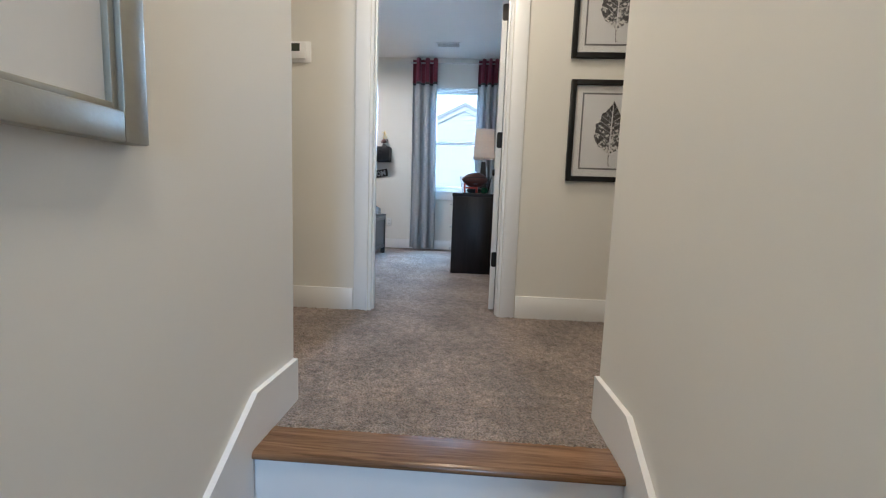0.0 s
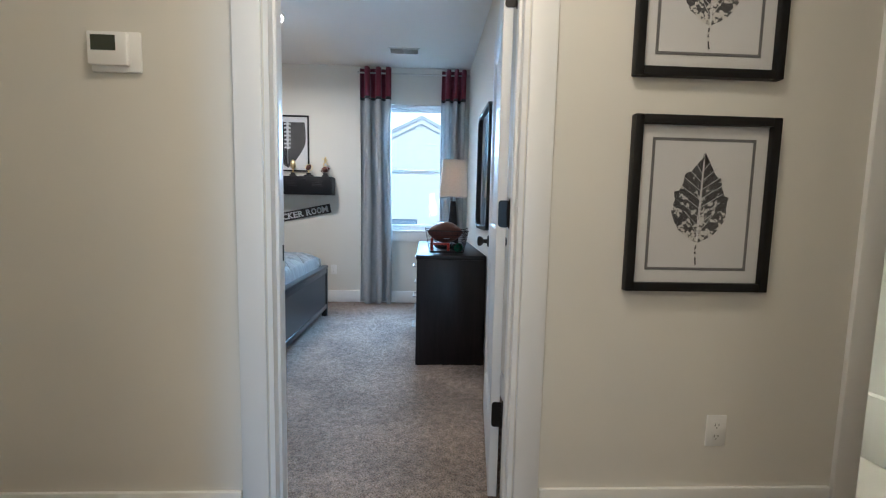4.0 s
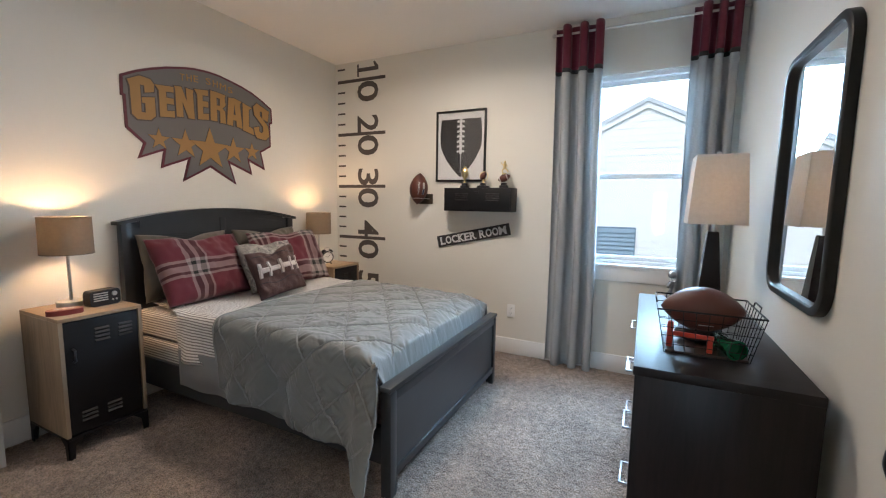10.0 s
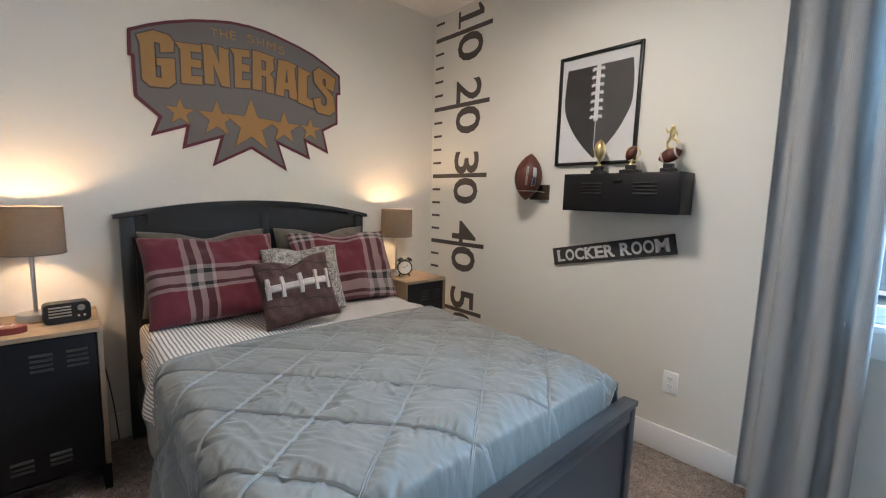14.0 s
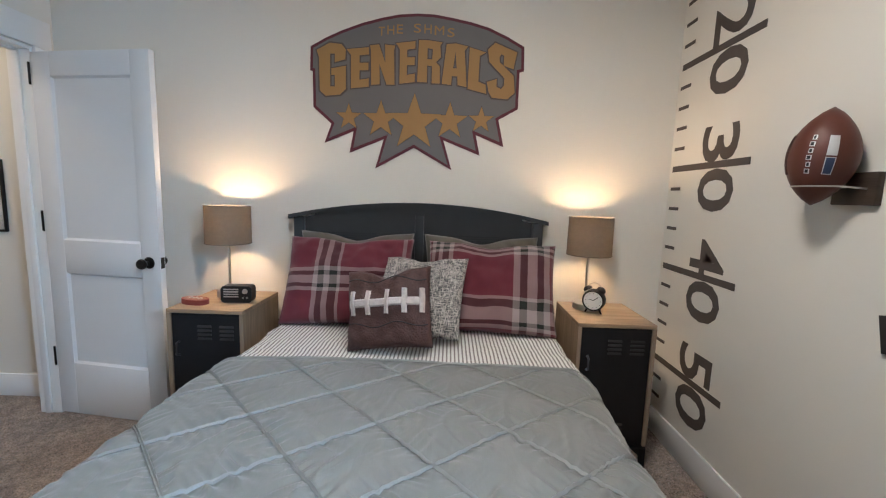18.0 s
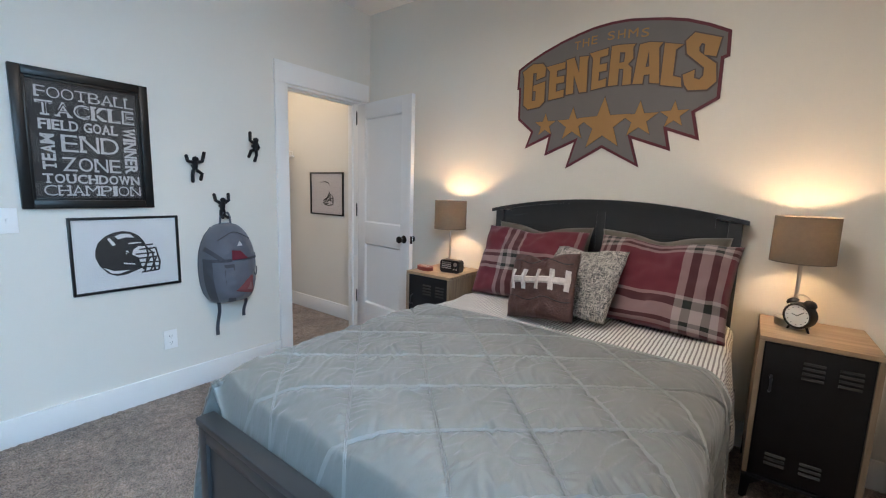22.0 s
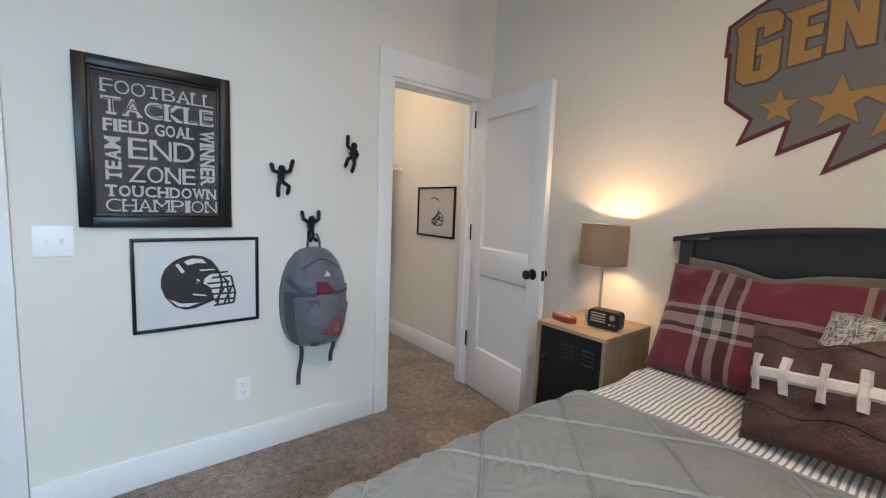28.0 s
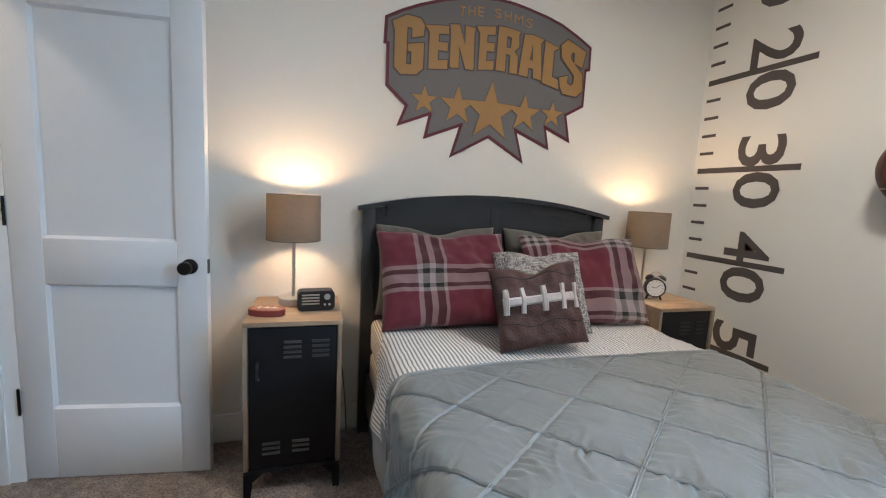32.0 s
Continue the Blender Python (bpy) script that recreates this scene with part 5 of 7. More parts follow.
lettering("lettering", "TACKLE", Matrix.Translation((-0.184, 0.125, z + 0.0006)), 0.384, 0.057, 0.0008, POSTER, t, -0.02, "dark inside of outlined letters")
slab_word("lettering", "TEAM", Matrix.Translation((-0.132, -0.143, z)) @ pose(0, 0, 0, 0, 0, 90), 0.173, 0.052, 0.001, CHALK, t, 0.03)
slab_word("lettering", "WINNER", Matrix.Translation((0.150, 0.096, z)) @ pose(0, 0, 0, 0, 0, -90), 0.242, 0.058, 0.001, CHALK, t, 0.03)

t, z = framed("framed_print", on_wall("s", 1.846, 0.917), 0.512, 0.418, 0.014, 0.018, FRAMEB, "black-framed helmet print on the wall under the word poster", MATW)
part("print", boxed((-0.17, -0.14, z), (0.17, 0.15, z + 0.0012)), PAPER, t, "paper sheet", 0)


def helmet_print(t, z, s, mat, flip=1):
    sh = [(-0.152, -0.01), (-0.150, 0.03), (-0.136, 0.070), (-0.105, 0.103), (-0.065, 0.123), (-0.025, 0.129), (0.015, 0.122), (0.05, 0.100), (0.075, 0.065), (0.082, 0.045), (0.045, 0.036), (0.020, 0.018), (0.012, -0.012), (0.035, -0.032), (0.048, -0.06), (0.062, -0.09), (0.02, -0.105), (-0.02, -0.120), (-0.06, -0.123), (-0.10, -0.105), (-0.135, -0.06)]
    part("print", prism(bmesh.new(), [(flip * x * s, y * s) for x, y in sh], "z", z + 0.0012, z + 0.002), mat, t, "dark helmet shell", 0)
    b = bmesh.new()
    for pts in ([(0.03, -0.034), (0.142, -0.030), (0.150, -0.06), (0.142, -0.11), (0.055, -0.116)], [(0.05, -0.060), (0.148, -0.062)], [(0.055, -0.086), (0.145, -0.090)], [(0.080, 0.046), (0.092, -0.01), (0.07, -0.115)], [(0.085, 0.03), (0.115, -0.005), (0.122, -0.112)], [(-0.02, 0.012), (0.04, -0.03), (0.055, -0.09)],
                [(0.06, 0.040), (0.118, 0.044)], [(0.05, 0.018), (0.132, 0.022), (0.142, -0.030)], [(0.030, -0.008), (0.125, -0.006)], [(0.10, -0.034), (0.062, -0.10)], [(0.132, -0.034), (0.100, -0.112)]):
        for p, q in zip(pts, pts[1:]):
            tube(b, [(flip * p[0] * s, p[1] * s, z + 0.0016), (flip * q[0] * s, q[1] * s, z + 0.0016)], 0.0048 * s, 4)
    part("print", b, mat, t, "dark face guard", 0)
    b = bmesh.new()
    prism(b, [(flip * x * s, y * s) for x, y in ((-0.062, 0.100), (-0.03, 0.114), (0.01, 0.110), (0.03, 0.088), (-0.01, 0.093), (-0.046, 0.083))], "z", z + 0.002, z + 0.0026)
    prism(b, [(flip * x * s, y * s) for x, y in ((-0.125, -0.066), (-0.075, -0.092), (0.0, -0.096), (-0.05, -0.110), (-0.085, -0.105))], "z", z + 0.002, z + 0.0026)
    prism(b, [(flip * x * s, y * s) for x, y in ((-0.095, 0.088), (-0.083, 0.094), (-0.058, 0.054), (-0.072, 0.048))], "z", z + 0.002, z + 0.0026)
    for ring in (((-0.02, 0.012), (-0.006, 0.018), (0.0, 0.002), (-0.014, -0.004)), ((-0.03, -0.050), (0.02, -0.060), (0.03, -0.068), (-0.028, -0.058)), ((0.0, 0.060), (0.05, 0.062), (0.066, 0.055), (0.0, 0.053))):
        prism(b, [(flip * x * s, y * s) for x, y in ring], "z", z + 0.002, z + 0.0026)
    part("print", b, MATW, t, "white highlights", 0)


helmet_print(t, z, 1.0, CHAR, 1)
CLOSETF = Matrix.Translation((-0.04, 0, 0))
t, z = framed("framed_print", CLOSETF @ on_wall("w", -0.665, 1.26), 0.525, 0.43, 0.014, 0.018, FRAMEB, "black-framed helmet sketch in the closet", M("warm_mat_board", (0.60, 0.57, 0.58), 0.8, var=0.03, bump=0))
b = bmesh.new()
tube(b, [(-0.10 + 0.145 * math.sin(a / 12), 0.045 + 0.075 * math.cos(a / 12 - 0.5), z + 0.0012) for a in range(-1, 21)], [0.001 + 0.004 * math.sin(math.pi * k / 21) for k in range(22)], 5)
part("print", b, CHAR, t, "ink arc")
b = bmesh.new()
for pts, rr in (([(-0.055, -0.070), (-0.02, -0.055), (0.02, -0.035), (0.05, -0.015)], 0.008), ([(-0.03, -0.085), (0.0, -0.05), (0.035, -0.010), (0.045, 0.02)], 0.010), ([(0.0, -0.085), (0.03, -0.06), (0.06, -0.05)], 0.009),
                ([(0.03, 0.0), (0.085, -0.012), (0.11, -0.045), (0.105, -0.10)], 0.0045), ([(0.02, -0.035), (0.115, -0.05)], 0.004), ([(0.02, -0.065), (0.112, -0.075)], 0.004), ([(-0.04, -0.105), (0.03, -0.118), (0.10, -0.105)], 0.006),
                ([(0.06, -0.01), (0.068, -0.115)], 0.0045), ([(0.088, -0.02), (0.092, -0.108)], 0.004), ([(-0.06, -0.09), (-0.02, -0.10), (0.03, -0.095)], 0.007)):
    tube(b, [(x, y, z + 0.0012) for x, y in pts], rr, 5)
b.transform(Matrix.Translation((0, 0, z)) @ Matrix.Diagonal((1, 1, 0.15, 1)) @ Matrix.Translation((0, 0, -z)))
part("print", b, CHAR, t, "ink face guard")

# leaf prints in the hall
LEAFINK = M("grey_leaf_print", (0.07, 0.07, 0.078), 0.8, var=0.5, scale=55, bump=0)


def fleck_print(m, paper):
    """Bare paper showing through the ink, more towards the stem."""
    n, l, b = nodes_of(m)
    tc = n.new("ShaderNodeTexCoord")
    sp = n.new("ShaderNodeSeparateXYZ")
    l.new(tc.outputs["Object"], sp.inputs[0])
    ns = n.new("ShaderNodeTexNoise")
    ns.inputs["Scale"].default_value, ns.inputs["Detail"].default_value = 60.0, 6
    l.new(tc.outputs["Object"], ns.inputs["Vector"])
    k = n.new("ShaderNodeMath")
    k.operation = "MULTIPLY_ADD"
    k.inputs[1].default_value = 0.62
    l.new(sp.outputs["Y"], k.inputs[0])
    k.inputs[2].default_value = 0.58
    g = n.new("ShaderNodeMath")
    g.operation = "GREATER_THAN"
    l.new(ns.outputs["Fac"], g.inputs[0])
    l.new(k.outputs[0], g.inputs[1])
    mx = n.new("ShaderNodeMix")
    mx.data_type = "RGBA"
    l.new(g.outputs[0], mx.inputs["Factor"])
    l.new(b.inputs["Base Color"].links[0].from_socket, mx.inputs["A"])
    mx.inputs["B"].default_value = (*paper, 1)
    l.new(mx.outputs["Result"], b.inputs["Base Color"])


fleck_print(LEAFINK, (0.66, 0.65, 0.63))


# mat's inner line: dark grey, with the bevel cut's shadow in the colour
CHARG = M("shaded_mat_bevel", (0.17, 0.17, 0.175), 0.8, var=0.1, bump=0)


def leaf_print(x, zc):
    t, z = framed("framed_print", HALL @ on_wall("n", x, zc), 0.507, 0.597, 0.030, 0.030, FRAMEB, "black-framed grey leaf print on the hall wall", MATW)
    part("mat_line", line_rect(bmesh.new(), 0.362, 0.452, 0.010, z, z + 0.0012), CHARG, t, "dark inner border with the bevel's shadow painted in", 0)
    part("print", boxed((-0.173, -0.218, z), (0.173, 0.218, z + 0.0006)), PAPER, t, "paper sheet", 0)
    n = 34
    for sgn in (-1, 1):
        pts = [(0.002 * sgn, -0.135)]
        for i in range(n + 1):
            k = i / n
            lobe = 0.008 * max(0.0, math.sin(2 * math.pi * (k * 4.3 + 0.13 * sgn))) * math.sin(math.pi * k) ** 0.5
            wd = 0.097 * (math.sin(math.pi * k ** 0.80) ** 0.78 if 0 < k < 1 else 0.0) * (1.06 - 0.22 * k) + lobe
            pts.append((sgn * max(0.003, wd + 0.006 * noise.noise(Vector((i * 0.9, sgn * 3.0, x)))), -0.128 + 0.285 * k + 0.014 * lobe / 0.008))
        pts.append((0.002 * sgn + 0.004, 0.180))
        part("print", prism(bmesh.new(), pts, "z", z + 0.0006, z + 0.0012), LEAFINK, t, "grey leaf half", 0)
    stem = bmesh.new()
    tube(stem, [(0.0, -0.205, z + 0.001), (-0.006, -0.16, z + 0.001), (-0.003, -0.12, z + 0.0012)], [0.0035, 0.003, 0.0025], 5)
    part("print", stem, LEAFINK, t, "grey leaf stem", 0)
    b = bmesh.new()
    tube(b, [(-0.003, -0.125, z + 0.001), (-0.004, -0.05, z + 0.0012), (0.002, 0.15, z + 0.0012)], 0.0018, 4)
    for k in range(8):
        y = -0.10 + 0.03 * k
        for sgn in (-1, 1):
            tube(b, [(-0.003, y, z + 0.0013), (sgn * 0.078 * math.sin(math.pi * (k + 1.5) / 10), y + 0.05, z + 0.0013)], 0.0011, 4)
    part("print", b, PAPER, t, "pale leaf veins", 0)


leaf_print(4.044, 1.180)
leaf_print(4.032, 1.901)

# silver-framed picture on the stair wall
SILV = M("champagne_silver_leaf", (0.36, 0.345, 0.29), 0.38, 0.55, var=0.12, scale=30, bump=0.15, bscale=120)
t, z = framed("framed_print", Matrix.Translation((2.605, 0, 0)) @ on_wall("w", -2.423, 1.155), 0.80, 0.70, 0.050, 0.035, SILV, "large silver-framed picture on the stair wall", MATW, profile=0.012)

# ---- shelf locker, sign, trophies ----
locker = thing("shelf_locker", pose(1.703, YN, 1.295), "black metal locker box mounted on the wall as a shelf", "wall locker")
KI = Matrix.Translation((-1.703, -YN, -1.295))


def lk(name, bm, mat=BLACKM, parent=None, label="", smooth=30):
    bm.transform(KI)
    return part(name, bm, mat, parent or locker, label, smooth)


lk("body", boxed((1.388, YN - 0.172, 1.295), (2.018, YN - 0.001, 1.502), 0.003))
lkd = lk("door", boxed((1.398, YN - 0.177, 1.304), (2.008, YN - 0.171, 1.494), 0.002), label="black locker front")
for xc in (1.56, 1.85):
    for k in range(4):
        z = 1.45 - 0.018 * k
        lk("louver", prism(bmesh.new(), [(YN - 0.1765, z + 0.005), (YN - 0.183, z - 0.004), (YN - 0.1765, z - 0.005)], "x", xc - 0.06, xc + 0.06), parent=lkd, smooth=0)
lk("handle", boxed((1.68, YN - 0.186, 1.455), (1.73, YN - 0.176, 1.47), 0.002), parent=lkd)

sign = thing("locker_room_sign", on_wall("n", 1.607, 1.066) @ pose(0, 0, 0, 0, 0, 12.1), "charcoal wooden sign lettered LOCKER ROOM hung at a slant", "wall sign")
part("board", boxed((-0.366, -0.054, 0.0015), (0.366, 0.054, 0.012), 0.001), M("charcoal_sign_wood", (0.035, 0.033, 0.033), 0.7, var=0.3, scale=30, bump=0.2), sign)
slab_word("lettering", "LOCKER", Matrix.Translation((-0.335, -0.036, 0.0115)), 0.372, 0.073, 0.0015, CHALK, sign, 0.03, 0.08, "off-white block letters")
slab_word("lettering", "ROOM", Matrix.Translation((0.072, -0.036, 0.0115)), 0.262, 0.073, 0.0015, CHALK, sign, 0.03, 0.08, "off-white block letters")


def football_profile(a, r, n=18):
    return [(max(0.0004, r * (1 - k * k) ** 0.82 if abs(k) < 1 else 0.0004), a * k) for k in [i / (n / 2) - 1 for i in range(n + 1)]]


LEATHER = M("brown_football_leather", (0.095, 0.026, 0.016), 0.42, var=0.12, scale=9, bump=0.5, bscale=420, dist=0.0012)


def football(name, m, a, r, label, mat=LEATHER, laces=True, stripe=False, group=""):
    t = thing(name, m, label, "football", group)
    part("ball", lathe(bmesh.new(), football_profile(a, r), 28), mat, t, smooth=60)
    if laces:
        b = bmesh.new()
        for k in range(8):
            z = (-0.35 + 0.1 * k) * a
            box(b, (r * 0.985 * math.cos(z / a * 0.9) ** 0.6, -0.02 * r / 0.09, z - 0.003), (r * 1.02, 0.02 * r / 0.09, z + 0.003))
        part("lace", b, LACE, t, "white laces", 0)
    if stripe:
        for z in (-0.55, 0.55):
            rr = r * (1 - z * z) ** 0.82
            part("stripe", lathe(bmesh.new(), [(rr * 1.03, z * a - 0.05 * a), (rr * 1.035, z * a), (rr * 0.98, z * a + 0.05 * a)], 20), LACE, t, "white stripe")
    return t


wb = football("football", pose(1.080, YN - 0.098, 1.497, -3, 4, 0), 0.150, 0.088, "brown leather football held on a wall bracket", laces=False)


def ball_patch(parent, a, r, p0, p1, z0, z1, mat, label, lift=0.001, n=8):
    """Print on a football: a patch between two azimuths and two heights."""
    b = bmesh.new()
    g = []
    for i in range(n + 1):
        z = z0 + (z1 - z0) * i / n
        rr = r * (1 - (z / a) ** 2) ** 0.82 + lift
        g.append([b.verts.new((rr * math.cos(radians(p)), rr * math.sin(radians(p)), z)) for p in [p0 + (p1 - p0) * k / n for k in range(n + 1)]])
    for u, v in zip(g, g[1:]):
        for k in range(n):
            b.faces.new((u[k], u[k + 1], v[k + 1], v[k]))
    return part("print", b, mat, parent, label, 60)


INKB = M("dark_blue_print", (0.03, 0.05, 0.11), 0.5, var=0.1, bump=0)
for k in range(6):
    ball_patch(wb, 0.150, 0.088, -65 + (k % 2) * 1.5, -56, -0.055 + 0.020 * k, -0.041 + 0.020 * k, CHALK, "white script print")
    ball_patch(wb, 0.150, 0.088, -63.5 + (k % 2) * 1.5, -58, -0.053 + 0.020 * k, -0.043 + 0.020 * k, PLASTB, "black script fill", 0.0016)
ball_patch(wb, 0.150, 0.088, -36, -20, 0.0, 0.058, CHALK, "white print block")
ball_patch(wb, 0.150, 0.088, -36, -20, -0.055, -0.005, CHALK, "white print outline")
ball_patch(wb, 0.150, 0.088, -34.5, -21.5, -0.053, -0.007, INKB, "dark blue print block", 0.0016)
part("lace", tube(bmesh.new(), [(0.0885 * (1 - (z / 0.15) ** 2) ** 0.82 * math.cos(radians(-112)), 0.0885 * (1 - (z / 0.15) ** 2) ** 0.82 * math.sin(radians(-112)), z) for z in [k * 0.01 - 0.06 for k in range(13)]], 0.004, 6), PIG, wb, "brown laces")
brk = thing("ball_bracket", pose(1.09, YN, 1.40), "dark wooden football bracket on the wall", "wall bracket")
DKW = wood("dark_walnut", (0.03, 0.022, 0.016), (0.07, 0.05, 0.036), "X", 0.5)
part("block", boxed((-0.045, -0.022, -0.048), (0.095, -0.001, 0.050), 0.003), DKW, brk, "dark wooden wall block")
ring = [(-0.010 + 0.068 * math.cos(k * math.pi / 16), -0.098 + 0.068 * math.sin(k * math.pi / 16), 0.006) for k in range(32)]
part("ring", tube(bmesh.new(), ring, 0.0025, 6, True), STEEL, brk, "thin steel wire ring")
part("arm", tube(bmesh.new(), [(0.056, -0.090, 0.006), (0.066, -0.05, 0.003), (0.066, -0.015, 0.0)], 0.003, 6), STEEL, brk)


def trophy(x, style, label):
    t = thing("trophy", pose(x, YN - 0.095, 1.502), label, "trophy", "trophies on the locker")
    part("base", box(boxed((-0.032, -0.032, 0), (0.032, 0.032, 0.022), 0.003), (-0.022, -0.022, 0.022), (0.022, 0.022, 0.045), 0.003), PLASTB, t, "black plinth")
    if style == 0:
        part("stem", lathe(bmesh.new(), [(0.018, 0.045), (0.007, 0.06), (0.010, 0.075), (0.012, 0.08)], 16), GOLD, t)
        part("ball", lathe(bmesh.new(), [(p, q + 0.135) for p, q in football_profile(0.06, 0.031)], 20), GOLD, t, "gold football", 60)
    elif style == 1:
        part("base", boxed((-0.05, -0.03, 0), (0.05, 0.03, 0.02), 0.003), PLASTB, t, "wide black foot")
        part("stem", lathe(bmesh.new(), [(0.014, 0.045), (0.006, 0.06), (0.010, 0.08)], 16), GOLD, t)
        part("ring", tube(bmesh.new(), [(0.038 * math.cos(a / 8 * math.pi), 0.012, 0.105 + 0.038 * math.sin(a / 8 * math.pi)) for a in range(16)], 0.004, 6, True), GOLD, t)
        o = part("ball", lathe(bmesh.new(), football_profile(0.042, 0.026), 18), LEATHER, t, "small brown football", 60)
        o.matrix_basis = pose(0, -0.005, 0.105, 0, 35, 0)
    else:
        o = part("ball", lathe(bmesh.new(), football_profile(0.058, 0.034), 18), LEATHER, t, "brown and white football", 60)
        o.matrix_basis = pose(0, 0, 0.085, 0, 70, 0)
        for zz in (-0.033, 0.033):
            s = part("stripe", lathe(bmesh.new(), [(0.029, zz - 0.004), (0.030, zz), (0.029, zz + 0.004)], 16), LACE, o, "white stripe")
        part("stem", lathe(bmesh.new(), [(0.02, 0.115), (0.02, 0.125), (0.004, 0.127)], 14), GOLD, t)
        b = bmesh.new()
        ball(b, (0.004, 0, 0.222), 0.011, 10, 8)
        tube(b, [(0.0, 0, 0.165), (0.004, 0, 0.21)], [0.011, 0.014], 8)
        tube(b, [(0, 0, 0.168), (-0.02, 0.0, 0.15), (-0.012, 0, 0.126)], 0.006, 6)
        tube(b, [(0, 0, 0.168), (0.022, 0.0, 0.158), (0.034, 0, 0.135)], 0.006, 6)
        tube(b, [(0.003, 0, 0.205), (-0.022, 0, 0.20), (-0.03, 0, 0.22)], 0.0045, 6)
        tube(b, [(0.003, 0, 0.205), (0.024, 0, 0.19), (0.02, 0, 0.175)], 0.0045, 6)
        part("figure", b, GOLD, t, "gold running figure")


trophy(1.555, 0, "gold football trophy on a black plinth")
trophy(1.735, 1, "small trophy with a football in a gold ring")
trophy(1.925, 2, "trophy of a gold runner above a brown football")


# ---- hooks and backpack ----
def climber(x, z, pose_id, label):
    b = bmesh.new()
    ball(b, (0, 0.045, 0.045), 0.021, 14, 10)
    tube(b, [(0, 0.032, -0.03), (0, 0.036, 0.03)], [0.017, 0.021], 10)
    arms = {0: [((-0.018, 0.034, 0.025), (-0.045, 0.035, 0.03), (-0.052, 0.03, 0.065)), ((0.018, 0.034, 0.025), (0.05, 0.035, 0.035), (0.068, 0.03, 0.095))],
            1: [((-0.018, 0.034, 0.025), (-0.04, 0.035, 0.04), (-0.036, 0.03, 0.10)), ((0.016, 0.034, 0.02), (0.03, 0.035, -0.01), (0.028, 0.02, -0.02))],
            2: [((-0.018, 0.034, 0.025), (-0.052, 0.04, 0.045), (-0.058, 0.035, 0.085)), ((0.018, 0.034, 0.025), (0.045, 0.04, 0.045), (0.046, 0.035, 0.09))]}[pose_id]
    legs = {0: [((-0.01, 0.03, -0.03), (-0.016, 0.03, -0.07), (-0.012, 0.02, -0.11)), ((0.01, 0.03, -0.03), (0.045, 0.035, -0.055), (0.042, 0.02, -0.095))],
            1: [((-0.01, 0.03, -0.03), (-0.035, 0.035, -0.04), (-0.045, 0.02, -0.085)), ((0.01, 0.03, -0.03), (0.012, 0.03, -0.07), (0.002, 0.02, -0.115))],
            2: [((-0.01, 0.03, -0.03), (-0.012, 0.03, -0.07), (-0.012, 0.055, -0.085)), ((0.01, 0.03, -0.03), (0.012, 0.03, -0.07), (0.022, 0.06, -0.085))]}[pose_id]
    for limb in arms + legs:
        tube(b, [Vector(p).lerp(Vector(q), k) for p, q in zip(limb, limb[1:]) for k in (0, 0.5)] + [limb[-1]], 0.0118, 8)
        ball(b, limb[-1], 0.0122, 8, 6)
    cyl(b, (0, 0.0, 0.0), (0, 0.03, 0.0), 0.012, n=10)
    o = solo("climbing_hook", b, BLACKM, label, "wall hook", "climbing hooks")
    o.matrix_world = pose(x, 0.001, z, 0, 0, 180) @ Matrix.Diagonal((0.86, -1, 0.86, 1))
    return o


climber(1.485, 1.43, 0, "black climbing-figure wall hook with one arm raised")
climber(1.094, 1.588, 1, "black climbing-figure wall hook reaching up")
climber(1.330, 1.180, 2, "black climbing-figure wall hook holding a backpack")

PACK = M("grey_nylon", (0.10, 0.11, 0.14), 0.6, var=0.10, scale=16, bump=0.4, bscale=700, dist=0.0005, sheen=0.2)
PACKD = M("dark_grey_webbing", (0.055, 0.06, 0.075), 0.65, var=0.1, scale=40, bump=0.4, bscale=500)
PACKR = M("coral_red_trim", (0.21, 0.055, 0.058), 0.7, var=0.1, bump=0.2, bscale=300)
PACKM = M("maroon_lining", (0.13, 0.01, 0.025), 0.7, var=0.1, bump=0)
PACKI = M("pale_coral_patch", (0.26, 0.135, 0.135), 0.7, var=0.1, bump=0.2, bscale=300)
bag = thing("backpack", on_wall("s", 1.315, 0.545), "grey nylon backpack with red trim hanging from a wall hook", "backpack")


def bag_shape(u, v):
    """u, v from -1 to 1; the bag's front."""
    y = 0.26 + 0.265 * v
    wd = 0.175 * (0.16 + 0.84 * (1 - max(0, v) ** 1.9) ** 0.5) * (0.42 + 0.58 * (1 - max(0, -v) ** 2.6) ** 0.5)
    dp = 0.168 * (1 - abs(u) ** 2.6) ** 0.5 * (1 - max(0, v) ** 3) ** 0.5 * (1 - max(0, -v) ** 6) ** 0.5 * (1.0 - 0.18 * v)
    return wd * u, y, 0.02 + dp


def bag_patch(name, u0, u1, v0, v1, lift, mat, label="", n=24, bulge=0.0, taper=0.0):
    b = bmesh.new()
    g = [[None] * (n + 1) for _ in range(n + 1)]
    for i in range(n + 1):
        for j in range(n + 1):
            u, v = u0 + (u1 - u0) * ((0.5 + (i / n - 0.5) * (1 - taper * j / n)) + 0.25 * taper * j / n), v0 + (v1 - v0) * j / n
            x, y, z = bag_shape(u, v)
            k = (1 - (2 * i / n - 1) ** 4) * (1 - (2 * j / n - 1) ** 4)
            wr = 0.013 * noise.noise(Vector((x * 17, y * 24, 2.0))) + 0.005 * noise.noise(Vector((x * 60, y * 50, 5.0)))
            g[i][j] = b.verts.new((x, y, z + lift + bulge * k + wr * k))
    for i in range(n):
        for j in range(n):
            b.faces.new((g[i][j], g[i + 1][j], g[i + 1][j + 1], g[i][j + 1]))
    return part(name, b, mat, bag, label, 60)


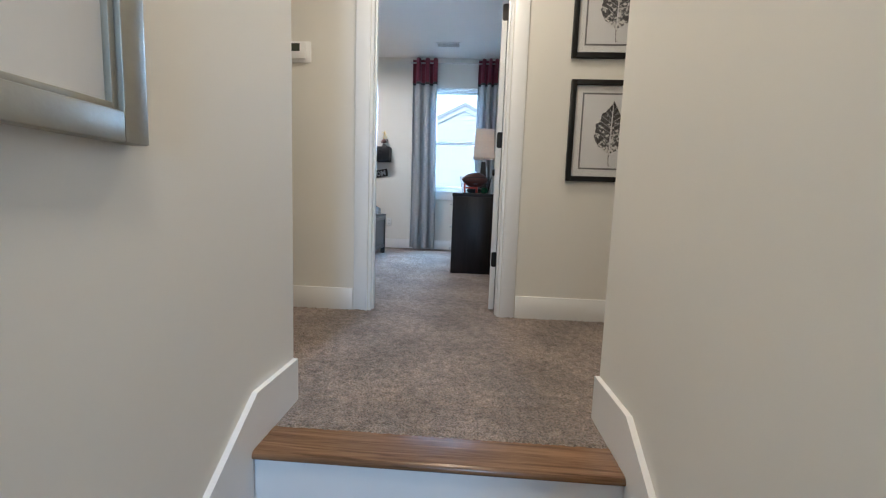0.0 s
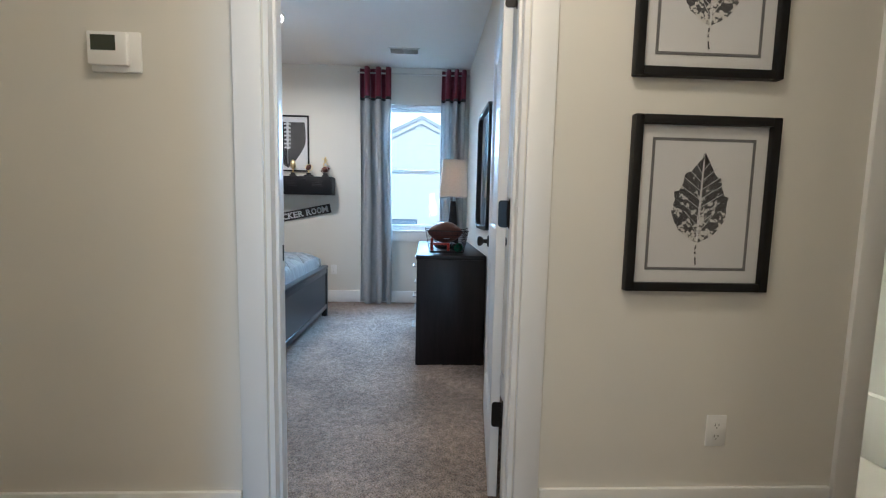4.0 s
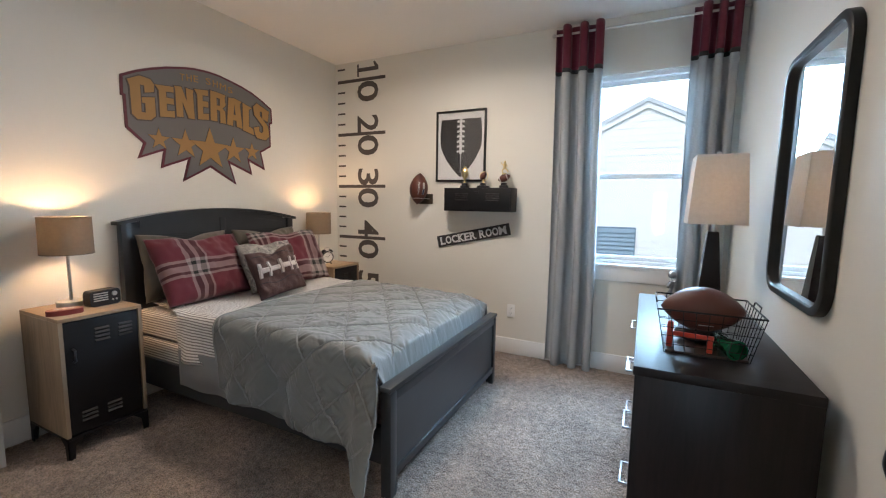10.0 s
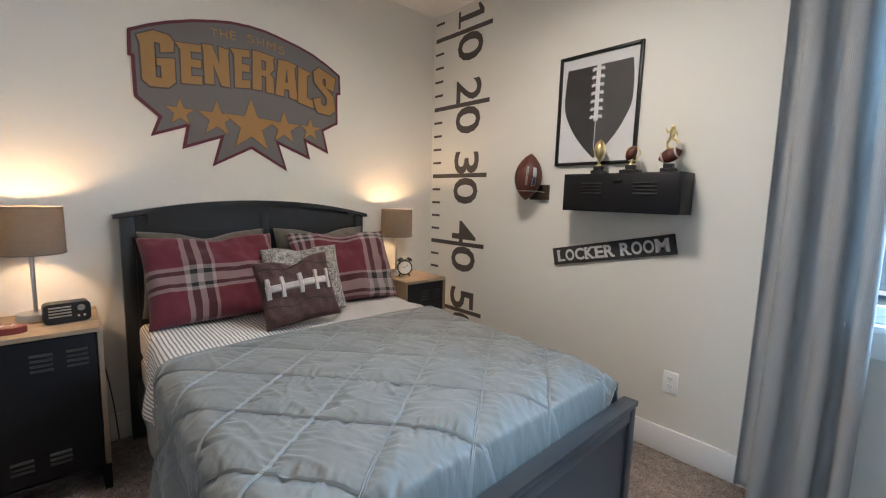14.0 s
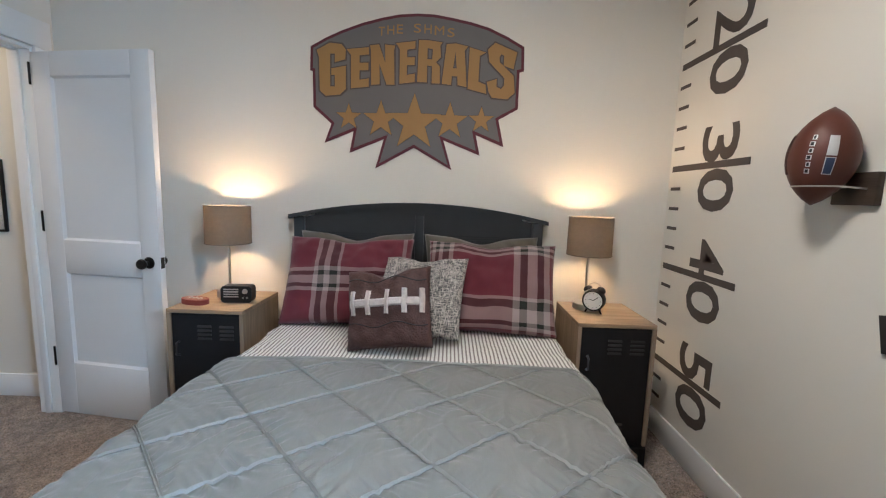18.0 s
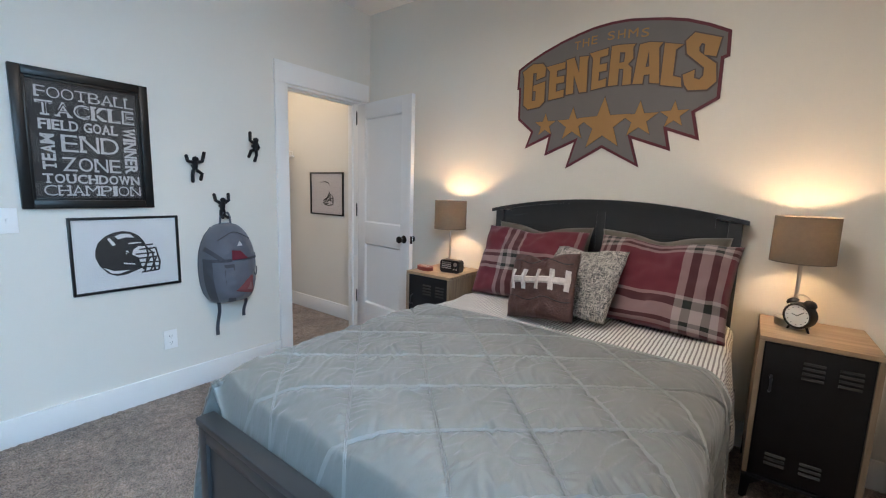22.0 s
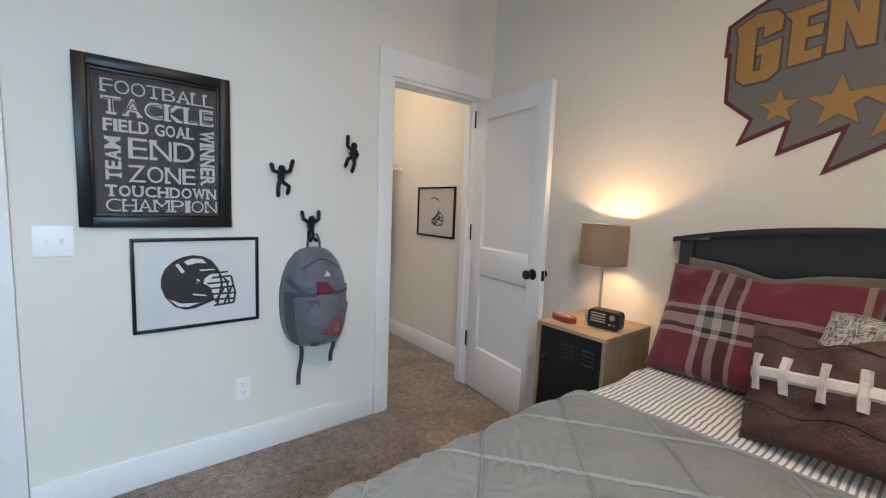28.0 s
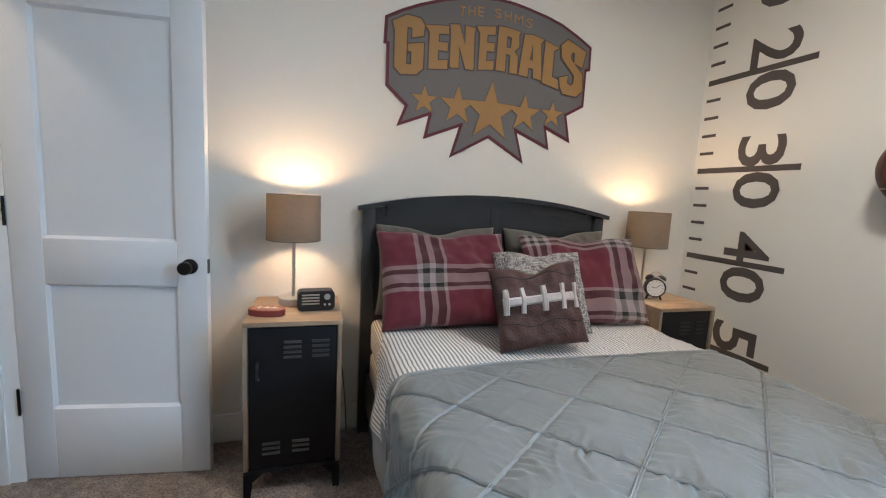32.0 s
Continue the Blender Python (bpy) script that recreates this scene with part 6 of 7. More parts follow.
bag_patch("body", -1, 1, -1, 1, 0.0, PACK, "grey nylon body", 40)
part("back_panel", prism(bmesh.new(), [bag_shape(u, v)[:2] for u, v in [(-1, -0.9 + 0.18 * k) for k in range(11)][::-1] + [(1, -0.9 + 0.18 * k) for k in range(11)]], "z", 0.008, 0.022), PACKD, bag)
bag_patch("front_pocket", -0.80, 0.72, -0.93, 0.12, 0.002, PACK, "bulging front pocket", bulge=0.022)
bag_patch("top_pocket", -0.62, 0.62, 0.20, 0.80, 0.002, PACK, bulge=0.010)


def bag_quad(name, corners, lift, mat, label="", pocket=False, n=12):
    """A patch between four corners (u, v), laid on the bag's front or on its pocket."""
    b = bmesh.new()
    g = []
    for i in range(n + 1):
        row = []
        for j in range(n + 1):
            p, q = i / n, j / n
            u, v = (sum(c[k] * w for c, w in zip(corners, ((1 - p) * (1 - q), p * (1 - q), p * q, (1 - p) * q))) for k in (0, 1))
            x, y, z = bag_shape(u, v)
            if pocket:
                k = (1 - (2 * (u + 0.80) / 1.52 - 1) ** 4) * (1 - (2 * (v + 0.93) / 1.05 - 1) ** 4)
                z += 0.002 + 0.022 * k + k * (0.013 * noise.noise(Vector((x * 17, y * 24, 2.0))) + 0.005 * noise.noise(Vector((x * 60, y * 50, 5.0))))
            row.append(b.verts.new((x, y, z + lift)))
        g.append(row)
    for i in range(n):
        for j in range(n):
            b.faces.new((g[i][j], g[i + 1][j], g[i + 1][j + 1], g[i][j + 1]))
    o = part(name, b, mat, bag, label, 60)
    so = o.modifiers.new("thickness", "SOLIDIFY")
    so.thickness, so.offset = 0.0015, 1
    return o


bag_quad("opening", [(-0.26, 0.15), (0.34, 0.16), (0.08, 0.36), (-0.25, 0.38)], 0.018, PACKM, "maroon lining showing in the pocket")
bag_quad("trim", [(-0.24, -0.60), (0.50, -0.72), (0.46, -0.28), (0.38, -0.25)], 0.002, PACKR, "coral red triangular pocket trim", True)
bag_quad("trim_inset", [(0.17, -0.58), (0.41, -0.62), (0.39, -0.44), (0.37, -0.43)], 0.0045, PACKI, "pale coral patch inside the red trim", True)
for v0, v1, u0, u1, lab in ((0.80, 0.62, -0.72, 0.72, "curved top zip"), (0.16, 0.13, -0.78, 0.74, "pocket zip"), (-0.30, -0.12, 0.52, 0.86, "side zip")):
    zp = []
    for k in range(25):
        q = k / 24
        xx, yy, zz = bag_shape(u0 + (u1 - u0) * q, v1 + (v0 - v1) * math.sin(math.pi * q))
        zp.append((xx, yy, zz + 0.014))
    part("zip", tube(bmesh.new(), zp, 0.0035, 6), PACKD, bag, lab)
bag_patch("side_panel", -0.97, -0.80, -0.9, 0.1, 0.004, PACKD)
bag_patch("compression_strap", -0.98, -0.25, 0.10, 0.17, 0.010, PACKD, "dark webbing strap")
bag_patch("compression_strap", 0.35, 0.98, 0.12, 0.18, 0.010, PACKD, "dark webbing strap")
bag_quad("compression_strap", [(-0.99, 0.36), (-0.97, 0.46), (-0.50, 0.18), (-0.55, 0.10)], 0.012, PACKD, "dark webbing strap")
bag_patch("webbing", -0.52, -0.20, -0.9, 0.05, 0.018, PACKD, "dark vertical panel")
x, y, z = bag_shape(0.12, 0.52)
part("badge", prism(bmesh.new(), [(x - 0.018, y - 0.012), (x + 0.018, y - 0.012), (x, y + 0.018)], "z", z + 0.006, z + 0.016), CHALK, bag, "small white triangle badge", 0)
part("grab_loop", tube(bmesh.new(), [(-0.035, 0.515, 0.03), (-0.03, 0.565, 0.03), (-0.015, 0.592, 0.035), (0.015, 0.592, 0.035), (0.03, 0.565, 0.03), (0.035, 0.515, 0.03)], 0.007, 8), PACK, bag)
for x0, ln in ((-0.075, 0.255), (0.105, 0.16)):
    b = bmesh.new()
    rows = []
    for k in range(9):
        yy = 0.03 - ln * k / 8
        zz = 0.035 + 0.012 * math.sin(k * 0.8)
        rows.append([b.verts.new(p) for p in ((x0 + 0.008 * math.sin(k * 0.5) - 0.011, yy, zz), (x0 + 0.008 * math.sin(k * 0.5) + 0.011, yy, zz), (x0 + 0.008 * math.sin(k * 0.5) + 0.011, yy, zz - 0.003), (x0 + 0.008 * math.sin(k * 0.5) - 0.011, yy, zz - 0.003))])
    for p, q in zip(rows, rows[1:]):
        for k in range(4):
            b.faces.new((p[k], p[(k + 1) % 4], q[(k + 1) % 4], q[k]))
    b.faces.new(rows[0][::-1])
    b.faces.new(rows[-1])
    part("shoulder_strap", b, PACKD, bag, "loose strap end")
part("buckle", boxed((0.150, 0.30, 0.05), (0.182, 0.315, 0.06), 0.003), PLASTB, bag, "black strap buckle")


# ---- plates, outlets ----
def outlet(m, label="white duplex wall outlet"):
    t = thing("wall_outlet", m, label, "outlet")
    part("plate", boxed((-0.037, -0.059, 0.0004), (0.037, 0.059, 0.006), 0.002), PLASTW, t)
    for y in (0.021, -0.021):
        part("socket", prism(bmesh.new(), [(p, q + y) for p, q in rounded(0.034, 0.028, 0.010)], "z", 0.005, 0.008), PLASTW, t)
        b = bmesh.new()
        for x, h in ((-0.007, 0.009), (0.007, 0.007)):
            box(b, (x - 0.0012, y + 0.002 - h / 2, 0.0078), (x + 0.0012, y + 0.002 + h / 2, 0.0083))
        cyl(b, (0, y - 0.009, 0.0078), (0, y - 0.009, 0.0083), 0.0022, n=8)
        part("slot", b, PLASTB, t, smooth=0)


outlet(on_wall("n", 2.00, 0.40))
outlet(on_wall("s", 1.665, 0.357))
outlet(HALL @ on_wall("n", 4.176, 0.363))
sw = thing("light_switch", on_wall("s", 2.335, 1.12), "white double light switch plate", "light switch")
part("plate", boxed((-0.060, -0.060, 0.0004), (0.060, 0.060, 0.006), 0.002), PLASTW, sw)
for x in (-0.023, 0.023):
    part("toggle", box(boxed((x - 0.006, -0.013, 0.005), (x + 0.006, 0.013, 0.008), 0.001), (x - 0.004, -0.002, 0.007), (x + 0.004, 0.010, 0.017), 0.001), PLASTW, sw)
th = thing("thermostat", HALL @ on_wall("n", 2.120, 1.6175), "white wall thermostat with dark display", "thermostat")
part("body", boxed((-0.077, -0.0625, 0.0004), (0.077, 0.0625, 0.012), 0.006), PLASTW, th)
part("cover", boxed((-0.075, -0.045, 0.010), (0.045, 0.056, 0.028), 0.005), PLASTW, th)
part("display", boxed((-0.062, -0.002, 0.0275), (0.012, 0.044, 0.029)), M("lcd", (0.05, 0.06, 0.045), 0.2, var=0.1, bump=0), th, "dark green display", 0)


# ---- curtains ----
CURT = stripe_cloth("fine_striped_curtain", 0.0068, (0.52, 0.53, 0.535), (0.45, 0.46, 0.465), 0.40)
_n, _l, _b = nodes_of(CURT)
_t = _n.new("ShaderNodeBsdfTranslucent")
_l.new(_b.inputs["Base Color"].links[0].from_socket, _t.inputs["Color"])
_x = _n.new("ShaderNodeMixShader")
_x.inputs[0].default_value = 0.30
_l.new(_b.outputs[0], _x.inputs[1])
_l.new(_t.outputs[0], _x.inputs[2])
_l.new(_x.outputs[0], _n["Material Output"].inputs[0])
CURTM = cloth("maroon_curtain_header", (0.165, 0.020, 0.042), 0.85, 600)
CURTD = cloth("charcoal_curtain_band", (0.05, 0.05, 0.052), 0.85, 600)


def curtain(x0, x1, folds, seed, label):
    yc = YN - 0.085
    t = thing("curtain", pose((x0 + x1) / 2, yc, 0), label, "curtain", "window curtains")

    def sheet(name, z0, z1, mat, nz, lab=""):
        nx = folds * 22
        co, uvs = [], []
        for i in range(nx + 1):
            a = i / nx
            for j in range(nz + 1):
                z = z0 + (z1 - z0) * j / nz
                ph = 2 * math.pi * folds * a + 0.35 * math.sin(a * 7 + seed) + 0.25 * math.sin(z * 1.7 + a * 5 + seed)
                amp = 0.046 + 0.008 * math.sin(a * 9 + seed) + 0.006 * (1 - z / 2.75)
                spread = 1 + 0.05 * (1 - z / 2.75) * math.sin(seed)
                x = (a - 0.5) * (x1 - x0) * spread - 0.011 * math.sin(2 * ph) + 0.014 * math.sin(z * 1.3 + seed)
                y = amp * math.sin(ph) + 0.006 * noise.noise(Vector((a * 20, z * 3, seed)))
                zz = z + (0.012 * math.sin(ph * 0.5 + seed) if j == 0 and z0 < 0.1 else 0.0) + (0.016 * abs(math.sin(ph)) if j == nz and z1 > 2.7 else 0.0)
                co.append((x, y, zz))
                uvs.append((a * folds * 0.30, z))
        fs = [(i * (nz + 1) + j, (i + 1) * (nz + 1) + j, (i + 1) * (nz + 1) + j + 1, i * (nz + 1) + j + 1) for i in range(nx) for j in range(nz)]
        me = bpy.data.meshes.new(name)
        me.from_pydata(co, [], fs)
        uvl = me.uv_layers.new(name="UVMap")
        idx = np.empty(len(me.loops), dtype=np.int32)
        me.loops.foreach_get("vertex_index", idx)
        uvl.data.foreach_set("uv", np.array(uvs)[idx].ravel())
        ob = link(name, me, mat, t, lab, 0)
        me.shade_smooth()
        so = ob.modifiers.new("thickness", "SOLIDIFY")
        so.thickness, so.offset = 0.003, 0
    sheet("panel", 0.012, 2.40, CURT, 60, "fine grey striped cloth")
    sheet("band", 2.40, 2.432, CURTD, 2, "charcoal band")
    sheet("header", 2.432, 2.745, CURTM, 10, "maroon header")
    return t


curtain(2.335, 2.695, 3, 0.7, "grey striped curtain with maroon header")
curtain(3.285, 3.555, 3, 2.1, "grey striped curtain with maroon header by the mirror wall")
rod = thing("curtain_rod", pose(2.95, YN - 0.085, 2.70), "slim steel curtain rod over the window", "curtain rod")
part("rod", cyl(bmesh.new(), (-0.64, 0, 0), (0.625, 0, 0), 0.009, n=12), STEEL, rod)
part("finial", ball(bmesh.new(), (-0.648, 0, 0), 0.016, 12, 8), STEEL, rod)
part("finial", ball(bmesh.new(), (0.630, 0, 0), 0.014, 12, 8), STEEL, rod)
for x in (-0.56, 0.59):
    part("bracket", box(cyl(bmesh.new(), (x, 0, 0), (x, 0.083, 0), 0.006, n=8), (x - 0.012, 0.080, -0.03), (x + 0.012, 0.085, 0.03), 0.001), STEEL, rod)

# ---- mirror ----
mir = thing("wall_mirror", on_wall("e", 1.972, 1.49), "tall mirror with rounded black frame on the wall", "mirror")
mw, mh = 0.685, 0.995
outer, inner = rounded(mw, mh, 0.105, 8), rounded(mw - 0.066, mh - 0.066, 0.078, 8)
b = bmesh.new()
ro = [[b.verts.new((x, y, z)) for x, y in pts] for pts, z in ((outer, 0.001), (outer, 0.030), (rounded(mw - 0.012, mh - 0.012, 0.10, 8), 0.034), (rounded(mw - 0.055, mh - 0.055, 0.083, 8), 0.034), (inner, 0.028), (inner, 0.006))]
for p, q in zip(ro, ro[1:]):
    for k in range(len(p)):
        b.faces.new((p[k], p[(k + 1) % len(p)], q[(k + 1) % len(p)], q[k]))
part("frame", b, FRAMEB, mir, "glossy black rounded frame")
part("mirror_glass", prism(bmesh.new(), rounded(mw - 0.06, mh - 0.06, 0.08, 8), "z", 0.005, 0.012), MIRROR, mir, "mirror glass", 0)

# ---- dresser ----
DX0, DX1, DY0, DY1, DZ = 3.045, 3.548, 1.43, 2.745, 0.82
dr = thing("dresser", pose((DX0 + DX1) / 2, (DY0 + DY1) / 2, 0), "dark espresso dresser with six grey-brown drawers", "dresser")
DI = Matrix.Translation((-(DX0 + DX1) / 2, -(DY0 + DY1) / 2, 0))


def dp(name, bm, mat, parent=None, label="", smooth=30):
    bm.transform(DI)
    return part(name, bm, mat, parent or dr, label, smooth)


dp("top", boxed((DX0 - 0.006, DY0 - 0.004, DZ - 0.032), (DX1, DY1 + 0.004, DZ), 0.003), ESPRESSO, label="smooth espresso top")
for y in (DY0, DY1 - 0.022):
    dp("side", boxed((DX0, y, 0.0), (DX1, y + 0.022, DZ - 0.032), 0.002), ESP_SIDE)
dp("back", boxed((DX1 - 0.012, DY0 + 0.022, 0.02), (DX1 - 0.004, DY1 - 0.022, DZ - 0.032)), ESP_SIDE, smooth=0)
dp("plinth", boxed((DX0 + 0.03, DY0 + 0.022, 0.0), (DX0 + 0.05, DY1 - 0.022, 0.06)), ESP_SIDE, smooth=0)
ym = (DY0 + DY1) / 2
dp("divider", boxed((DX0 + 0.002, ym - 0.011, 0.06), (DX0 + 0.04, ym + 0.011, DZ - 0.032)), ESP_SIDE, smooth=0)
for y0, y1 in ((DY0 + 0.026, ym - 0.014), (ym + 0.014, DY1 - 0.026)):
    for k in range(3):
        z0 = 0.068 + 0.2405 * k
        d = dp("drawer", boxed((DX0 + 0.001, y0, z0), (DX0 + 0.020, y1, z0 + 0.232), 0.002), DRAWER, label="grey-brown drawer front")
        yc, zc = (y0 + y1) / 2, z0 + 0.150
        b = bmesh.new()
        for yy in (yc - 0.08, yc + 0.072):
            box(b, (DX0 - 0.030, yy, zc), (DX0 + 0.001, yy + 0.008, zc + 0.008), 0.001)
        box(b, (DX0 - 0.034, yc - 0.08, zc - 0.001), (DX0 - 0.026, yc + 0.08, zc + 0.009), 0.001)
        dp("handle", b, CHROME, d, "square chrome bar pull")

# lamp on the dresser
SHADEW = shade_material("white_linen_shade", (0.80, 0.77, 0.73), 0.55)
dl = thing("table_lamp", pose(3.365, 2.47, DZ), "table lamp with black obelisk base and white square shade", "table lamp")


def frustum(w0, z0, w1, z1, bev=0.003):
    b = bmesh.new()
    lo = [b.verts.new((sx * w0 / 2, sy * w0 / 2, z0)) for sx, sy in ((-1, -1), (1, -1), (1, 1), (-1, 1))]
    hi = [b.verts.new((sx * w1 / 2, sy * w1 / 2, z1)) for sx, sy in ((-1, -1), (1, -1), (1, 1), (-1, 1))]
    b.faces.new(lo[::-1])
    b.faces.new(hi)
    for k in range(4):
        b.faces.new((lo[k], lo[(k + 1) % 4], hi[(k + 1) % 4], hi[k]))
    if bev:
        bmesh.ops.bevel(b, geom=b.edges[:], offset=bev, segments=2, affect="EDGES")
    return b


part("body", frustum(0.115, 0.0, 0.05, 0.415), M("black_lacquer", (0.014, 0.010, 0.010), 0.2, var=0.2, bump=0.03), dl, "black lacquered obelisk")
part("neck", cyl(bmesh.new(), (0, 0, 0.413), (0, 0, 0.47), 0.010, n=14), STEEL, dl)
b = frustum(0.255, 0.455, 0.215, 0.80, 0)
for f in [f for f in b.faces if abs(f.normal.z) > 0.9]:
    b.faces.remove(f)
sh = part("shade", b, SHADEW, dl, "white square tapered linen shade", 20)
so = sh.modifiers.new("thickness", "SOLIDIFY")
so.thickness = 0.0025
b = bmesh.new()
for s in (-1, 1):
    cyl(b, (0, 0, 0.79), (s * 0.106, 0, 0.797), 0.002, n=6)
    cyl(b, (0, 0, 0.79), (0, s * 0.106, 0.797), 0.002, n=6)
cyl(b, (0, 0, 0.46), (0, 0, 0.80), 0.003, n=6)
part("harp", b, STEEL, dl)
part("finial", boxed((-0.009, -0.009, 0.797), (0.009, 0.009, 0.822), 0.002), STEEL, dl)

# wire basket with sports kit
WIRE = M("black_wire", (0.012, 0.012, 0.013), 0.45, 0.3, var=0.1, bump=0)
bk = thing("wire_basket", pose(3.268, 1.755, DZ), "black wire basket on the dresser holding sports kit", "basket")


def basket_ring(k):
    w, l = 0.262 + 0.062 * k, 0.262 + 0.06 * k
    return w / 2, l / 2, 0.004 + 0.165 * k


b = bmesh.new()
for k in (0, 0.2, 0.4, 0.6, 0.8):
    w, l, z = basket_ring(k)
    tube(b, [(-w, -l, z), (w, -l, z), (w, l, z), (-w, l, z)], 0.0014, 5, True)
for s in range(-4, 5):
    f = s / 4
    for a in (-1, 1):
        (w0, l0, z0), (w1, l1, z1) = basket_ring(0), basket_ring(1)
        tube(b, [(f * w0, a * l0, z0), (f * w1, a * l1, z1)], 0.0014, 5)
        tube(b, [(a * w0, f * l0, z0), (a * w1, f * l1, z1)], 0.0014, 5)
part("mesh", b, WIRE, bk, "thin wire mesh")
w, l, z = basket_ring(1)
part("rim", tube(bmesh.new(), [(-w, -l, z), (w, -l, z), (w, l, z), (-w, l, z)], 0.0035, 6, True), WIRE, bk)
for s in (-1, 1):
    b = bmesh.new()
    tube(b, [(s * w, -0.05, z), (s * (w + 0.004), -0.045, z + 0.018), (s * (w + 0.004), 0.045, z + 0.018), (s * w, 0.05, z)], 0.003, 6)
    part("handle", b, WIRE, bk)
part("tray", boxed((-0.128, -0.128, 0.001), (0.128, 0.128, 0.012), 0.002), M("slatted_brown_tray", (0.055, 0.04, 0.032), 0.6, var=0.3, scale=20, bump=0.2), bk)
fb = football("football", pose(3.262, 1.752, DZ + 0.152, 6, 90, 9), 0.142, 0.084, "brown leather football lying in the wire basket", laces=False)
part("label", boxed((0.0615, -0.072, -0.02), (0.064, -0.052, 0.025), 0.0005), CHALK, fb, "white printed label").matrix_basis = pose(0, 0, 0, 0, 0, -14)
RED = M("orange_red_plastic", (0.55, 0.045, 0.02), 0.35, var=0.05, bump=0)
GREEN = M("green_clear_plastic", (0.012, 0.11, 0.05), 0.18, var=0.1, bump=0)
kt = thing("kicking_tee", pose(3.225, 1.665, DZ + 0.012, 0, 0, -8), "orange-red plastic kicking tee in the basket", "kicking tee")
b = boxed((-0.075, -0.006, 0.045), (0.07, 0.006, 0.062), 0.003)
part("crossbar", b, RED, kt)
for x in (-0.07, 0.058):
    part("leg", boxed((x - 0.010, -0.010, 0.0), (x + 0.010, 0.010, 0.062 + (0.035 if x < 0 else 0)), 0.003), RED, kt)
gb = thing("green_bottle", pose(3.335, 1.70, DZ + 0.042, 90, 0, 20), "green plastic bottle lying in the basket", "bottle")
part("body", lathe(bmesh.new(), [(0.020, -0.08), (0.026, -0.07), (0.027, 0.02), (0.034, 0.05), (0.036, 0.075), (0.030, 0.078), (0.026, 0.04), (0.001, 0.03)], 24), GREEN, gb)
bc = thing("black_cap", pose(3.27, 1.80, DZ + 0.012), "black folded cloth kit in the basket", "clothing")
part("cloth", ball(bmesh.new(), (0, 0.0, 0.03), (0.095, 0.06, 0.035), 16, 10), PLASTB, bc)

# chrome figurine
b = bmesh.new()
lathe(b, [(0.033, 0.0), (0.034, 0.004), (0.032, 0.008), (0.001, 0.009)], 24)
tube(b, [(0.012, 0, 0.008), (0.008, 0.004, 0.045), (0.0, 0, 0.085)], 0.007, 8)
tube(b, [(0.0, 0, 0.085), (-0.026, 0.004, 0.06), (-0.035, 0.01, 0.035)], 0.007, 8)
tube(b, [(0, 0, 0.083), (0.002, 0, 0.125)], [0.012, 0.016], 10)
tube(b, [(0.002, 0, 0.122), (0.03, 0.005, 0.105), (0.042, 0.0, 0.125)], 0.006, 8)
tube(b, [(0.002, 0, 0.122), (-0.025, 0.005, 0.11), (-0.038, 0.0, 0.095)], 0.006, 8)
ball(b, (0.002, 0, 0.160), 0.023, 16, 12)
tube(b, [(0.002, 0, 0.13), (0.002, 0, 0.15)], 0.006, 8)
fig = solo("figurine", b, CHROME, "small chrome player figurine on a round base", "figurine")
fig.matrix_world = pose(3.20, 2.54, DZ, 0, 0, 60)

# ---- on the nightstands ----
rad = thing("radio", pose(0.285, 1.150, NZ, 0, 0, 6), "small black retro radio with silver grille bars", "radio")
b = prism(bmesh.new(), [(p, q + 0.045) for p, q in rounded(0.155, 0.088, 0.018)], "x", -0.032, 0.032)
bmesh.ops.bevel(b, geom=b.edges[:], offset=0.0015, segments=1, affect="EDGES")
part("body", b, PLASTB, rad)
for k in range(4):
    part("grille_bar", boxed((0.031, -0.062, 0.030 + 0.013 * k), (0.0345, 0.012, 0.0365 + 0.013 * k), 0.001), STEEL, rad)
part("dial", cyl(bmesh.new(), (0.031, 0.045, 0.062), (0.040, 0.045, 0.062), 0.014, 0.012, 18), STEEL, rad, "silver tuning dial")
for y in (0.035, 0.055):
    part("button", cyl(bmesh.new(), (0.031, y, 0.028), (0.037, y, 0.028), 0.005, n=12), STEEL, rad)

dish = thing("football_dish", pose(0.345, 0.955, NZ, 0, 0, 75), "maroon football-shaped tray with white laces", "trinket dish")
oval = [(0.085 * math.cos(a * math.pi / 16) * (1 - 0.12 * abs(math.cos(a * math.pi / 16)) ** 3), 0.042 * math.sin(a * math.pi / 16)) for a in range(32)]
part("body", prism(bmesh.new(), oval, "z", 0.0, 0.026), M("maroon_leatherette", (0.19, 0.035, 0.03), 0.5, var=0.1, bump=0.2), dish)
part("inset", prism(bmesh.new(), [(x * 0.82, y * 0.75) for x, y in oval], "z", 0.025, 0.0275), M("brown_insert", (0.28, 0.14, 0.10), 0.6, var=0.1, bump=0.1), dish)
part("lace", boxed((-0.045, -0.004, 0.027), (0.045, 0.004, 0.030), 0.001), LACE, dish)
for x in (-0.03, 0.0, 0.03):
    part("lace", boxed((x - 0.003, -0.014, 0.027), (x + 0.003, 0.014, 0.031), 0.001), LACE, dish)

clk = thing("alarm_clock", pose(0.268, 3.03, NZ, 0, 0, -32) @ Matrix.Scale(1.14, 4), "black twin-bell alarm clock with white face", "alarm clock")
part("case", lathe(bmesh.new(), [(0.046, -0.022), (0.050, -0.018), (0.050, 0.018), (0.046, 0.024), (0.042, 0.024), (0.042, 0.016)], 32, pose(0, 0, 0.062, 0, 90, 0)), PLASTB, clk)
part("face", cyl(bmesh.new(), (0.010, 0, 0.062), (0.0175, 0, 0.062), 0.043, n=32), M("clock_face", (0.86, 0.85, 0.82), 0.4, var=0.02, bump=0), clk, "white dial", 0)
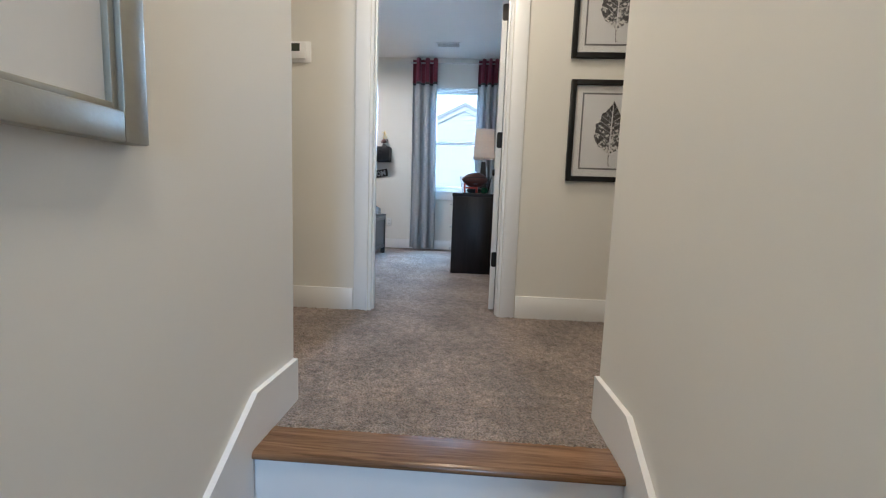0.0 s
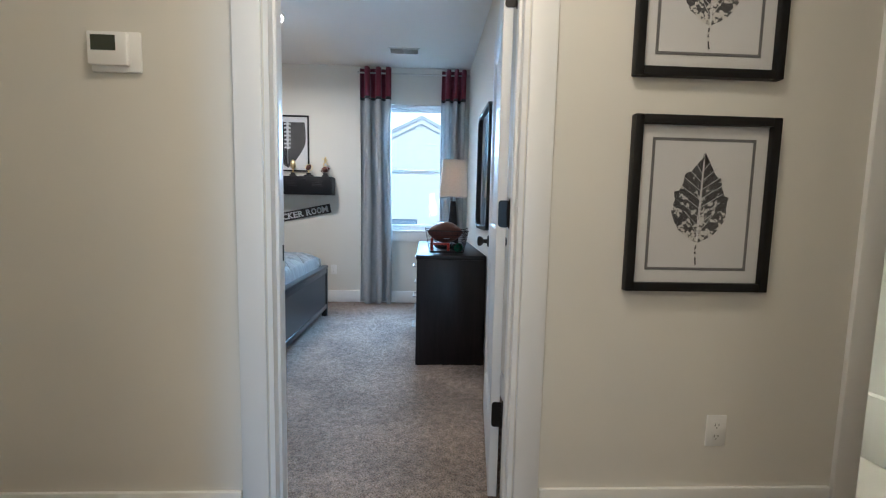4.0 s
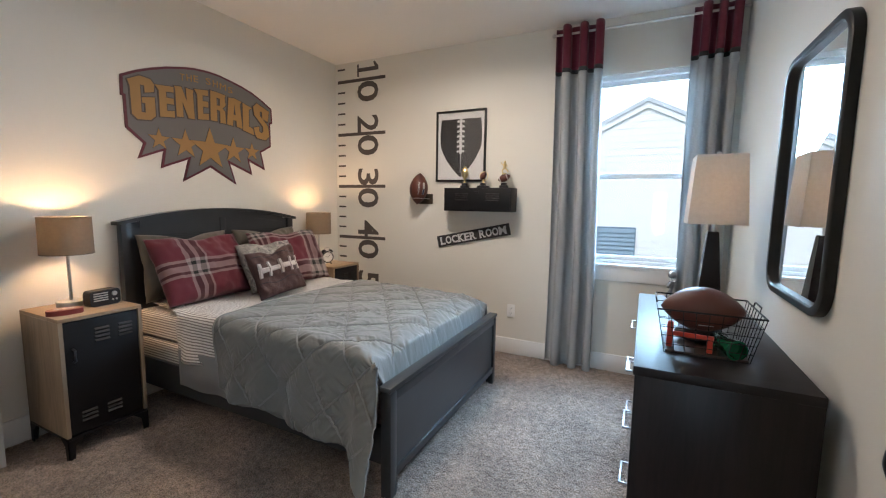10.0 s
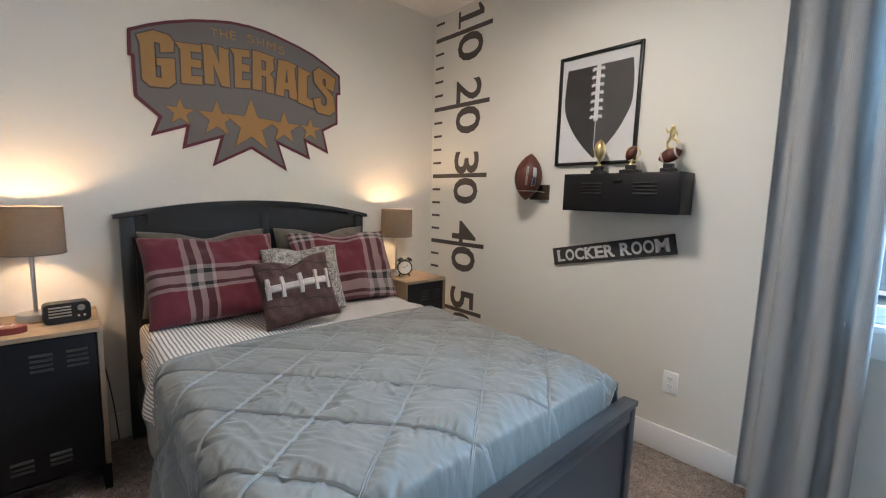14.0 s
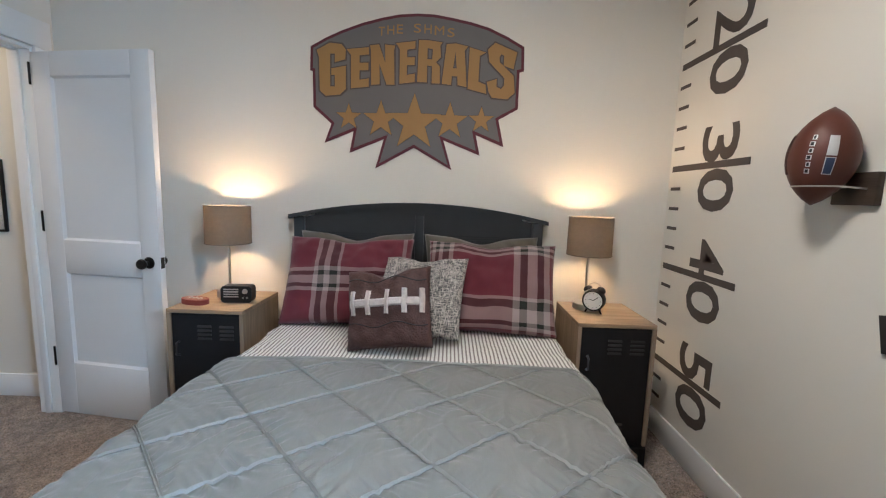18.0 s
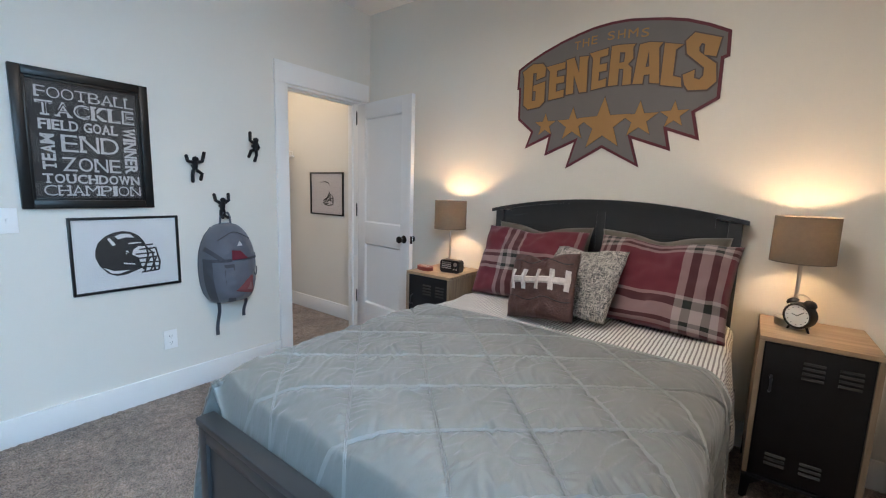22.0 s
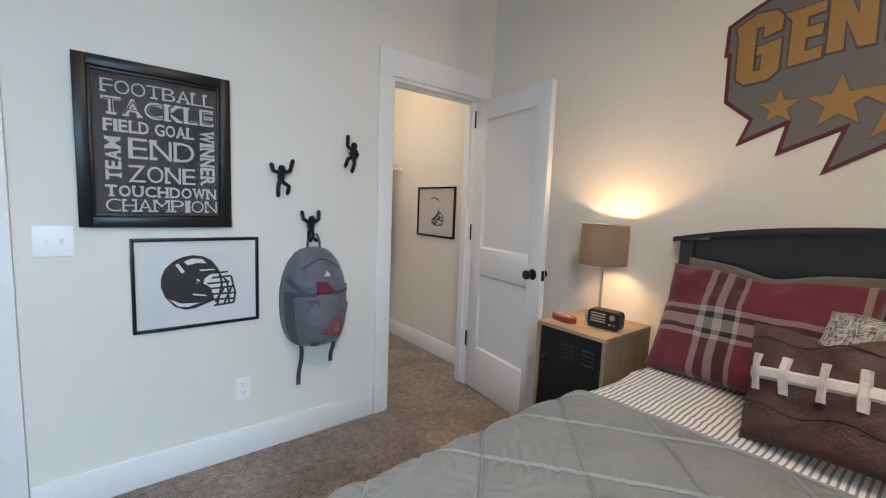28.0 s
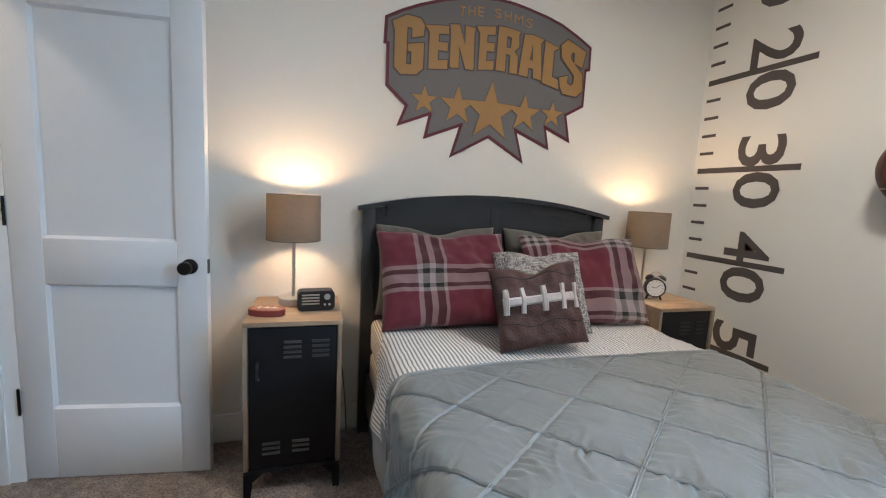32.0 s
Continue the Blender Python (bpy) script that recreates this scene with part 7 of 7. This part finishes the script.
b = bmesh.new()
for k in range(12):
    a = radians(30 * k)
    box(b, (0.0174, 0.034 * math.sin(a) - 0.0014, 0.062 + 0.034 * math.cos(a) - 0.0014), (0.0180, 0.034 * math.sin(a) + 0.0014, 0.062 + 0.034 * math.cos(a) + 0.0014))
part("hour_mark", b, PLASTB, clk, smooth=0)
for ang, ln in ((-75, 0.020), (50, 0.028)):
    a = radians(ang)
    part("pointer", tube(bmesh.new(), [(0.0185, 0, 0.062), (0.0185, ln * math.sin(a), 0.062 + ln * math.cos(a))], 0.0014, 5), PLASTB, clk)
for s in (-1, 1):
    m = Matrix.Translation((0, s * 0.028, 0.108)) @ Euler((radians(-30 * s), 0, 0)).to_matrix().to_4x4()
    part("bell", lathe(bmesh.new(), [(0.021, 0.0), (0.020, 0.008), (0.012, 0.016), (0.0005, 0.018)], 20, m), PLASTB, clk)
    part("foot", tube(bmesh.new(), [(0, s * 0.026, 0.022), (0, s * 0.036, 0.0)], [0.005, 0.004], 8), PLASTB, clk)
part("carry_loop", tube(bmesh.new(), [(0, 0.03 * math.cos(a * math.pi / 10), 0.115 + 0.028 * math.sin(a * math.pi / 10)) for a in range(11)], 0.0025, 6), STEEL, clk)
cord = solo("lamp_cord", tube(bmesh.new(), [(0.10, 1.12, 0.757), (0.03, 1.20, 0.72), (0.022, 1.26, 0.55), (0.10, 1.285, 0.36), (0.08, 1.30, 0.22), (0.03, 1.315, 0.012)], 0.003, 6), PLASTB, "thin black lamp cord hanging down the wall", "power cord")

# ---- ceiling fittings ----
vt = thing("ceiling_vent", pose(2.85, 2.985, H), "white ceiling air vent", "vent")
part("frame", line_rect(bmesh.new(), 0.33, 0.17, 0.022, -0.008, -0.0005), TRIM, vt, smooth=0)
part("backing", boxed((-0.145, -0.065, -0.003), (0.145, 0.065, -0.0006)), M("vent_shadow", (0.12, 0.12, 0.12), 0.9, bump=0), vt, smooth=0)
for k in range(9):
    y = -0.055 + 0.0138 * k
    b = boxed((-0.143, -0.005, -0.001), (0.143, 0.005, 0.001))
    b.transform(pose(0, y, -0.005, 35, 0, 0))
    part("slat", b, TRIM, vt, smooth=0)
part("divider", boxed((-0.005, -0.065, -0.009), (0.005, 0.065, -0.002)), TRIM, vt, smooth=0)


def flush_light(x, y, z, r, glow, label):
    t = thing("ceiling_light", pose(x, y, z), label, "ceiling light")
    part("rim", lathe(bmesh.new(), [(r, 0.0), (r, -0.02), (r * 0.94, -0.026), (r * 0.9, -0.022)], 36), BRONZE if glow < 3 else TRIM, t)
    d = part("diffuser", lathe(bmesh.new(), [(r * 0.92, -0.018), (r * 0.86, -0.04), (r * 0.55, -0.06), (0.001, -0.066)], 36), emit("diffuser_glow", (1.0, 0.9, 0.76), glow), t, "glowing white diffuser")
    d.visible_shadow = False


flush_light(1.70, 2.25, H, 0.16, 6.0, "round white flush ceiling light, lit")
flush_light(3.15, -0.90, H, 0.16, 6.0, "round hall ceiling light, lit")
flush_light(0.7, -0.9, H, 0.13, 5.0, "round closet ceiling light, lit")
# landing and bathroom fittings are added, out of view, to go with their lamps
flush_light(3.1, -2.6, H, 0.16, 6.0, "round landing ceiling light added out of view, lit")
flush_light(4.45, 1.2, H, 0.16, 6.0, "round bathroom ceiling light added out of view, lit")
flush_light(3.93, -7.4, 2.02, 0.20, 2.5, "round lounge ceiling light with dark rim, lit")

# ---- closet ----
ws = thing("wire_shelf", pose(0.7, -1.42, 1.70), "white wire closet shelf with hanging rail", "shelf")
b = bmesh.new()
for k in range(14):
    cyl(b, (-0.735, -0.20 + 0.029 * k, 0), (0.34, -0.20 + 0.029 * k, 0), 0.0026, n=5)
for k in range(36):
    cyl(b, (-0.73 + 0.03 * k, -0.21, 0.002), (-0.73 + 0.03 * k, 0.18, 0.002), 0.0024, n=5)
    cyl(b, (-0.73 + 0.03 * k, 0.18, 0.002), (-0.73 + 0.03 * k, 0.18, -0.045), 0.0024, n=5)
part("wires", b, PLASTW, ws, "white wire grid")
part("lip", cyl(bmesh.new(), (-0.735, 0.18, -0.045), (0.34, 0.18, -0.045), 0.005, n=8), PLASTW, ws)
part("rail", cyl(bmesh.new(), (-0.735, 0.0, -0.07), (0.34, 0.0, -0.07), 0.011, n=10), PLASTW, ws)
part("bracket", boxed((-0.738, 0.02, -0.062), (-0.722, 0.20, -0.040), 0.003), PLASTW, ws, "white end bracket on the wall")
ws2 = thing("wire_shelf", pose(1.22, -0.95, 1.63), "white wire closet shelf along the partition", "shelf")
b = bmesh.new()
for k in range(11):
    cyl(b, (-0.16 + 0.031 * k, -0.66, 0), (-0.16 + 0.031 * k, 0.62, 0), 0.0022, n=5)
for k in range(26):
    cyl(b, (-0.17, -0.655 + 0.05 * k, 0.002), (0.155, -0.655 + 0.05 * k, 0.002), 0.0022, n=5)
part("wires", b, PLASTW, ws2, "white wire grid")
part("lip", cyl(bmesh.new(), (-0.165, -0.66, -0.03), (-0.165, 0.62, -0.03), 0.004, n=8), PLASTW, ws2)
part("rail", cyl(bmesh.new(), (-0.10, -0.66, -0.07), (-0.10, 0.62, -0.07), 0.011, n=10), PLASTW, ws2)
jk = thing("jacket", pose(0.16, -1.42, 0.868), "dark navy jacket hanging from the closet rail", "jacket")
b = bmesh.new()
lathe(b, [(0.10, 0.0), (0.115, 0.15), (0.11, 0.40), (0.12, 0.58), (0.085, 0.66), (0.03, 0.70), (0.001, 0.705)], 20)
b.transform(Matrix.Diagonal((0.55, 1.7, 1, 1)))
part("body", b, cloth("navy_cloth", (0.012, 0.014, 0.022)), jk)
part("hanger_hook", tube(bmesh.new(), [(0, 0, 0.69), (0, 0, 0.73), (0, 0.012, 0.752), (0, 0.02, 0.735)], 0.003, 6), STEEL, jk)

# ---- bathroom beyond the hall ----
rug = thing("bath_rug", pose(4.73, 0.50, 0.008), "black and white patterned bath rug", "rug")
part("base", boxed((-0.42, -0.28, 0.0), (0.42, 0.28, 0.010), 0.003), M("cream_rug", (0.55, 0.53, 0.50), 0.95, var=0.1, scale=80, bump=0.5, bscale=300, dist=0.003), rug)
INKR = M("black_rug", (0.03, 0.03, 0.03), 0.95, var=0.2, scale=60, bump=0.4, bscale=300, dist=0.003)
for i in range(7):
    for j in range(4):
        cx, cy = -0.36 + 0.12 * i, -0.21 + 0.14 * j
        part("motif", prism(bmesh.new(), [(cx, cy - 0.05), (cx + 0.045, cy), (cx, cy + 0.05), (cx - 0.045, cy)], "z", 0.009, 0.0115), INKR, rug, smooth=0)

# ---- lounge seen down the stairs ----
LINEN = cloth("cream_boucle", (0.52, 0.48, 0.42), 0.95, 260, 0.3, 0.06, 0.5)


def cushion_box(a, b, bev=0.07):
    return boxed(a, b, bev, 4)


ot = thing("ottoman", pose(3.55, -6.65, LOW), "cream upholstered square ottoman", "ottoman")
part("base", cushion_box((-0.45, -0.42, 0.03), (0.45, 0.42, 0.28), 0.03), LINEN, ot)
part("cushion", cushion_box((-0.46, -0.43, 0.27), (0.46, 0.43, 0.46)), LINEN, ot)
tr = thing("tray", pose(3.30, -6.62, LOW + 0.46), "dark round wooden tray on the ottoman", "tray")
part("dish", lathe(bmesh.new(), [(0.001, 0.0), (0.15, 0.0), (0.16, 0.035), (0.15, 0.035), (0.145, 0.010), (0.001, 0.010)], 28), DKW, tr)
sf = thing("sofa", pose(3.85, -7.55, LOW), "cream sectional sofa under the lounge window", "sofa")
part("base", cushion_box((-1.2, -0.5, 0.04), (1.2, 0.4, 0.28), 0.03), LINEN, sf)
for k in range(3):
    part("seat_cushion", cushion_box((-1.15 + 0.77 * k, -0.25, 0.27), (-0.39 + 0.77 * k, 0.42, 0.46)), LINEN, sf)
    part("back_cushion", cushion_box((-1.15 + 0.77 * k, -0.5, 0.40), (-0.39 + 0.77 * k, -0.22, 0.82)), LINEN, sf)
part("arm", cushion_box((1.15, -0.5, 0.04), (1.38, 0.42, 0.62)), LINEN, sf)
part("chaise", cushion_box((0.42, 0.38, 0.04), (1.2, 1.15, 0.46)), LINEN, sf)
tp = link("cushion", pillow_mesh("cushion", 0.5, 0.4, 0.16, 6.0), ramp_uv(cloth("striped_throw", (0.5, 0.48, 0.44)), [[], [(0.2, (0.2, 0.19, 0.18)), (0.3, (0.5, 0.48, 0.44)), (0.4, (0.2, 0.19, 0.18)), (0.5, (0.5, 0.48, 0.44)), (0.6, (0.2, 0.19, 0.18)), (0.7, (0.5, 0.48, 0.44))]], (0.5, 0.48, 0.44)), None, smooth=0)
tp.data.shade_smooth()
tp.matrix_world = pose(4.35, -7.62, LOW + 0.46, 70, 0, 180)
tagged(tp, "cream and grey striped cushion on the sofa", "cushion")
b = bmesh.new()
n = 70
rows = [[b.verts.new((4.19 + 0.34 * i / n, -8.12 + 0.035 * math.sin(i * 0.75), z)) for z in (LOW + 0.02, 1.98)] for i in range(n + 1)]
for p, q in zip(rows, rows[1:]):
    b.faces.new((p[0], q[0], q[1], p[1]))
lc = solo("curtain", b, cloth("blue_grey_curtain", (0.27, 0.31, 0.34)), "blue-grey pleated curtain beside the lounge window", "curtain")
so = lc.modifiers.new("thickness", "SOLIDIFY")
so.thickness = 0.004

# ---- outside ----
fixed("ground", boxed((-150, -160, -3.4), (160, 160, -3.3)), M("lawn", (0.10, 0.13, 0.05), 0.95, var=0.4, scale=0.8, bump=0.6, bscale=20, dist=0.03), "mown lawn between the houses", "lawn", 0)
SIDING = M("pale_siding", (0.70, 0.72, 0.73), 0.55, var=0.03, scale=2, bump=0.05)
ROOFM = M("grey_roof_edge", (0.46, 0.51, 0.56), 0.7, var=0.15, scale=6, bump=0.2)
nb = thing("house", pose(2.95, 11.0, -3.3), "pale clapboard neighbour house with a gable", "house")
NI = Matrix.Translation((-2.95, -11.0, 3.3))


def hp(name, bm, mat, label="", parent=None):
    bm.transform(NI)
    return part(name, bm, mat, parent or nb, label, 0)


def gable_half(z):
    return 6.0 if z < 0.85 else max(0.0, (3.84 - z) / 0.50)


hp("wall", prism(bmesh.new(), [(-3.05, -3.3), (8.95, -3.3), (8.95, 0.84), (2.95, 3.84), (-3.05, 0.84)], "y", 11.0, 11.3), SIDING, "white clapboard gable wall")
for k in range(44):
    z = -3.1 + 0.158 * k
    w = gable_half(z + 0.15)
    if w > 0.1:
        hp("clapboard", prism(bmesh.new(), [(10.998, z), (10.986, z), (10.993, z + 0.1575), (10.998, z + 0.1575)], "x", 2.95 - w, 2.95 + w), SIDING)
for s in (-1, 1):
    pts = [(2.95, 3.83), (2.95, 3.93), (2.95 + s * 6.5, 0.68), (2.95 + s * 6.5, 0.58)]
    hp("roof", prism(bmesh.new(), pts, "y", 10.965, 18.0), ROOFM, "grey shingled roof slope with fascia")
    pts = [(2.95, 3.68), (2.95, 3.76), (2.95 + s * 6.0, 0.76), (2.95 + s * 6.0, 0.68)]
    hp("frieze", prism(bmesh.new(), pts, "y", 10.95, 11.0), SIDING, "white frieze board")
LOUV = M("blue_grey_slat", (0.16, 0.24, 0.31), 0.6, var=0.1, bump=0)
shu = hp("louvre_vent", boxed((1.95, 10.93, -0.10), (2.86, 10.97, 0.86)), M("blue_grey_louvre", (0.10, 0.17, 0.24), 0.6, var=0.1, bump=0), "blue-grey louvred window")
for k in range(7):
    hp("slat", prism(bmesh.new(), [(10.93, 0.10 + 0.105 * k), (10.90, 0.09 + 0.105 * k), (10.925, 0.19 + 0.105 * k)], "x", 1.98, 2.84), LOUV, parent=shu)
hp("sill", boxed((1.90, 10.88, 0.0), (2.92, 10.97, 0.07)), SIDING, parent=shu)

SKYGLOW = emit("bright_haze", (0.94, 0.98, 1.0), 0.52)
fixed("backdrop", prism(bmesh.new(), [(-120, -3.3), (120, -3.3), (120, 60), (-120, 60)], "y", 90.0, 90.2), SKYGLOW, "bright hazy sky beyond the neighbour house", "sky", 0)


# ---- carpet pile ----
def pile(name, areas, step, height, label):
    """Cut pile: a field of tufts of uneven height over rectangles of the floor."""
    rng = np.random.default_rng(5)
    co, fs, base = [], [], 0
    for x0, y0, x1, y1, z in areas:
        nx, ny = int((x1 - x0) / step) + 1, int((y1 - y0) / step) + 1
        gx, gy = np.meshgrid(np.linspace(x0, x1, nx), np.linspace(y0, y1, ny), indexing="ij")
        gz = z + 0.001 + height * rng.random((nx, ny)) ** 1.3
        gz[0, :] = gz[-1, :] = gz[:, 0] = gz[:, -1] = z + 0.0005
        jx, jy = (rng.random((nx, ny)) - 0.5) * step * 0.7, (rng.random((nx, ny)) - 0.5) * step * 0.7
        for j in (jx, jy):
            j[0, :] = j[-1, :] = j[:, 0] = j[:, -1] = 0
        co.append(np.stack((gx + jx, gy + jy, gz), -1).reshape(-1, 3))
        i = np.arange(nx * ny).reshape(nx, ny) + base
        fs.append(np.stack((i[:-1, :-1], i[1:, :-1], i[1:, 1:], i[:-1, 1:]), -1).reshape(-1, 4))
        base += nx * ny
    co, fs = np.concatenate(co), np.concatenate(fs)
    me = bpy.data.meshes.new(name)
    me.vertices.add(len(co))
    me.vertices.foreach_set("co", co.ravel())
    me.loops.add(fs.size)
    me.loops.foreach_set("vertex_index", fs.ravel().astype(np.int32))
    me.polygons.add(len(fs))
    me.polygons.foreach_set("loop_start", np.arange(0, fs.size, 4, dtype=np.int32))
    me.update(calc_edges=True)
    ob = link(name, me, CARPET, None, label, 0)
    me.shade_smooth()
    return tagged(ob, label, "carpet", kind="stuff")


pile("carpet_pile", [(0.016, 0.016, 3.584, YN - 0.016, 0.0), (1.5, -1.33, 6.25, -0.14, 0.0), (2.64, -1.54, 3.66, -1.33, 0.0),
                     (E0 + 0.03, -0.14, E1 - 0.03, 0.016, 0.0), (C0 + 0.03, -0.14, C1 - 0.03, 0.016, 0.0), (-0.02, -1.88, 1.36, -0.14, 0.0)],
     0.010, 0.011, "taupe cut-pile carpet tufts on the floor")
